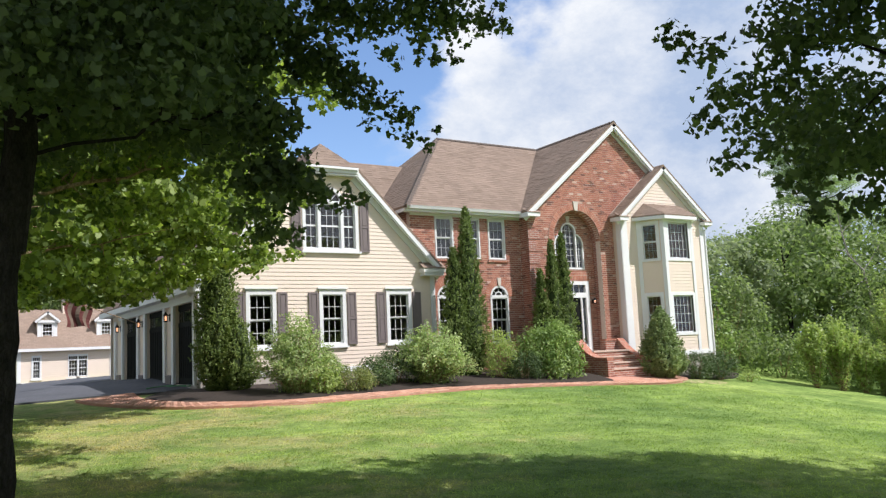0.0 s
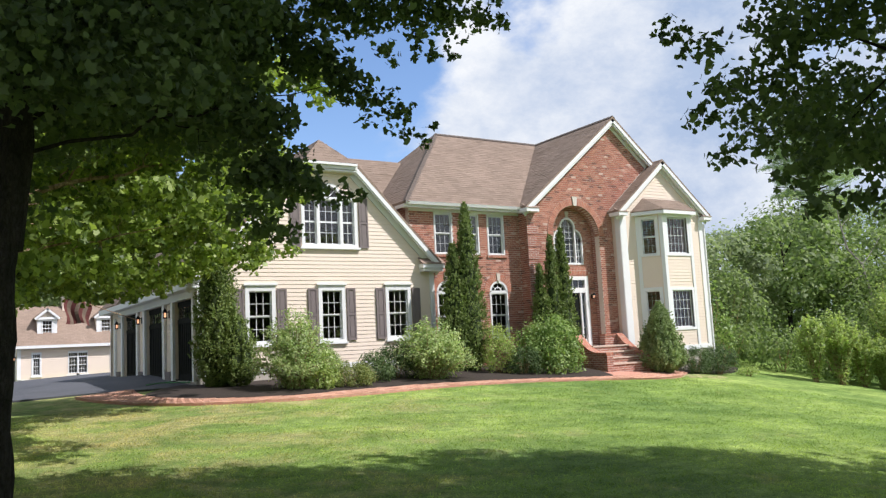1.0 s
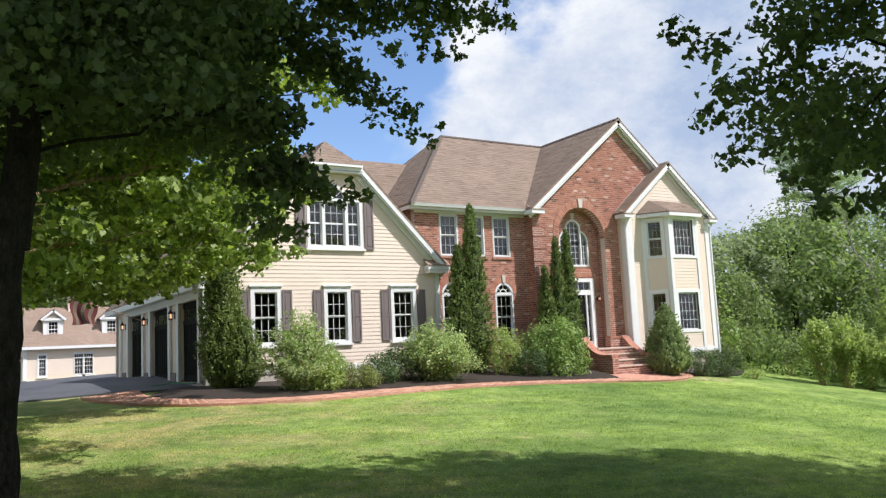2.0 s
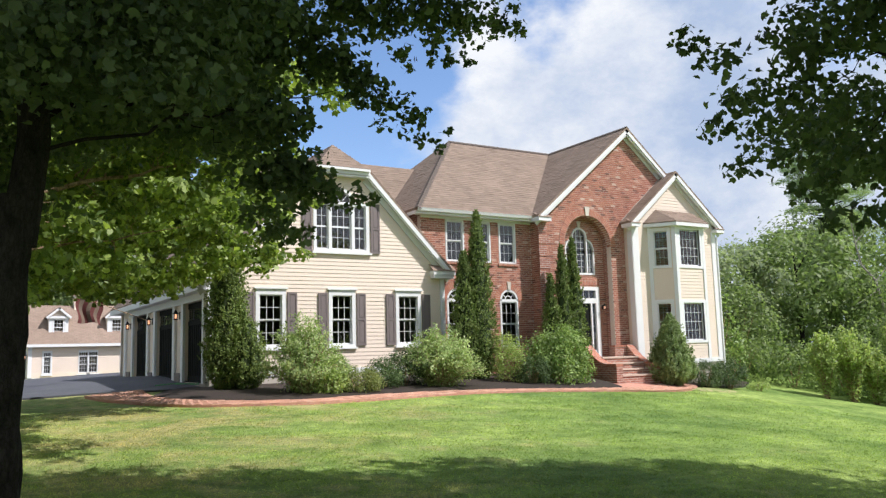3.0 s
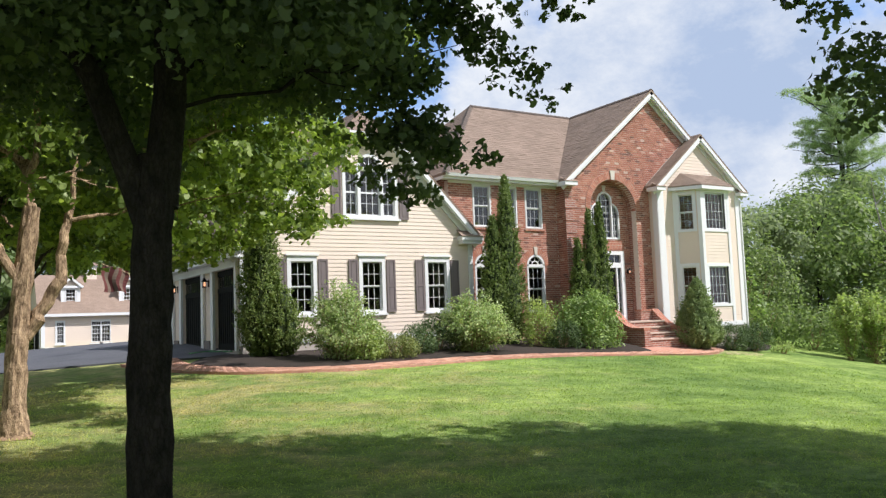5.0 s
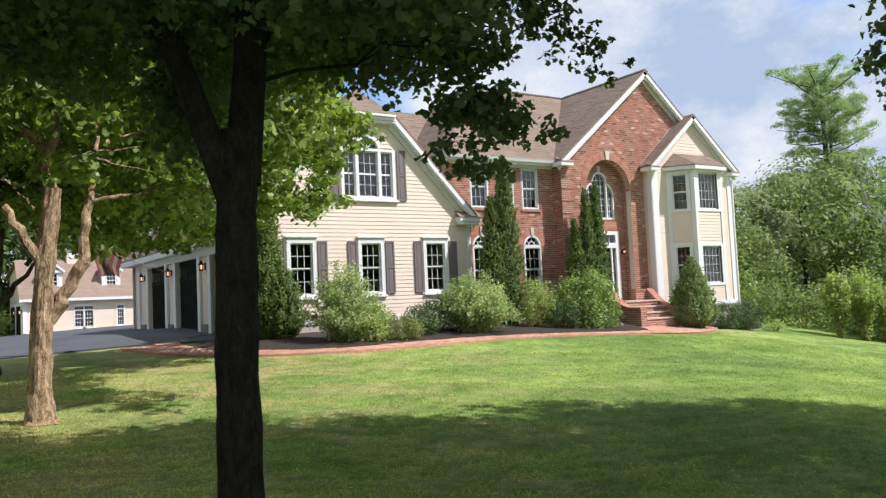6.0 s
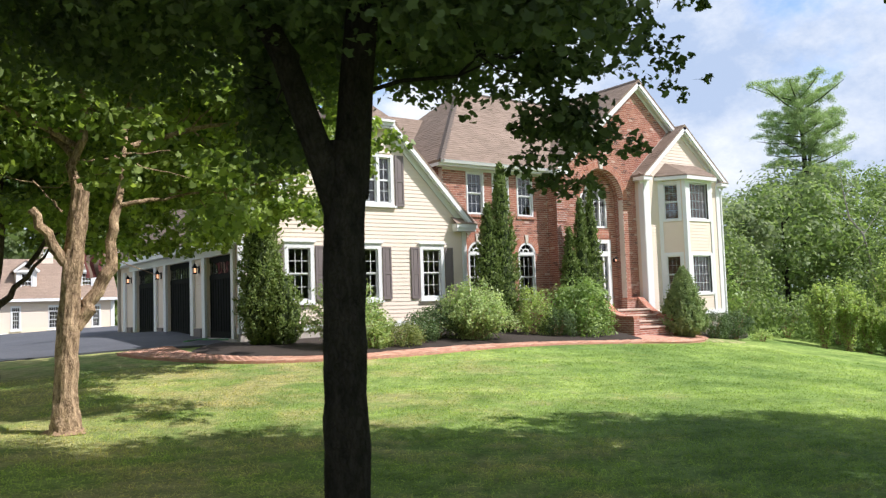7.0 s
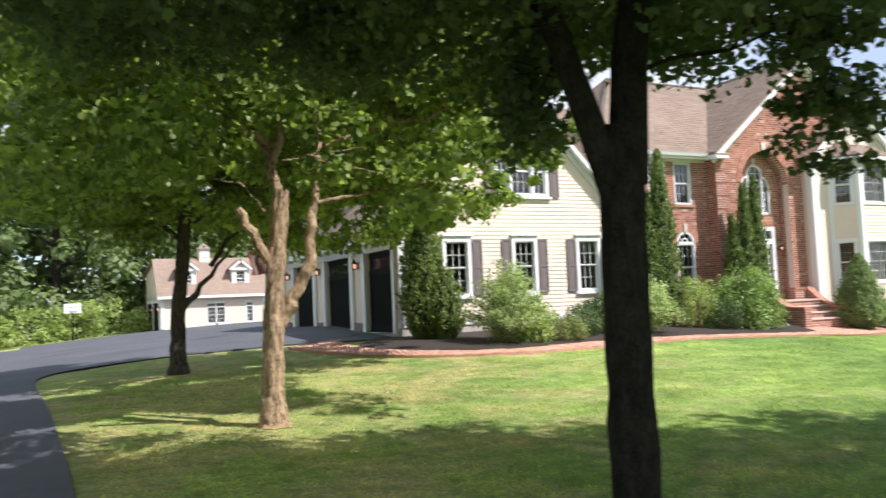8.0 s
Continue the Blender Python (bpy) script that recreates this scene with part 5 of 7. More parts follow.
def build_bay():
    xr = 25.84
    pitch = 0.835
    bm = 23.69
    top = 7.97
    pts = [(22.30, Y_BAY), (22.85, Y_BOW), (24.33, Y_BOW), (24.88, Y_BAY)]

    def lim(z):
        if z < 5.80:
            return (X_SIDE, xr)
        half = (top - 0.2 - z) / pitch
        return (bm - half, bm + half) if half > 0.03 else None

    clad(F_SIDE, 1.0, 7.6, lim, [(22.35, 24.83, 1.0, 5.80, 0)], 0.115, 0.12, 0.012, house, "cream clapboard siding of the bay front")
    part("water_table", Shape().box((X_SIDE, -0.05, 0.84), (22.30, 0.04, 1.0), F_SIDE), M_WHITE, house)
    part("water_table", Shape().box((24.88, -0.05, 0.84), (xr, 0.04, 1.0), F_SIDE), M_WHITE, house)
    part("foundation", Shape().box((X_SIDE + 0.02, -0.2, -0.6), (xr - 0.02, 0.01, 0.84), F_SIDE), M_CONC, house)
    side = frame_of((X_SIDE, 0, 0), (0, -1, 0), (-1, 0, 0))
    clad(side, 0.4, 5.80, lambda z: (-Y_PORT - 0.05, -Y_BAY - 0.12), [], 0.115, 0.1, 0.018, house, "cream clapboard side of the bay front")
    part("corner_board", Shape().box((X_SIDE - 0.02, 0.0, 1.0), (X_SIDE + 0.30, 0.04, 5.78), F_SIDE).box((X_SIDE - 0.035, -0.2, 1.0), (X_SIDE - 0.004, 0.04, 5.78), F_SIDE), M_WHITE, house)
    part("corner_board", Shape().box((xr - 0.2, 0.0, 1.0), (xr + 0.02, 0.04, 5.78), F_SIDE), M_WHITE, house)
    part("right_wall", Shape().box((xr - 0.12, Y_BAY + 0.12, -0.5), (xr, Y_PORT, 5.80)), M_SIDING, house)
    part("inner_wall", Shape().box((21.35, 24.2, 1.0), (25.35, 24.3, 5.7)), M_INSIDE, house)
    # the angled bay
    faces = []
    for (ax, ay), (bx, by) in zip(pts, pts[1:]):
        d = Vector((bx - ax, by - ay, 0))
        faces.append((frame_of((ax, ay, 0), d, (d.y, -d.x, 0)), d.length))
    for i, (fr, length) in enumerate(faces):
        a, b = (0.19, length - 0.25) if i == 0 else (0.23, length - 0.22) if i == 1 else (0.22, length - 0.27)
        rows = [(1.65, 2.99), (4.34, 5.66 if i == 1 else 5.60)]
        holes = [(a, b, z0, z1, 0) for z0, z1 in rows]
        clad(fr, 1.0, 5.78, lambda z, n=length: (0, n), holes, 0.115, 0.1, 0.012, house, "cream clapboards between the bay windows")
        part("water_table", Shape().box((0, -0.05, 0.84), (length, 0.04, 1.0), fr), M_WHITE, house)
        part("foundation", Shape().box((0.02, -0.1, -0.6), (length - 0.02, 0.01, 0.84), fr), M_CONC, house)
        part("corner_board", Shape().box((-0.02, -0.02, 1.0), (0.11, 0.04, 5.78), fr), M_WHITE, house)
        part("corner_board", Shape().box((length - 0.11, -0.02, 1.0), (length + 0.02, 0.04, 5.78), fr), M_WHITE, house)
        for z0, z1 in rows:
            if i == 1:
                double_hung(fr, a, b, z0, z1, house, 5, 4, trim=0.12, head=0.10, depth=0.05, sill=False, meeting=False, label="white grid window in the bay")
            else:
                double_hung(fr, a, b, z0, z1, house, 3, 2, trim=0.10, head=0.13, sill=False, slim=0.009, label="white double-hung window in the bay")
    # small hipped roof over the bay and its eave
    off = 0.22
    low = [(22.06, Y_BAY - 0.02), (22.74, Y_BOW - off), (24.44, Y_BOW - off), (25.12, Y_BAY - 0.02)]
    crown = [(22.72, Y_BAY - 0.02), (24.62, Y_BAY - 0.02)]
    zb, zc = 5.92, 6.46
    for poly in ([(*low[0], zb), (*low[1], zb), (*crown[0], zc)], [(*low[1], zb), (*low[2], zb), (*crown[1], zc), (*crown[0], zc)], [(*low[2], zb), (*low[3], zb), (*crown[1], zc)]):
        roof_slope("bay_roof", poly, 0.04, "brown shingle roof of the bay")
    part("bay_eave", Shape().prism([(x, y, 5.76) for x, y in low], [(x, y, 5.88) for x, y in low]), M_WHITE, house)
    part("bay_floor", Shape().prism([(x, y + 0.1, 3.60) for x, y in pts], [(x, y + 0.1, 3.85) for x, y in pts]), M_INSIDE, house)
    # gable roof of the bay front
    yf = 23.08
    gl, gr, e = (bm - (top - 5.94) / pitch), (bm + (top - 5.94) / pitch), 5.94
    apex = (bm, yf, top)
    roof_slope("roof", [apex, (bm, 25.6, top), (gl, 25.6, e), (gl, yf, e)], 0.07, "dark shingle side of the bay gable")
    roof_slope("roof", [apex, (gr, yf, e), (gr, 25.6, e), (bm, 25.6, top)], 0.07, "shingle side of the bay gable")
    gable_trim(yf, Y_BAY, (gl, e), apex, (gr, e), 0.42)
    part("flashing", beam((gl + 0.1, Y_PORT - 0.02, e + 0.10), (bm, Y_PORT - 0.02, top + 0.02), 0.03, 0.14), M_CONC, house)
    part("downspout", Shape().tube([(xr + 0.06, Y_BAY - 0.05, 5.6), (xr + 0.06, Y_BAY - 0.05, 0.5)], [0.04, 0.04], 6), M_WHITE, house)


def build_steps():
    """Four wide treads between two swept brick walls, with a low parapet beside the door."""
    um, half, z0, n = 20.22, 0.83, 0.36, 4
    rise = (FLOOR - z0) / n
    y_top, tread = 22.92, 0.27
    st = thing("entry_steps", (um, 22.2, 0.2), "brick entry steps with stone treads between curved walls", "steps")
    part("landing", Shape().box((um - half - 0.1, y_top, -0.2), (um + half + 0.1, Y_PORT - 0.002, FLOOR - 0.05)).box((18.66, Y_PORT + 0.004, 0.6), (20.78, Y_ENTRY - 0.002, FLOOR - 0.05)), M_BRICK, st)
    part("landing_slab", Shape().box((um - half, y_top - 0.03, FLOOR - 0.05), (um + half, Y_PORT - 0.01, FLOOR)).box((18.66, Y_PORT - 0.01, FLOOR - 0.05), (20.78, Y_ENTRY - 0.004, FLOOR)), M_CAP, st)
    for i in range(1, n):
        z = FLOOR - rise * i
        y1, y0 = y_top - tread * (i - 1), y_top - tread * i
        part("riser", Shape().box((um - half, y0, -0.2), (um + half, y1, z - 0.05)), M_BRICK, st)
        part("tread", Shape().box((um - half, y0 - 0.035, z - 0.05), (um + half, y1, z)), M_CAP, st)
    par = part("parapet", Shape().box((20.50, 23.46, FLOOR), (um + half, Y_PORT - 0.012, 1.47)), M_BRICK, st, "low brick parapet beside the door")
    part("parapet_cap", Shape().box((20.48, 23.44, 1.47), (um + half, Y_PORT - 0.012, 1.54)), M_ARCHBRICK, par)
    for sgn in (-1, 1):
        xa = um + sgn * half
        a, b = sorted((xa, xa + sgn * 0.26))
        prof = []
        for k in range(15):
            t = k / 14
            y = Y_PORT - 0.02 - t * 1.72
            z = 0.86 + 0.62 * (1 - min(1.0, max(0.0, t - 0.16) / 0.62)) ** 2.0
            prof.append((y, z))
        outline = prof + [(prof[-1][0], -0.2), (prof[0][0], -0.2)]
        wall = part("cheek_wall", Shape().prism([(a, y, z) for y, z in outline], [(b, y, z) for y, z in outline]), M_BRICK, st, "red brick side wall with a swept top")
        cap = Shape()
        for (y1, z1), (y2, z2) in zip(prof, prof[1:]):
            cap.prism([(a - 0.03, y1, z1), (b + 0.03, y1, z1), (b + 0.03, y1, z1 + 0.07), (a - 0.03, y1, z1 + 0.07)], [(a - 0.03, y2, z2), (b + 0.03, y2, z2), (b + 0.03, y2, z2 + 0.07), (a - 0.03, y2, z2 + 0.07)])
        part("wall_cap", cap, M_ARCHBRICK, wall)


build_wing()
build_wing_roof()
build_main()
build_main_roof()
build_portico()
build_bay()
build_steps()
for yy in (-27.05, -30.75, -34.4):
    lamp_on(house, F_LEFT, yy, 2.75)


# ---------------------------------------------------------------- foliage
RNG = np.random.default_rng(7)
MAPLE_LITE = np.array([(0, 0), (0.42, 0.12), (0.54, 0.55), (0.22, 0.58), (0.0, 0.96), (-0.22, 0.58), (-0.54, 0.55), (-0.42, 0.12)])
OVAL = np.array([(0, 0), (0.26, 0.35), (0.20, 0.72), (0, 1.0), (-0.20, 0.72), (-0.26, 0.35)])
KITE = np.array([(0, 0), (0.28, 0.45), (0, 1.0), (-0.28, 0.45)])
BLADE = np.array([(0.06, 0), (0, 1.0), (-0.06, 0)])


def leaves_object(name, outline, centres, normals, sizes, mat, parent=None, label="", fold=0.16, kind=""):
    """All leaves of a crown in one mesh: the outline, folded along its rib, laid at each centre."""
    n, k = len(centres), len(outline)
    nrm = normals / (np.linalg.norm(normals, axis=1, keepdims=True) + 1e-9)
    ref = RNG.normal(size=(n, 3))
    u = np.cross(nrm, ref)
    u /= np.linalg.norm(u, axis=1, keepdims=True) + 1e-9
    w = np.cross(nrm, u)
    x, y = outline[:, 0], outline[:, 1] - 0.4
    lift = fold * np.abs(x) * 1.6 - 0.22 * fold * (y * 2) ** 2
    co = centres[:, None, :] + sizes[:, None, None] * (x[None, :, None] * u[:, None, :] + y[None, :, None] * w[:, None, :] + lift[None, :, None] * nrm[:, None, :])
    me = bpy.data.meshes.new(name)
    me.vertices.add(n * k)
    me.vertices.foreach_set("co", co.reshape(-1).astype(np.float32))
    me.loops.add(n * k)
    me.loops.foreach_set("vertex_index", np.arange(n * k, dtype=np.int32))
    me.polygons.add(n)
    me.polygons.foreach_set("loop_start", np.arange(0, n * k, k, dtype=np.int32))
    me.polygons.foreach_set("loop_total", np.full(n, k, dtype=np.int32))
    me.update(calc_edges=True)
    me.materials.append(mat)
    ob = new(name, me)
    if parent:
        attach(ob, parent)
    return tagged(ob, label, kind=kind)


def clump_leaves(clumps, per, spread_out=0.75, up=0.6, jitter=0.25, loose=0.45):
    """Leaves over the outside of many clumps (x, y, z, rx, ry, rz)."""
    cs, ns = [], []
    for x, y, z, rx, ry, rz in clumps:
        m = max(6, int(per * (rx * ry * rz) ** (2 / 3)))
        d = RNG.normal(size=(m, 3))
        d /= np.linalg.norm(d, axis=1, keepdims=True)
        r = (spread_out + (1 - spread_out) * RNG.random(m)) * (1 + jitter * RNG.normal(size=m) * 0.5)
        cs.append(np.array((x, y, z)) + d * r[:, None] * np.array((rx, ry, rz)))
        nn = d + np.array((0, 0, up)) + loose * RNG.normal(size=(m, 3))
        ns.append(nn)
    return np.concatenate(cs), np.concatenate(ns)


def shrub(name, x, y, r, h, mat, label, category="shrub", leaf=0.055, per=2600, clumps=60, outline=OVAL, squash=1.0, group="planting by the house", low=0.06, wild=0.0):
    """A mound of many leafy clumps on short stems."""
    z0 = ground_height(x, y)
    t = thing(name, (x, y, z0), label, category, group)
    cl = []
    for _ in range(clumps):
        a, e = RNG.random() * 2 * math.pi, RNG.random()
        zz = low + (1 - low) * e
        rad = math.sqrt(max(0.02, 1 - (2 * zz - 0.85) ** 2 / 1.4)) * (0.78 + 0.25 * RNG.random()) * (1 + wild * (RNG.random() - 0.45))
        zz *= 1 + 0.5 * wild * (RNG.random() - 0.4)
        k = 0.16 + 0.16 * RNG.random()
        cl.append((x + r * rad * math.cos(a) * 0.85, y + r * rad * math.sin(a) * 0.85 * squash, z0 + h * (0.08 + 0.82 * zz), r * k, r * k, h * k * 0.8))
    cl.append((x, y, z0 + h * 0.45, r * (0.7 - 0.25 * wild), r * (0.7 - 0.25 * wild) * squash, h * (0.42 - 0.12 * wild)))
    c, n = clump_leaves(cl, per / (leaf / 0.055) ** 2)
    keep = c[:, 2] > z0 + 0.01
    leaves_object("foliage", outline, c[keep], n[keep], leaf * (0.6 + 0.8 * RNG.random(keep.sum())), mat, t)
    st = Shape()
    for k in range(7):
        a = 2 * math.pi * k / 7
        st.tube([(x + 0.04 * math.cos(a), y + 0.04 * math.sin(a), z0 - 0.05), (x + r * 0.3 * math.cos(a), y + r * 0.3 * math.sin(a), z0 + h * 0.4), (x + r * 0.55 * math.cos(a), y + r * 0.55 * math.sin(a), z0 + h * 0.72)], [0.02, 0.014, 0.006], 5)
    part("stem_growth", st, M_BARK_TAN, t, kind="stuff")
    return t


def airy_bush(name, x, y, r, h, mat, label, stems=90, along=60, leaf=0.07, upright=0.5, low=0.22, group="planting by the house", category="shrub"):
    """A loose bush: arching stems from one foot, with leaves strung along them and open gaps between."""
    z0 = ground_height(x, y)
    t = thing(name, (x, y, z0), label, category, group)
    st, cs, ns = Shape(), [], []
    for k in range(stems):
        a = RNG.random() * 2 * math.pi
        out = r * (0.15 + 0.95 * RNG.random() ** 0.7)
        top = h * (1.06 - (0.75 - 0.45 * upright) * (out / r) ** 2) * (0.72 + 0.33 * RNG.random())
        tip = np.array((x + out * math.cos(a), y + out * math.sin(a), z0 + max(0.15 * h, top)))
        foot = np.array((x + 0.12 * r * math.cos(a), y + 0.12 * r * math.sin(a), z0 - 0.04))
        bend = foot * 0.45 + tip * 0.55 + np.array((0, 0, (0.10 + 0.12 * RNG.random()) * h)) - np.array((math.cos(a), math.sin(a), 0)) * out * 0.18
        curve_at = lambda q: (1 - q) ** 2 * foot + 2 * q * (1 - q) * bend + q * q * tip
        if k % 2 == 0:
            st.tube([tuple(curve_at(q)) for q in (0, 0.35, 0.7, 1.0)], [0.012, 0.009, 0.006, 0.003], 5)
        q = low + (1.02 - low) * RNG.random((along, 1)) ** 0.75
        spread = (0.035 + 0.055 * r * (1.25 - q)) * RNG.normal(size=(along, 3))
        cs.append(curve_at(q) + spread)
        ns.append(RNG.normal(size=(along, 3)) * 0.6 + np.array((0.35 * math.cos(a), 0.35 * math.sin(a), 0.7)))
    c, n = np.concatenate(cs), np.concatenate(ns)
    keep = c[:, 2] > z0 + 0.02
    leaves_object("foliage", OVAL, c[keep], n[keep], leaf * (0.55 + 0.8 * RNG.random(keep.sum())), mat, t)
    part("stem_growth", st, M_BARK_TAN, t, kind="stuff")
    return t


def conifer(name, x, y, r, h, mat, label, spires=((0, 0, 1.0),), leaf=0.068, count=9000, taper=0.85, category="evergreen", foot=0.12, group="planting by the house", belly=0.22):
    """An upright evergreen of dense sprays; spires: offset and share of the height."""
    z0 = ground_height(x, y)
    t = thing(name, (x, y, z0), label, category, group)
    cs, ns = [], []
    per = 14
    for ox, oy, sh in spires:
        m = int(count * sh / sum(s[2] for s in spires)) // per
        zz = RNG.random(m) ** 1.25
        a = RNG.random(m) * 2 * math.pi
        prof = np.minimum((zz + 0.02) / belly, 1) ** 0.5 * (1 - zz) ** taper * 1.18
        lump = np.array([noise.noise((math.cos(p) * 2.2 + ox * 9, math.sin(p) * 2.2, q * h * sh * 1.4)) for p, q in zip(a, zz)])
        lump2 = np.array([noise.noise((math.cos(p) * 5 + ox * 9, math.sin(p) * 5, q * h * sh * 4.0)) for p, q in zip(a, zz)])
        rad = r * prof * (1 + 0.24 * lump + 0.22 * lump2) * (1.0 - 0.36 * RNG.random(m) ** 2.4)
        # each spray leans out and up, with small leaves along it
        root = np.stack([x + ox + rad * np.cos(a), y + oy + rad * np.sin(a), z0 + foot + zz * (h * sh - foot) - 0.06], 1)
        lean = np.stack([0.55 * np.cos(a), 0.55 * np.sin(a), 0.9 + 0 * a], 1) + 0.28 * RNG.normal(size=(m, 3))
        reach = (0.10 + 0.12 * RNG.random(m)) * (0.45 + 0.55 * np.minimum(1, prof * 1.3))
        along = RNG.random((m, per, 1))
        pts = root[:, None, :] + lean[:, None, :] * reach[:, None, None] * along + 0.022 * RNG.normal(size=(m, per, 3)) * (1.3 - along)
        cs.append(pts.reshape(-1, 3))
        face = np.stack([np.cos(a), np.sin(a), 0.3 + 0 * a], 1)[:, None, :] + 0.75 * RNG.normal(size=(m, per, 3))
        ns.append(face.reshape(-1, 3))
    c, n = np.concatenate(cs), np.concatenate(ns)
    leaves_object("foliage", KITE, c, n, leaf * (0.6 + 0.8 * RNG.random(len(c))), mat, t)
    core = Shape()
    for ox, oy, sh in spires:
        core.tube([(x + ox * 0.3, y + oy * 0.3, z0 - 0.05), (x + ox, y + oy, z0 + h * sh * 0.3), (x + ox, y + oy, z0 + h * sh * 0.93)], [0.07, 0.05, 0.01], 7)
    part("trunk", core, M_BARK_SHADED, t)
    # an added closed shell, coloured dark for the shade between the sprays
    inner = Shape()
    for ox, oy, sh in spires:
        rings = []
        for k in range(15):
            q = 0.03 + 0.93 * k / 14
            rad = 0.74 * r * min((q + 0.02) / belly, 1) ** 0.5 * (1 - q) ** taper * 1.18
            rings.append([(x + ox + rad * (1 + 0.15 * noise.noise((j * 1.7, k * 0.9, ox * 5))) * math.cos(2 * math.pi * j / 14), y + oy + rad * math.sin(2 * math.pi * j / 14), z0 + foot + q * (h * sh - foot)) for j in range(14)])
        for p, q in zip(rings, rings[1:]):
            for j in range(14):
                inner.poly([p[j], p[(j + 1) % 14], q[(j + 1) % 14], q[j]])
    part("shade_shell", inner, M_INNER, t, kind="stuff")
    return t


def twist(p, q, n, wob, seed):
    rs = random.Random(seed)
    p, q = Vector(p), Vector(q)
    out = [p]
    for i in range(1, n):
        t = i / n
        out.append(p.lerp(q, t) + Vector((rs.uniform(-1, 1), rs.uniform(-1, 1), rs.uniform(-0.6, 0.6))) * wob * math.sin(math.pi * t))
    return out + [q]


def maple(name, x, y, stem, limbs, clumps, bark, leaf_mat, label, leaf, per, seed, outline=MAPLE_LITE, base_r=0.15, top=0.9, broad=1.5):
    """A maple: a flared trunk through the points of stem, limbs as (start, end, radius), twigs from the limbs to the leaf clumps."""
    z0 = ground_height(x, y)
    t = thing(name, (x, y, z0), label, "tree", "maples beside the drive")
    tr = Shape()
    path = [(x, y, z0 - 0.15), (x, y, z0 + 0.05), (x, y, z0 + 0.35)] + list(stem)
    radii = [base_r * 1.75, base_r * 1.45, base_r * 1.08] + [base_r * (1.0 - (1 - top) * i / max(1, len(stem) - 1)) for i in range(len(stem))]
    fine, fr = [Vector(path[0])], [radii[0]]
    for (p, q, ra, rb) in zip(path, path[1:], radii, radii[1:]):
        for k in range(1, 7):
            fine.append(Vector(p).lerp(Vector(q), k / 6))
            fr.append((ra + (rb - ra) * k / 6) * (1 + 0.05 * noise.noise((seed, fine[-1].z * 3.1, 0))))
    tr.tube(fine, fr, 20, 0.24)
    part("trunk", tr, bark, t, smooth=True)
    nodes = []
    for i, (p, q, r, *end) in enumerate(limbs):
        thin = 1 - (end[0] if end else 0.2)
        ln = twist(p, q, 7, 0.10 * (Vector(q) - Vector(p)).length * 0.5, seed + i)
        part("limb", Shape().tube(ln, [r * (1 - thin * k / 7) for k in range(8)], 9, 0.12), bark, t, smooth=True)
        nodes += [(v, r * (1 - thin * k / 7)) for k, v in enumerate(ln) if k > 1]
    # twigs branch off the limbs and off one another
    tw = Shape()
    rest = sorted((Vector(c[:3]) for c in clumps), key=lambda v: min((v - w).length for w, _ in nodes))
    for tip in rest:
        v, r = min(nodes, key=lambda nv: (nv[0] - tip).length + 0.5 * max(0, nv[0].z - tip.z) + (0.25 if nv[1] < 0.008 else 0))
        if (v - tip).length < 2.2:
            r1 = min(r * 0.7, 0.016)
            ln = twist(v, tip, 4, 0.10, seed + int(tip.x * 100))
            tw.tube(ln, [r1, r1 * 0.85, r1 * 0.7, r1 * 0.55, 0.003], 4)
            nodes += [(ln[2], r1 * 0.7), (ln[3], r1 * 0.55)]
    part("twig_growth", tw, bark, t, kind="stuff")
    c, n = clump_leaves(clumps, per, 0.35, 0.35, 0.2, 0.8)
    lower = c[:, 2] < 4.9
    upper = ~lower & (RNG.random(len(c)) < 1.0 / broad)
    leaves_object("crown", outline, c[lower], n[lower], leaf * (0.55 + 0.75 * RNG.random(lower.sum())), leaf_mat, t)
    # upper leaves are fewer and enlarged so that the crown casts solid shade
    leaves_object("upper_crown", KITE * np.array((1.5, 1.0)), c[upper], n[upper], broad * leaf * (0.55 + 0.75 * RNG.random(upper.sum())), leaf_mat, t)
    return t


def crown_clumps(cx, cy, z0, z1, r, n, size, flat=0.6, bottom=0.0, seed=1):
    """Clump places in a broad crown, thick towards the outside."""
    rs = np.random.default_rng(seed)
    out = []
    while len(out) < n:
        d = rs.normal(size=3)
        d /= np.linalg.norm(d)
        k = rs.random() ** 0.45
        zz = (z0 + z1) / 2 + d[2] * k * (z1 - z0) / 2
        px, py = cx + d[0] * k * r, cy + d[1] * k * r
        s = size * (0.7 + 0.7 * rs.random())
        out.append((px, py, zz, s, s, s * flat))
    return out


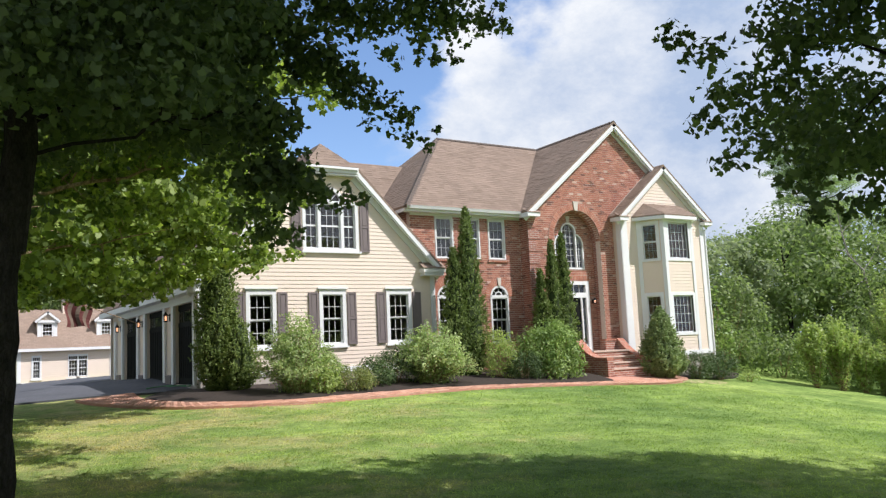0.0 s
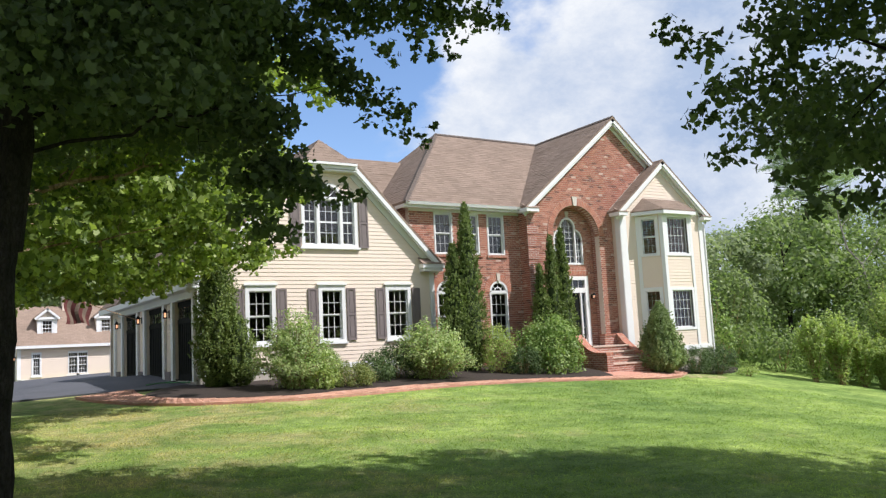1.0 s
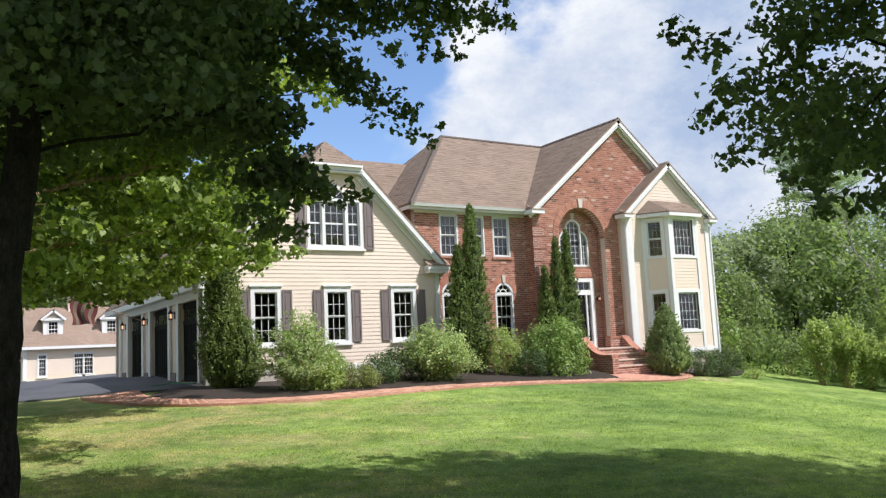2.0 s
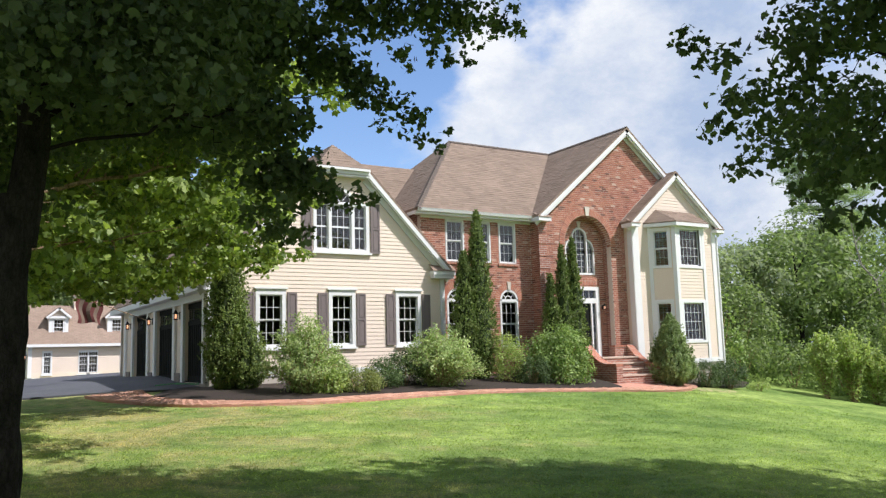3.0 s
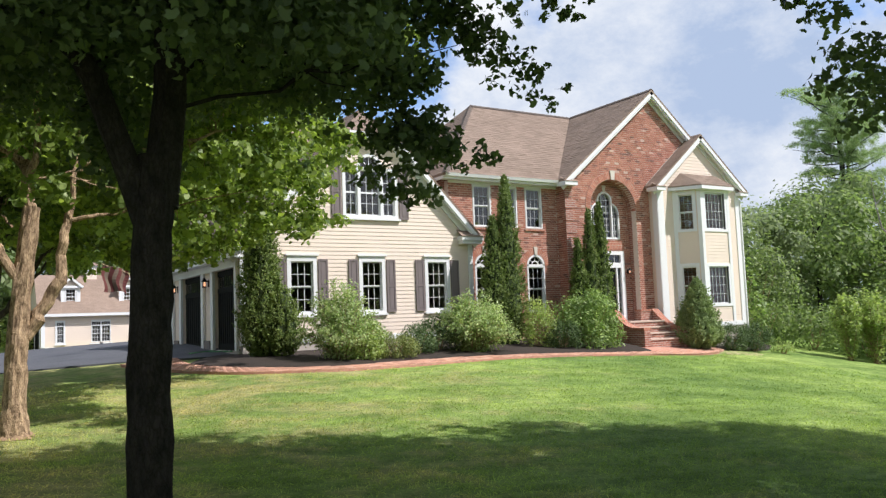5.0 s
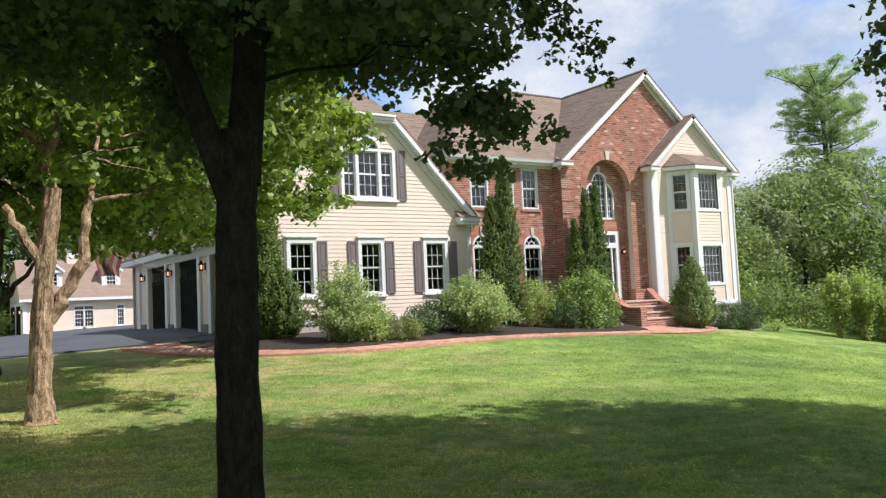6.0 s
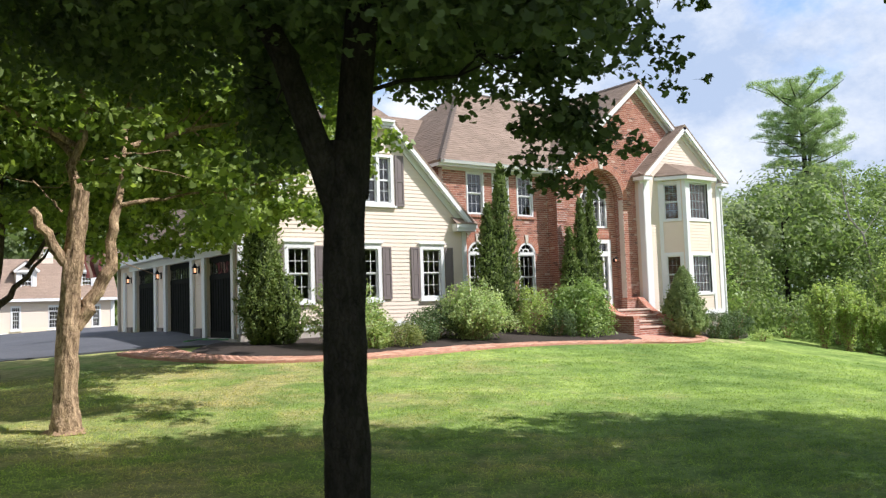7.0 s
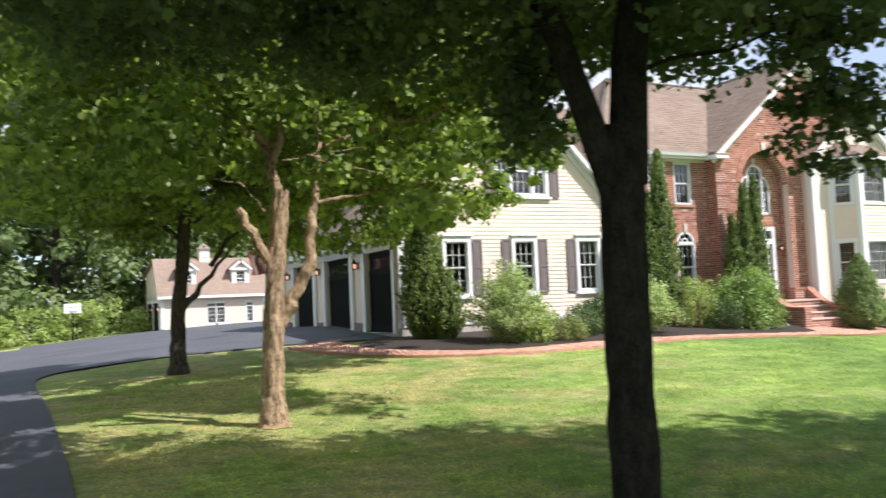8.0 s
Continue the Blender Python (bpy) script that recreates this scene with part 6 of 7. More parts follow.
def far_tree(name, x, y, h, r, mat, label, leaf=0.26, n=46, per=150, low=0.15, seed=1, bark=None, group="woodland edge", category="tree", feather=False):
    """A woodland tree seen from afar: trunk, a few limbs and a lumpy crown of clumps."""
    z0 = ground_height(x, y)
    t = thing(name, (x, y, z0), label, category, group)
    rs = np.random.default_rng(seed)
    cl = []
    for _ in range(n):
        e = rs.random()
        zz = low + (1 - low) * e
        rad = r * math.sqrt(max(0.03, 1 - abs(2 * e - 0.75) ** 2.2 / 1.9)) * (0.35 + 0.65 * rs.random() ** 0.5)
        a = rs.random() * 2 * math.pi
        s = r * (0.22 + 0.2 * rs.random())
        cl.append((x + rad * math.cos(a), y + rad * math.sin(a), z0 + h * zz - s * 0.3, s, s, s * 0.75))
    if feather:
        # upright shoots instead of round clumps
        cl = [(p[0], p[1], p[2] + 0.25 * rs.random() * h * 0.3, p[3] * 0.42, p[4] * 0.42, p[5] * (1.0 + 0.8 * rs.random())) for p in cl for _ in range(1)]
        cl += [(p[0] + 0.12 * r * rs.normal(), p[1] + 0.12 * r * rs.normal(), p[2] * 0.9 + z0 * 0.1, p[3] * 1.3, p[4] * 1.3, p[5] * 0.8) for p in cl]
    c, nn = clump_leaves(cl, per / (leaf / 0.26) ** 2, 0.35 if feather else 0.5, 0.7, 0.45)
    keep = c[:, 2] > z0 + 0.02
    c, nn = c[keep], nn[keep]
    leaves_object("crown", KITE, c, nn, leaf * (0.5 + 0.9 * rs.random(len(c))), mat, t)
    s = Shape().tube([(x, y, z0 - 0.3), (x + 0.1, y, z0 + h * 0.4), (x, y + 0.1, z0 + h * 0.85)], [0.02 * h, 0.014 * h, 0.004 * h], 8)
    for k in range(5):
        a = k * 2.4 + seed
        zb = z0 + h * (0.3 + 0.1 * k)
        s.tube([(x, y, zb), (x + r * 0.6 * math.cos(a), y + r * 0.6 * math.sin(a), zb + h * 0.12)], [0.008 * h, 0.002 * h], 6)
    part("trunk", s, bark or M_BARK_SHADED, t)
    return t


# planting by the house
conifer("arborvitae", 6.76, 23.1, 0.50, 4.1, M_LEAF_ARB, "broad dark green arborvitae at the garage corner", spires=((0, 0, 1.0), (0.34, -0.42, 0.44), (-0.14, -0.15, 0.84)), count=46000, taper=0.42, belly=0.30, leaf=0.057)
conifer("arborvitae", 14.45, 23.0, 0.50, 5.3, M_LEAF_ARB, "tall narrow green arborvitae against the brick wall", spires=((0.08, 0, 1.0), (-0.36, 0.1, 0.76)), count=43000, taper=0.72, leaf=0.058)
conifer("arborvitae", 17.75, 22.95, 0.37, 4.75, M_LEAF_ARB, "many-stemmed dark green arborvitae beside the entry", spires=((0.56, 0, 1.0), (0.10, 0, 0.94), (-0.32, 0.1, 0.74)), count=43000, taper=0.78, leaf=0.058)
conifer("dwarf_spruce", 21.6, 21.9, 0.70, 2.42, M_LEAF_SPRUCE, "dense conical grey-green dwarf spruce beside the steps", count=42000, taper=0.75, leaf=0.06, belly=0.16)
airy_bush("flowering_bush", 8.05, 21.15, 1.05, 1.95, M_LEAF_PALE, "loose airy pale green bush, leafy down to the mulch", stems=170, along=70, leaf=0.072, upright=0.25, low=0.05)
airy_bush("flowering_bush", 12.2, 21.55, 1.22, 1.68, M_LEAF_PALE, "wide pale green flowering bush in the mulch bed", stems=190, along=75, leaf=0.072, upright=0.2, low=0.05)
shrub("round_shrub", 8.62, 20.85, 0.46, 0.62, M_LEAF_LIME, "bright green leafy low shrub", leaf=0.06, wild=0.3)
shrub("round_shrub", 9.15, 21.9, 0.46, 0.95, M_LEAF_SHRUB, "mid green mounded shrub", leaf=0.045)
shrub("round_shrub", 9.42, 20.98, 0.62, 0.70, M_LEAF_OLIVE, "low clipped olive yellow-green shrub", leaf=0.042, per=2000)
shrub("round_shrub", 10.38, 21.5, 0.54, 0.82, M_LEAF_YEW, "low clipped dark green yew", leaf=0.042, per=2000)
shrub("round_shrub", 11.3, 22.0, 0.66, 1.02, M_LEAF_YEW, "low clipped dark green yew", leaf=0.042, per=2000)
shrub("round_shrub", 14.95, 22.2, 0.60, 1.46, M_LEAF_LIME, "bright yellow-green upright shrub", leaf=0.065, wild=0.45, per=2000)
shrub("round_shrub", 15.55, 21.75, 0.56, 0.88, M_LEAF_YEW, "dark green mounded yew", leaf=0.042, per=2000)
shrub("rounded_bush", 16.85, 22.1, 1.06, 1.68, M_LEAF_SHRUB, "large rounded light green bush beside the steps", leaf=0.085, per=2400, clumps=110, wild=0.4)
shrub("round_shrub", 23.35, 22.0, 0.58, 0.95, M_LEAF_YEW, "low dark clipped yew below the bay", leaf=0.042, per=2000)
shrub("round_shrub", 24.5, 21.95, 0.70, 1.0, M_LEAF_YEW, "low dark clipped yew below the bay", leaf=0.042, per=2000)
shrub("round_shrub", 25.75, 21.7, 0.42, 0.34, M_LEAF_LIME, "small bright green seedling clump at the lawn's edge", leaf=0.06, wild=0.6, per=1600)


# the maples on the lawn
def build_maples():
    rs = np.random.default_rng(21)
    x, y = 0.69, 7.6
    stem = [(x, y, 1.2), (x + 0.02, y, 2.0), (x + 0.05, y, 2.45)]
    limbs = [((x + 0.03, y, 1.95), (-0.40, 7.75, 5.2), 0.088), ((x + 0.06, y, 2.15), (1.30, 7.5, 6.8), 0.108),
             ((0.85, y, 2.75), (2.9, 7.6, 3.45), 0.014), ((0.9, y, 3.0), (2.6, 9.8, 4.2), 0.03), ((0.45, 7.65, 2.9), (-2.4, 6.6, 4.0), 0.04),
             ((0.9, 7.6, 3.2), (1.8, 5.4, 4.8), 0.04), ((0.2, 7.7, 3.4), (-1.6, 9.8, 4.6), 0.04), ((1.0, 7.55, 3.6), (3.6, 7.5, 4.5), 0.016)]
    cl = [c for c in crown_clumps(0.7, 6.9, 2.7, 7.4, 3.7, 230, 0.50, 0.55, seed=3) if (c[1] > 6.4 or c[2] > 5.4) and c[2] > 1.75 + 0.235 * (c[1] - 2.0 + 0.5 * abs(c[0])) and (c[0] < 1.75 + 0.40 * (c[1] - 6.0) or c[2] > 5.3)]
    # a thick lower skirt of leaves
    while len(cl) < 500:
        px, py = rs.uniform(-3.6, 2.75), rs.uniform(6.4, 10.4)
        low = 2.80 + 0.13 * (py - 6.0) + 0.35 * max(0.0, 5.6 - py) + 0.15 * rs.random()
        pz = low + 1.7 * rs.random() ** 1.3
        if (px - 0.0) ** 2 * 0.8 + (py - 7.4) ** 2 < 9.6 and px < 1.75 + 0.40 * (py - 6.0):
            k = 0.34 + 0.2 * rs.random()
            cl.append((px, py, pz, k, k, k * 0.6))
    # leafy boughs that reach over the lawn: from, to, thickness at both ends, scatter, clumps
    boughs = (
        ((2.02, 7.70, 3.21), (2.65, 7.70, 3.09), 0.22, 0.10, 0.15, 24),
        ((2.30, 7.70, 2.78), (2.85, 7.70, 2.71), 0.20, 0.12, 0.15, 20),
        ((2.87, 7.70, 2.67), (3.19, 7.70, 2.59), 0.11, 0.06, 0.02, 8),
        ((2.37, 7.70, 2.49), (2.54, 7.70, 2.25), 0.15, 0.09, 0.11, 12),
        ((2.50, 7.70, 3.98), (3.09, 7.70, 3.57), 0.18, 0.14, 0.11, 20),
        ((3.09, 7.70, 3.57), (3.86, 7.70, 3.13), 0.13, 0.05, 0.04, 20),
        ((2.92, 7.70, 4.19), (3.75, 7.70, 4.22), 0.20, 0.18, 0.11, 16),
        ((3.75, 7.70, 4.27), (4.70, 7.70, 4.29), 0.18, 0.09, 0.09, 18),
        ((3.57, 7.70, 3.97), (3.84, 7.70, 3.78), 0.10, 0.04, 0.02, 8),
        ((4.13, 7.70, 4.11), (4.27, 7.70, 3.93), 0.09, 0.05, 0.02, 4),
        ((2.02, 7.70, 3.68), (2.40, 7.70, 3.61), 0.22, 0.12, 0.16, 12))
    for a, b, k0, k1, scatter, n in boughs:
        n = int(1.45 * n)
        for q in range(n):
            t = (q + rs.random()) / n
            v = Vector(a).lerp(Vector(b), t)
            k = (k0 + (k1 - k0) * t) * rs.uniform(0.8, 1.15)
            cl.append((v.x + rs.normal() * scatter * 0.6, v.y + rs.uniform(-0.28, 0.28), v.z + rs.normal() * scatter * 0.5, k, 1.1 * k, 0.72 * k))
    for a, c, k in ((3.0, 4.7, 0.5), (3.75, 4.85, 0.5), (4.3, 5.1, 0.5), (2.2, 4.7, 0.5), (2.5, 4.45, 0.4), (3.4, 4.55, 0.36), (4.0, 4.6, 0.34), (4.7, 4.75, 0.3)):
        cl.append((a, 7.6, c, k, k, 0.7 * k))
    # leaves hanging beside the fork
    for _ in range(20):
        k, py = 0.17 + 0.10 * rs.random(), rs.uniform(7.8, 8.8)
        cl.append((0.27 + 0.48 * (py - 7.9) + rs.uniform(0.0, 0.28), py, rs.uniform(2.42, 3.15), k, k, k * 0.75))
    # high clumps above the view, added to throw the shade band on the lawn
    cl += crown_clumps(3.4, 5.6, 6.0, 7.6, 2.2, 70, 0.5, 0.5, seed=17) + crown_clumps(0.8, 5.0, 5.5, 7.4, 3.2, 80, 0.5, 0.5, seed=19) + crown_clumps(4.6, 6.6, 5.8, 7.2, 2.7, 190, 0.5, 0.5, seed=29)
    maple("maple_tree", x, y, stem, limbs, cl, M_BARK_SHADED, M_LEAF_NEAR, "mature maple with a forked trunk coloured as in shade and dense leaves", 0.060, 1400, 11, outline=MAPLE_LITE, base_r=0.118, broad=3.0)

    x, y = 0.44, 13.85
    stem = [(x + 0.02, y, 1.2), (x + 0.06, y, 1.9), (x + 0.12, y, 2.5), (x + 0.17, y, 3.0)]
    limbs = [((x + 0.10, y + 0.1, 2.6), (0.85, y + 0.5, 5.2), 0.075), ((x + 0.10, y, 1.40), (0.95, y - 0.05, 2.1), 0.085, 0.85), ((0.94, y - 0.05, 2.05), (1.03, y, 2.93), 0.068, 0.75), ((1.02, y, 2.85), (1.62, y - 0.1, 2.95), 0.034, 0.5), ((1.03, y, 2.88), (1.35, y + 0.2, 4.6), 0.045),
             ((x + 0.0, y, 2.15), (0.07, y - 0.05, 2.76), 0.066, 0.75), ((1.6, y - 0.1, 2.95), (3.3, y - 0.3, 3.3), 0.017), ((0.62, y - 0.05, 3.35), (1.55, y - 0.35, 3.5), 0.015, 0.4), ((0.9, y - 0.15, 3.42), (1.75, y - 0.5, 3.15), 0.010, 0.4), ((0.40, y, 2.75), (0.05, y - 0.15, 3.10), 0.018, 0.4), ((0.6, y + 0.2, 3.4), (0.2, 16.0, 4.6), 0.05), ((0.6, y + 0.3, 3.6), (-1.8, 13.6, 4.6), 0.04), ((1.2, y + 0.1, 3.6), (3.6, 14.0, 4.4), 0.04)]
    cl = []
    side = Vector((SUN_TO.x, SUN_TO.y)).normalized()
    steep = math.hypot(SUN_TO.x, SUN_TO.y) / SUN_TO.z
    while len(cl) < 340:
        # a crown that is broad below and narrows upwards
        pz = 2.3 + 6.0 * rs.random() ** 1.5
        wide = 3.1 * (1 - max(0.0, pz - 3.2) / 6.4)
        an, k = rs.random() * 2 * math.pi, rs.random() ** 0.42
        px, py = 0.2 + wide * k * math.cos(an), 14.1 + wide * k * math.sin(an)
        out, off = (px - x) * side.x + (py - y) * side.y, abs((px - x) * side.y - (py - y) * side.x)
        open_side = out > -0.3 and off < 0.75 and pz < 3.5 + max(0.0, out) / steep
        bare = (px - 0.6) ** 2 + (py - 13.85) ** 2 < 1.3 and pz < 3.2
        if not open_side and not bare and (px > 1.3 or pz > 2.9) and pz > 2.55 + 0.9 * (px - 1.6):
            s = 0.30 + 0.26 * rs.random()
            cl.append((px, py, pz, s, s, s * 0.55))
    def shades_trunk(c):
        out, off = (c[0] - x) * side.x + (c[1] - y) * side.y, abs((c[0] - x) * side.y - (c[1] - y) * side.x)
        return out > -0.3 and off < 0.6 + c[3] and c[2] < 3.5 + max(0.0, out) / steep

    more = crown_clumps(1.9, 13.9, 2.5, 4.3, 1.1, 40, 0.25, 0.55, seed=6) + crown_clumps(3.4, 13.4, 3.0, 5.6, 1.3, 60, 0.26, 0.55, seed=26) + crown_clumps(2.6, 14.0, 4.3, 7.0, 2.2, 110, 0.4, 0.5, seed=36) + crown_clumps(3.5, 14.8, 4.8, 6.8, 2.0, 80, 0.45, 0.5, seed=46) + crown_clumps(4.0, 11.3, 4.4, 5.2, 0.8, 24, 0.26, 0.5, seed=56)
    more += [c for c in crown_clumps(-1.0, 12.0, 4.2, 8.2, 3.2, 110, 0.5, 0.5, seed=16) if c[0] < 0.0 or c[1] > 13.0]
    cl += [c for c in more if c[2] > 2.5 and not shades_trunk(c)]
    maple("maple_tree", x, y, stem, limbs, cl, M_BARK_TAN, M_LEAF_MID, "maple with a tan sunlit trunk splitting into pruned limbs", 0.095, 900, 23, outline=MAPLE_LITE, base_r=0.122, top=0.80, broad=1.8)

    x, y = 0.45, 21.2
    stem = [(x, y, 1.4), (x + 0.12, y, 2.6), (x + 0.2, y, 3.6)]
    limbs = [((x + 0.06, y, 1.6), (1.5, y - 0.2, 2.9), 0.08), ((x + 0.2, y, 3.4), (0.4, y, 6.0), 0.09), ((1.1, y - 0.1, 2.5), (2.4, y, 4.2), 0.05), ((x + 0.15, y, 3.0), (-1.6, y, 4.6), 0.06), ((x + 0.2, y, 3.4), (4.8, 20.2, 4.8), 0.06), ((x + 0.2, y, 3.3), (2.6, 19.4, 4.2), 0.05)]
    cl = crown_clumps(0.2, 21.2, 2.8, 8.4, 3.9, 190, 0.62, 0.6, seed=8)
    cl += [c for c in crown_clumps(4.2, 20.2, 2.2, 7.6, 3.6, 640, 0.31, 0.55, seed=18) if c[2] > 2.75 + 0.34 * max(0.0, c[0] - 4.5) and c[0] < 7.75 and c[1] < 22.4]
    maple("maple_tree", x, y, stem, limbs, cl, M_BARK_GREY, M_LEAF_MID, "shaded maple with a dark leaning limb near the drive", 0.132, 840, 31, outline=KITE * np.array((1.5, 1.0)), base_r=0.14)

    x, y = 9.6, 4.3
    stem = [(x, y, 1.4), (x, y, 2.2)]
    limbs = [((x, y, 2.1), (x - 0.2, y + 0.5, 7.0), 0.12), ((x, y, 2.3), (6.9, 6.2, 4.2), 0.04), ((x, y, 2.5), (7.0, 4.4, 4.8), 0.04), ((x, y, 2.6), (11.2, 5.8, 4.8), 0.06), ((x, y, 2.6), (9.0, 1.4, 4.8), 0.06)]
    cl = []
    while len(cl) < 250:
        an, k = rs.random() * 2 * math.pi, rs.random() ** 0.5
        d = 3.75 * k
        low = 2.80 + 1.25 * max(0.0, d - 2.9)
        high = max(low + 0.1, 3.5 + 4.2 * (1 - k) ** 0.8)
        pz = low + (high - low) * rs.random() ** 1.5
        if pz >= low:
            s = 0.30 + 0.26 * rs.random()
            cl.append((x + d * math.cos(an), y + d * math.sin(an), pz, s, s, s * 0.6))
    # more unseen high clumps, added to block sun and sky over the lawn
    cl += crown_clumps(6.2, 5.0, 5.9, 7.6, 3.0, 140, 0.5, 0.5, seed=15) + crown_clumps(9.0, 4.8, 5.9, 7.4, 3.4, 200, 0.55, 0.5, seed=33) + crown_clumps(12.6, 4.7, 5.2, 7.4, 2.8, 150, 0.55, 0.5, seed=34) + crown_clumps(7.0, 1.6, 5.8, 7.6, 3.6, 130, 0.6, 0.5, seed=35)
    cl += [(6.35, 7.15, 4.32, 0.22, 0.22, 0.16), (6.5, 6.95, 4.1, 0.30, 0.3, 0.2), (6.45, 7.02, 3.42, 0.20, 0.2, 0.14), (6.6, 6.85, 3.55, 0.32, 0.3, 0.22), (6.4, 6.75, 2.98, 0.18, 0.2, 0.12), (6.6, 6.6, 3.1, 0.3, 0.3, 0.2), (6.8, 6.3, 2.75, 0.28, 0.3, 0.16), (6.6, 5.95, 2.42, 0.26, 0.3, 0.14), (6.7, 5.6, 2.45, 0.3, 0.3, 0.16), (6.9, 5.9, 2.9, 0.4, 0.4, 0.26), (7.0, 6.3, 3.6, 0.45, 0.45, 0.35), (7.1, 6.4, 4.4, 0.5, 0.5, 0.35), (6.7, 6.6, 4.9, 0.45, 0.45, 0.3)]
    maple("maple_tree", x, y, stem, limbs, cl, M_BARK_SHADED, M_LEAF_NEAR, "leafy maple reaching over the lawn, leaves coloured as in shade", 0.080, 1000, 41, outline=MAPLE_LITE, base_r=0.16, broad=2.3)


build_maples()


def build_litter():
    s, n = Shape(), 30
    rings = [[on_ground(0.46 + q * (0.21 + 0.18 * noise.noise((math.cos(a) * 2, math.sin(a) * 2, 1))) * math.cos(a), 13.85 + q * (0.21 + 0.18 * noise.noise((math.cos(a) * 2, math.sin(a) * 2, 1))) * math.sin(a), h) for a in (2 * math.pi * k / n for k in range(n))] for q, h in ((1.0, 0.005), (0.8, 0.045), (0.3, 0.09))]
    for p, q in zip(rings, rings[1:]):
        for k in range(n):
            s.poly([p[k], p[(k + 1) % n], q[(k + 1) % n], q[k]])
    s.poly(rings[-1])
    setting("mulch_ring", s, plain("orange_brown_litter", (0.33, 0.22, 0.13), 0.95, 0.4, 14.0, bumped=1.0, fine=50), "small ring of orange-brown litter at the maple's foot", "mulch")


build_litter()

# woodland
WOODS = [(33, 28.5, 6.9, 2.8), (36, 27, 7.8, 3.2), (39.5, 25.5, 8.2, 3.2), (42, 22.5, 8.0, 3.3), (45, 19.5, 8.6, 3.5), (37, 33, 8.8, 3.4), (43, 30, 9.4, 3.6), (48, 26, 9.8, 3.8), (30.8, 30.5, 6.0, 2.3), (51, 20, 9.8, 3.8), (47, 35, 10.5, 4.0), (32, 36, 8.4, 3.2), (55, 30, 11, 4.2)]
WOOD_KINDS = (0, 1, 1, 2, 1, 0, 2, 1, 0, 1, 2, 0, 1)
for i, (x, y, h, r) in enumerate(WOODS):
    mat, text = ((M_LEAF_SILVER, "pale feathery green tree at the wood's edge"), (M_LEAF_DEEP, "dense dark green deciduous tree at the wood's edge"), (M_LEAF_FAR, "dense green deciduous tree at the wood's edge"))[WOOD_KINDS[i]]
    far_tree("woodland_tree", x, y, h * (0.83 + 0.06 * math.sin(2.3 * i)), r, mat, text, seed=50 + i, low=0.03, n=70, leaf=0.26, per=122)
EDGE = [(28.7, 21.0, 2.1, 0.8, M_LEAF_LIME, "bright yellow-green sapling by the lawn"), (29.7, 20.6, 2.4, 0.95, M_LEAF_LIME, "bright yellow-green sapling by the lawn"), (30.8, 20.4, 2.0, 0.9, M_LEAF_LIME, "bright yellow-green sapling by the lawn"), (31.6, 20.0, 1.8, 0.9, M_LEAF_LIME, "bright yellow-green sapling by the lawn"), (33.0, 20.4, 3.6, 1.1, M_LEAF_LIME, "bright yellow-green sapling by the lawn"), (34.0, 18.0, 4.0, 1.8, M_LEAF_DEEP, "green brush at the lawn's edge"),
        (27.6, 25.0, 3.4, 1.0, M_LEAF_SHRUB, "grey-green upright shrub beside the house"), (28.8, 24.8, 1.9, 1.2, M_LEAF_DEEP, "green brush at the lawn's edge"), (30.4, 23.6, 1.8, 1.3, M_LEAF_DEEP, "green brush at the lawn's edge"), (32.2, 22.4, 2.4, 1.6, M_LEAF_DEEP, "green brush at the lawn's edge"), (35.5, 21.5, 4.6, 2.2, M_LEAF_DEEP, "green brush at the lawn's edge"), (30.5, 26.5, 4.0, 1.8, M_LEAF_DEEP, "green brush at the lawn's edge")]
for x, y, h, r, mat, text in EDGE:
    if mat is M_LEAF_LIME:
        airy_bush("sapling_shrub", x, y, 0.8 * r, 1.12 * h, mat, text, stems=86, along=64, leaf=0.104, upright=0.95, low=0.05, group="woodland edge")
    else:
        shrub("sapling_shrub", x, y, r, h, mat, text, leaf=0.145, per=1250, clumps=70, wild=0.75, group="woodland edge")
for i in range(14):
    x = -26 + i * 4.2
    far_tree("woodland_tree", x, 78 + 5 * math.sin(i * 1.9), 15 + 3 * math.sin(i * 2.3), 5.2, M_LEAF_FAR, "tall green tree behind the drive", seed=120 + i, leaf=0.60, n=72, per=250, low=0.02, group="wood behind the drive")
for i in range(9):
    far_tree("hedge_bush", -20 + i * 2.9, 66 + math.sin(i), 2.6, 2.0, M_LEAF_LIME, "overgrown yellow-green brush along the drive's far side", seed=160 + i, leaf=0.25, n=26, low=0.02, group="brush behind the drive", category="shrub")


# added row, never in view: closes the left side for bounced light
for i in range(9):
    far_tree("woodland_tree", -15.5 + 1.5 * math.sin(i * 2.1), -14 + 6.0 * i, 14 + 2 * math.sin(i * 1.7), 4.6, M_LEAF_FAR, "unseen tall tree added on the drive's far side", seed=200 + i, leaf=0.7, n=44, per=90, low=0.04, group="wood along the drive")
# row behind the camera, out of view, there for the window reflections
for i in range(9):
    far_tree("woodland_tree", -10 + 7.0 * i, -24 + 2 * math.sin(i * 2.7), 13 + 2 * math.sin(i * 1.3), 4.6, M_LEAF_FAR, "tall green tree across from the house, out of view, for reflections", seed=220 + i, leaf=0.7, n=44, per=90, low=0.04, group="wood across from the house")


# the next trees of the row, whose shade falls over the lawn
for x, y in ((18.4, 2.3), (25.6, 3.8)):
    far_tree("lawn_tree", x, y, 9.6, 4.2, M_LEAF_MID, "full-crowned green maple that shades the lawn", seed=int(x), leaf=0.44, n=110, per=330, low=0.22, group="maples beside the drive")


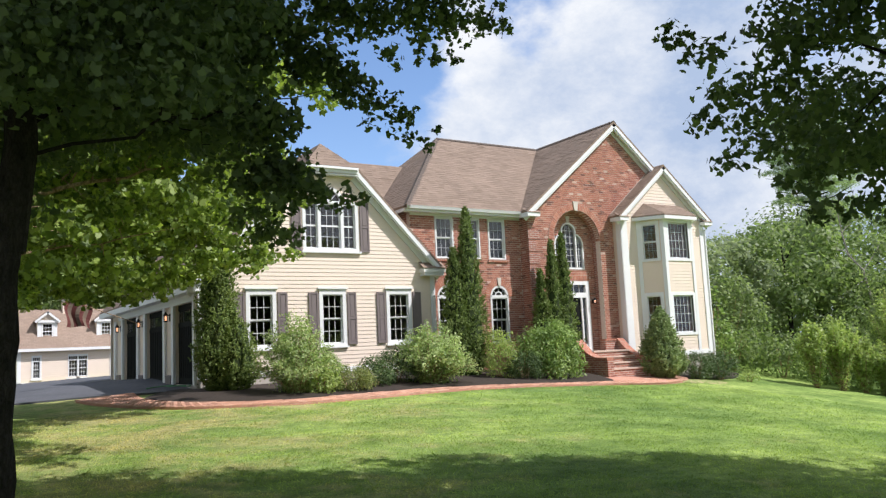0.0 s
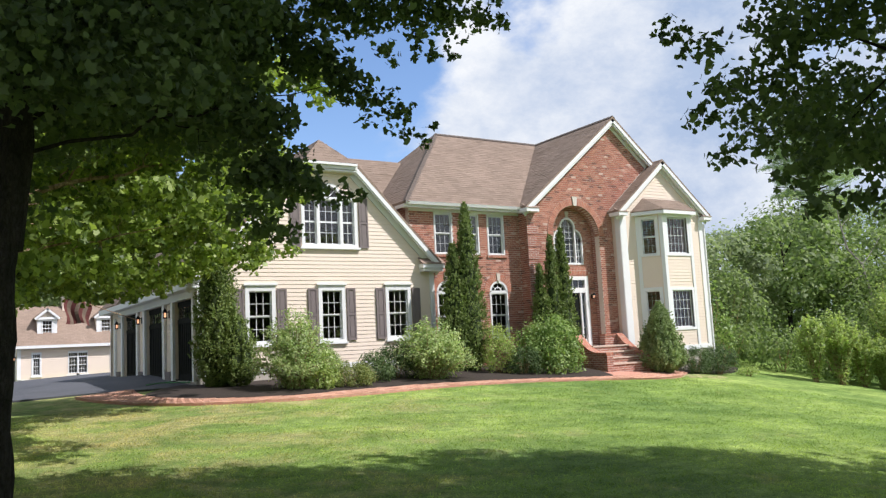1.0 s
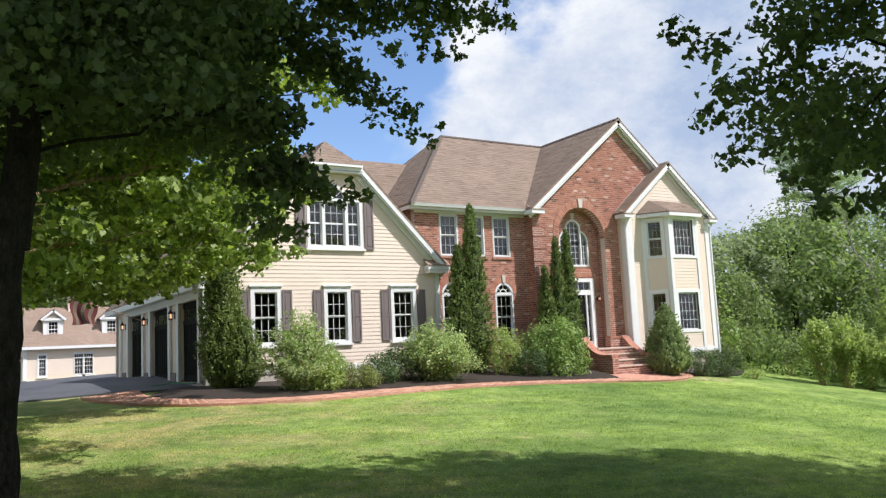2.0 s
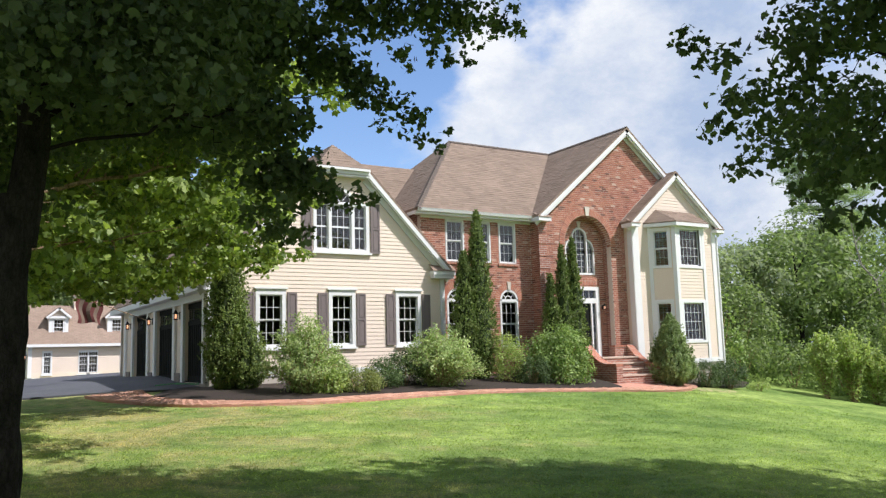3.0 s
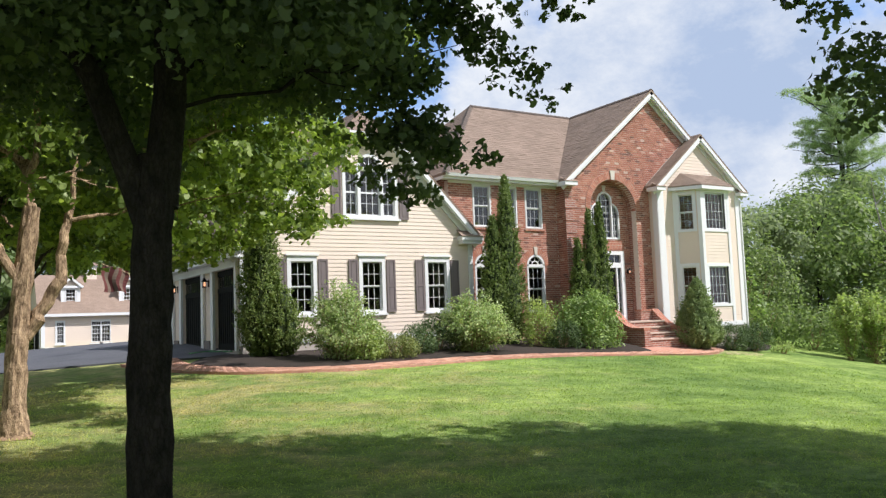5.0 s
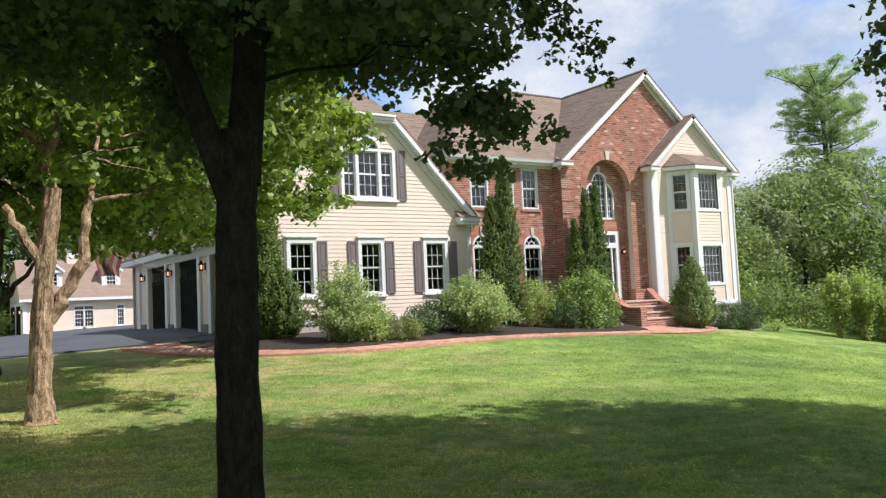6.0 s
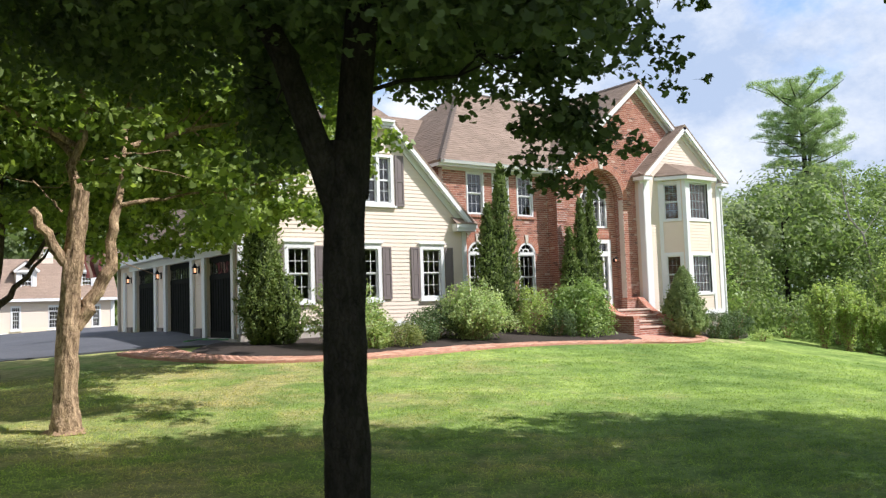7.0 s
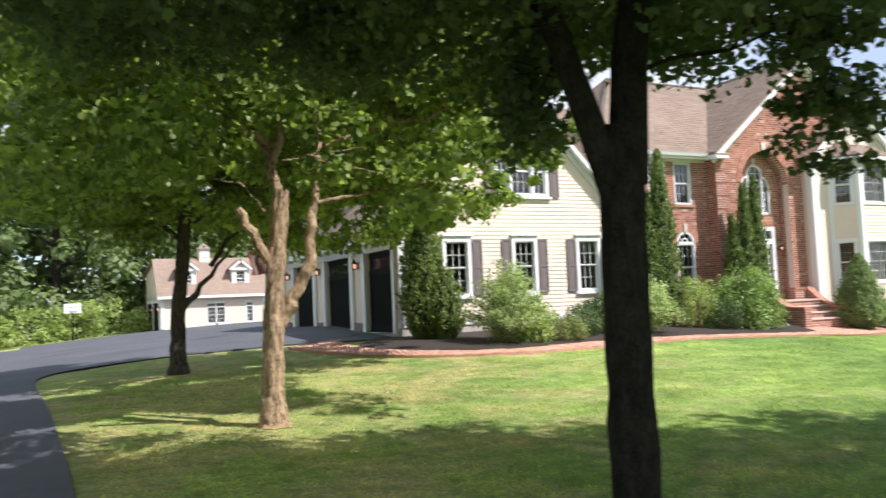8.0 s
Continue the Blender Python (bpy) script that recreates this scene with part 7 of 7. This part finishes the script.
def build_hose():
    pts = curve([(5.36, 25.0), (5.8, 25.25), (6.1, 25.3), (5.9, 25.05), (6.35, 24.9), (6.2, 24.7), (6.4, 24.6), (6.46, 24.9)], 8)
    t = thing("garden_hose", on_ground(6.0, 25.0, 0.1), "bright green garden hose lying by the garage door", "hose")
    part("tube", Shape().tube([on_ground(p.x, p.y, 0.125) for p in pts], [0.016] * len(pts), 6), plain("green_vinyl", (0.12, 0.34, 0.15), 0.5), t)
    part("nozzle", Shape().tube([on_ground(6.46, 24.9, 0.13), on_ground(6.47, 25.0, 0.14)], [0.022, 0.014], 8), M_IRON, t)


build_hose()


# ---------------------------------------------------------------- the outbuilding
def build_outbuilding():
    x0, x1, y0, y1, z0 = 5.35, 12.45, 62.0, 70.0, 0.30
    ob = thing("outbuilding", ((x0 + x1) / 2, y0, z0), "cream one-and-a-half storey outbuilding with white dormers", "outbuilding")
    fr = frame_of((0, y0, 0), (1, 0, 0), (0, -1, 0))
    wins = [(6.28, 6.68, 0.84, 2.16), (8.42, 8.95, 0.84, 2.16), (9.03, 9.56, 0.84, 2.16), (11.10, 11.50, 0.84, 2.16)]
    part("clapboard_siding", wall_rows(fr, z0 + 0.2, 2.75, lambda z: (x0, x1), [(a, b, c, d, 0) for a, b, c, d in wins], 0.13, 0.14, 0.012), M_SIDING, ob)
    part("water_table", Shape().box((x0, -0.05, z0 - 0.5), (x1, 0.04, z0 + 0.26), fr), M_WHITE, ob)
    for a, b in ((x0 - 0.02, x0 + 0.22), (x1 - 0.22, x1 + 0.02)):
        part("corner_board", Shape().box((a, 0, z0), (b, 0.04, 2.7), fr), M_WHITE, ob)
    for a, b, c, d in wins:
        side = 0.10 if b - a < 0.45 else 0.04
        w = double_hung(fr, a, b, c, d - 0.26, ob, 3, 2, trim=side, head=0.05, sill=False, slim=0.024)
        part("transom_frame", ring(fr, a, b, d - 0.20, d, side, 0.14, 0.02, -0.1, 0.035), M_WHITE, w)
        part("transom_bars", bars(fr, a, b, d - 0.20, d, 4, 1, -0.03, 0.024), M_WHITE, w)
        part("transom_pane", Shape().poly([fr(a, -0.05, d - 0.2), fr(b, -0.05, d - 0.2), fr(b, -0.05, d), fr(a, -0.05, d)]), M_GLASS, w)
        part("sill", Shape().box((a - 0.14, 0, c - 0.16), (b + 0.14, 0.09, c - 0.08), fr), M_WHITE, w)
    part("inner_wall", Shape().box((x0 + 0.3, y0 + 1.6, z0), (x1 - 0.3, y0 + 1.7, 2.7)), M_INSIDE, ob)
    for lo, hi in (((x0, y0 + 0.1), (x0 + 0.15, y1)), ((x1 - 0.15, y0 + 0.1), (x1, y1)), ((x0 + 0.15, y1 - 0.1), (x1 - 0.15, y1))):
        part("side_wall", Shape().box((*lo, z0 - 0.5), (*hi, 2.75)), M_SIDING, ob)
    part("floor", Shape().box((x0, y0 + 0.2, z0), (x1, y1 - 0.2, z0 + 0.1)), M_INSIDE, ob)
    # a gambrel-like steep front slope
    yr, zr = 64.3, 5.45
    part("roof", slab([(x0 - 0.25, y0 - 0.35, 2.72), (x1 + 0.25, y0 - 0.35, 2.72), (x1 + 0.25, yr, zr), (x0 - 0.25, yr, zr)], 0.1), M_ROOF, ob, "brown shingle roof of the outbuilding")
    part("roof", slab([(x0 - 0.25, yr, zr), (x1 + 0.25, yr, zr), (x1 + 0.25, y1 + 0.3, 4.6), (x0 - 0.25, y1 + 0.3, 4.6)], 0.1), M_ROOF, ob)
    part("gable_wall", Shape().prism([(x0, y0, 2.7), (x0, yr, zr - 0.1), (x0, y1, 4.5), (x0, y1, 2.7)], [(x0 + 0.12, y0, 2.7), (x0 + 0.12, yr, zr - 0.1), (x0 + 0.12, y1, 4.5), (x0 + 0.12, y1, 2.7)]), M_SIDING, ob)
    cup = part("cupola", Shape().box((8.28, 64.0, 5.0), (9.02, 64.7, 6.05)), M_SIDING, ob, "small cream cupola with a brown roof")
    part("louvre_frame", Shape().box((8.24, 63.96, 5.98), (9.06, 64.74, 6.10)).box((8.40, 63.97, 5.50), (8.90, 64.0, 5.95)), M_WHITE, cup)
    part("cupola_roof", Shape().poly([(8.15, 63.85, 6.10), (9.15, 63.85, 6.10), (8.65, 64.35, 6.55)]).poly([(9.15, 63.85, 6.10), (9.15, 64.85, 6.10), (8.65, 64.35, 6.55)]).poly([(9.15, 64.85, 6.10), (8.15, 64.85, 6.10), (8.65, 64.35, 6.55)]).poly([(8.15, 64.85, 6.10), (8.15, 63.85, 6.10), (8.65, 64.35, 6.55)]), M_ROOF, cup)
    fside = frame_of((x0, 0, 0), (0, 1, 0), (-1, 0, 0))
    for a, b in ((62.9, 65.6), (66.3, 69.0)):
        gd = part("garage_door", Shape().box((a, 0.0, z0), (b, 0.03, 2.35), fside), M_BLACK, ob, "dark garage door")
        part("door_frame", ring(fside, a, b, z0, 2.35, 0.14, 0.16, 0.0, 0.0, 0.05), M_WHITE, gd)
    for u in (62.5, 65.95):
        lamp_on(ob, fside, u, 1.95, 1.2)
    part("fascia", Shape().box((x0 - 0.25, y0 - 0.40, 2.56), (x1 + 0.25, y0 - 0.33, 2.74)), M_WHITE, ob)
    for m in (7.16, 10.82):
        yd, hw = 62.5, 0.60
        fd = frame_of((0, yd, 0), (1, 0, 0), (0, -1, 0))
        d = part("dormer", wall_rows(fd, 3.05, 5.1, lambda z: (m - hw, m + hw) if z < 4.5 else (m - (5.12 - z) * 1.0, m + (5.12 - z) * 1.0), [(m - 0.27, m + 0.27, 3.40, 4.36, 0)], 0.13, 0.1, 0.0), M_SIDING, ob, "white gabled dormer with a pediment")
        part("pilaster", Shape().box((m - hw, 0, 3.05), (m - hw + 0.24, 0.05, 4.5), fd), M_WHITE, d)
        part("pilaster", Shape().box((m + hw - 0.24, 0, 3.05), (m + hw, 0.05, 4.5), fd), M_WHITE, d)
        part("apron", Shape().box((m - hw + 0.24, 0, 3.05), (m + hw - 0.24, 0.045, 3.33), fd), M_WHITE, d)
        part("cornice", Shape().box((m - hw - 0.13, -0.05, 4.46), (m + hw + 0.13, 0.16, 4.62), fd), M_WHITE, d)
        part("side", Shape().box((m - hw, yd + 0.1, 3.05), (m - hw + 0.08, 64.6, 4.5)), M_SIDING, d)
        part("side", Shape().box((m + hw - 0.08, yd + 0.1, 3.05), (m + hw, 64.6, 4.5)), M_SIDING, d)
        part("dormer_window", ring(fd, m - 0.27, m + 0.27, 3.40, 4.36, 0.07, 0.08, 0.07, -0.05, 0.055), M_WHITE, d)
        part("meeting_rail", Shape().box((m - 0.27, -0.04, 3.85), (m + 0.27, 0.01, 3.90), fd), M_WHITE, d)
        part("muntin_grid", bars(fd, m - 0.27, m + 0.27, 3.40, 4.36, 3, 4, 0.0, 0.02), M_WHITE, d)
        part("pane", Shape().poly([fd(m - 0.27, -0.04, 3.40), fd(m + 0.27, -0.04, 3.40), fd(m + 0.27, -0.04, 4.36), fd(m - 0.27, -0.04, 4.36)]), M_GLASS, d)
        part("dark_inside", Shape().box((m - 0.4, yd + 0.6, 3.1), (m + 0.4, yd + 0.65, 4.5)), M_INSIDE, d)
        part("dormer_roof", slab([(m, yd - 0.2, 5.26), (m - hw - 0.2, yd - 0.2, 4.58), (m - hw - 0.2, 65.0, 4.58), (m, 65.0, 5.26)], 0.07), M_ROOF, d)
        part("dormer_roof", slab([(m, yd - 0.2, 5.26), (m + hw + 0.2, yd - 0.2, 4.58), (m + hw + 0.2, 65.0, 4.58), (m, 65.0, 5.26)], 0.07), M_ROOF, d)
        part("rake_board", beam((m - hw - 0.2, yd - 0.21, 4.55), (m, yd - 0.21, 5.22), 0.05, 0.14), M_WHITE, d)
        part("rake_board", beam((m, yd - 0.21, 5.22), (m + hw + 0.2, yd - 0.21, 4.55), 0.05, 0.14), M_WHITE, d)


build_outbuilding()


# ---------------------------------------------------------------- small things
def build_flag():
    t = thing("flag", (6.4, 30.75, 2.9), "striped red and white flag on a pole at the garage wall", "flag")
    part("pole", Shape().tube([(6.42, 30.75, 2.75), (4.0, 30.52, 3.62)], [0.014, 0.012], 8), M_BARK_TAN, t)
    red, white, blue = plain("flag_red", (0.12, 0.035, 0.03), 0.8), plain("flag_white", (0.17, 0.125, 0.09), 0.8), plain("flag_blue", (0.03, 0.035, 0.07), 0.8)
    a, b = Vector((4.85, 30.58, 3.42)), Vector((4.08, 30.50, 3.56))

    def cloth(u, v):
        p = a.lerp(b, u)
        return (p.x + 0.05 * math.sin(6 * v + 3 * u), p.y + 0.07 * math.sin(9 * u + 2 * v), p.z - 0.80 * v + 0.06 * math.sin(5 * u) * v)

    for k in range(7):
        s = Shape()
        u0, u1 = k / 7, (k + 1) / 7
        for j in range(8):
            v0, v1 = j / 8, (j + 1) / 8
            s.poly([cloth(u0, v0), cloth(u1, v0), cloth(u1, v1), cloth(u0, v1)])
        part("stripe", s, red if k % 2 == 0 else white, t)


def build_hoop():
    x, y = -0.06, 61.6
    z0 = ground_height(x, y)
    t = thing("basketball_hoop", (x, y, z0), "white backboard of a basketball hoop on a dark post", "basketball hoop")
    part("post", Shape().tube([(x, y + 0.3, z0 - 0.1), (x, y + 0.3, 1.9)], [0.06, 0.05], 8), M_IRON, t)
    part("backboard", Shape().box((x - 0.50, y, 1.88), (x + 0.50, y + 0.04, 2.50)), M_WHITE, t)
    part("target_square", ring(frame_of((x, y, 0), (1, 0, 0), (0, -1, 0)), -0.2, 0.2, 1.98, 2.26, 0.03, 0.03, 0.03, 0.0, 0.006), M_SHUTTER, t)
    rim = Shape().tube([(x + 0.2 * math.cos(2 * math.pi * k / 16), y - 0.22 + 0.2 * math.sin(2 * math.pi * k / 16), 1.98) for k in range(17)], [0.012] * 17, 5)
    part("rim", rim, M_IRON, t)


def build_pine():
    """A tall white pine: a bare trunk with layered, upswept boughs of needle tufts."""
    x, y = 46.4, 31.8
    z0 = ground_height(x, y)
    t = thing("pine_tree", (x, y, z0), "tall open-crowned white pine above the wood", "tree")
    top = 14.3
    part("trunk", Shape().tube([(x, y, z0 - 0.3), (x + 0.1, y, 7.0), (x, y, 11.5), (x - 0.1, y, top - 0.3)], [0.30, 0.2, 0.12, 0.03], 9), M_BARK_SHADED, t)
    part("second_stem", Shape().tube([(x + 0.1, y, 6.4), (x + 0.75, y + 0.2, 7.6), (x + 0.85, y + 0.1, 10.4), (x + 0.7, y, 12.6)], [0.16, 0.13, 0.08, 0.02], 8), M_BARK_SHADED, t)
    rs = random.Random(77)
    pads = []
    z, k = 5.4, 0
    while z < top - 0.3:
        # long level boughs in loose tiers, upswept into a full rounded head
        f = (z - 5.4) / (top - 5.4)
        full = math.sqrt(max(0.0, 1 - ((f - 0.70) / 0.44) ** 2)) if f > 0.26 else 0.0
        reach = (1.2 + 1.9 * full) * rs.uniform(0.35, 1.12)
        az = k * 2.4 + rs.uniform(-0.6, 0.6)
        d = Vector((math.cos(az), math.sin(az), 0))
        rise = reach * (0.02 + 0.85 * max(0.0, f - 0.35) + rs.uniform(-0.08, 0.22))
        root = Vector((x + (0.7 if d.x > 0.2 and 0.15 < f < 0.8 else 0.0), y, z))
        tip = root + d * reach + Vector((0, 0, rise))
        part("bough", Shape().tube([root, root.lerp(tip, 0.5) - Vector((0, 0, 0.12)), tip], [0.05, 0.035, 0.01], 5), M_BARK_SHADED, t)
        across = Vector((-d.y, d.x, 0))
        for m in range(13):
            u = 0.18 + 0.065 * m
            q = root.lerp(tip, u) + across * rs.uniform(-0.5, 0.5) * reach * 0.5 * (1.2 - 0.5 * u)
            w = rs.uniform(0.30, 0.52)
            pads.append((q.x, q.y, q.z + 0.10 + 0.34 * rs.random(), w, w, 0.18 + 0.16 * rs.random()))
        z += rs.uniform(0.10, 0.17) if k % 6 else rs.uniform(0.22, 0.4)
        k += 1
    for _ in range(110):
        # shoots that fill the rounded head
        a, b, q = rs.uniform(0, 2 * math.pi), rs.uniform(-0.9, 1.0), rs.uniform(0.35, 1.0) ** 0.5
        wide = math.sqrt(1 - b * b) * q
        w = rs.uniform(0.26, 0.46)
        pads.append((x + 0.25 + 2.5 * wide * math.cos(a), y + 2.5 * wide * math.sin(a), 12.1 + 2.0 * b * q, w, w, rs.uniform(0.20, 0.36)))
    pads += [(x + 0.5 * rs.uniform(-1, 1), y + 0.5 * rs.uniform(-1, 1), top - 0.05 - 0.12 * m, 0.24 + 0.05 * m, 0.24 + 0.05 * m, 0.28) for m in range(9)]
    c, n = clump_leaves(pads, 950, 0.15, 0.3, 0.3, 0.9)
    leaves_object("needles", BLADE * np.array((1.3, 1.0)), c, n, 0.20 * (0.6 + 0.6 * RNG.random(len(c))), M_LEAF_PINE, t)


def build_snag():
    x, y = 36.0, 22.6
    z0 = ground_height(x, y)
    t = thing("dead_tree", (x, y, z0), "bare grey dead tree with a few crooked limbs", "tree")
    grey = bark_material("weathered_grey_wood", (0.22, 0.20, 0.18), (0.42, 0.39, 0.35))
    part("trunk", Shape().tube([(x, y, z0 - 0.2), (x - 0.1, y + 0.1, 2.6), (35.74, 22.9, 4.1), (35.42, 23.3, 4.8), (35.25, 23.4, 5.8), (35.1, 23.45, 7.1)], [0.08, 0.065, 0.05, 0.04, 0.028, 0.01], 7), grey, t)
    for a, b in (((35.42, 23.3, 4.8), (34.3, 23.6, 5.6)), ((35.74, 22.9, 4.1), (36.9, 22.4, 5.5)), ((35.25, 23.4, 5.8), (35.9, 23.2, 6.9)), ((35.8, 22.8, 3.6), (34.6, 23.1, 3.1))):
        part("limb", Shape().tube(twist(a, b, 5, 0.15, int(a[2] * 10)), [0.025, 0.02, 0.016, 0.012, 0.008, 0.005], 5), grey, t)


def build_grass():
    """Blades that stand out of the lawn: thick near by, in sparser and longer tufts farther off."""
    n = 460000
    far = 3.8 + 25.0 * RNG.random(n) ** 1.5
    az = np.radians(RNG.uniform(-14.0, 78.0, n))
    px, py = -0.6 + far * np.sin(az), 2.6 + far * np.cos(az)
    near_x, near_y = np.array([q.x for q in WALK_NEAR[16:]]), np.array([q.y for q in WALK_NEAR[16:]])
    tuft = np.array([noise.noise((u * 0.9, v * 0.9, 3.0)) + 0.7 * noise.noise((u * 3.1, v * 3.1, 5.0)) for u, v in zip(px, py)])
    keep = (RNG.random(n) < np.clip(0.62 + 0.75 * tuft, 0.12, 1)) & (px > -1.6) & (py < np.interp(px, near_x, near_y) - 0.06)
    px, py, far = px[keep], py[keep], far[keep]
    c = np.array([on_ground(a, b, 0.018) for a, b in zip(px, py)])
    m = len(c)
    tilt = RNG.normal(size=(m, 3)) * np.array((1, 1, 0.25))
    size = (0.020 + 0.034 * RNG.random(m) ** 2) * (0.9 + 0.02 * far)
    leaves_object("grass_blades", BLADE * np.array((1.6, 1.0)), c, tilt, size, M_BLADE, None, "", 0.1, "stuff")


build_flag()
build_hoop()
build_pine()
build_snag()
build_grass()
tagged(bpy.data.objects["grass_blades"], "short green lawn grass blades", "grass")
lay_boards()
lay_shingles()
lay_bricks()
lay_pavers()
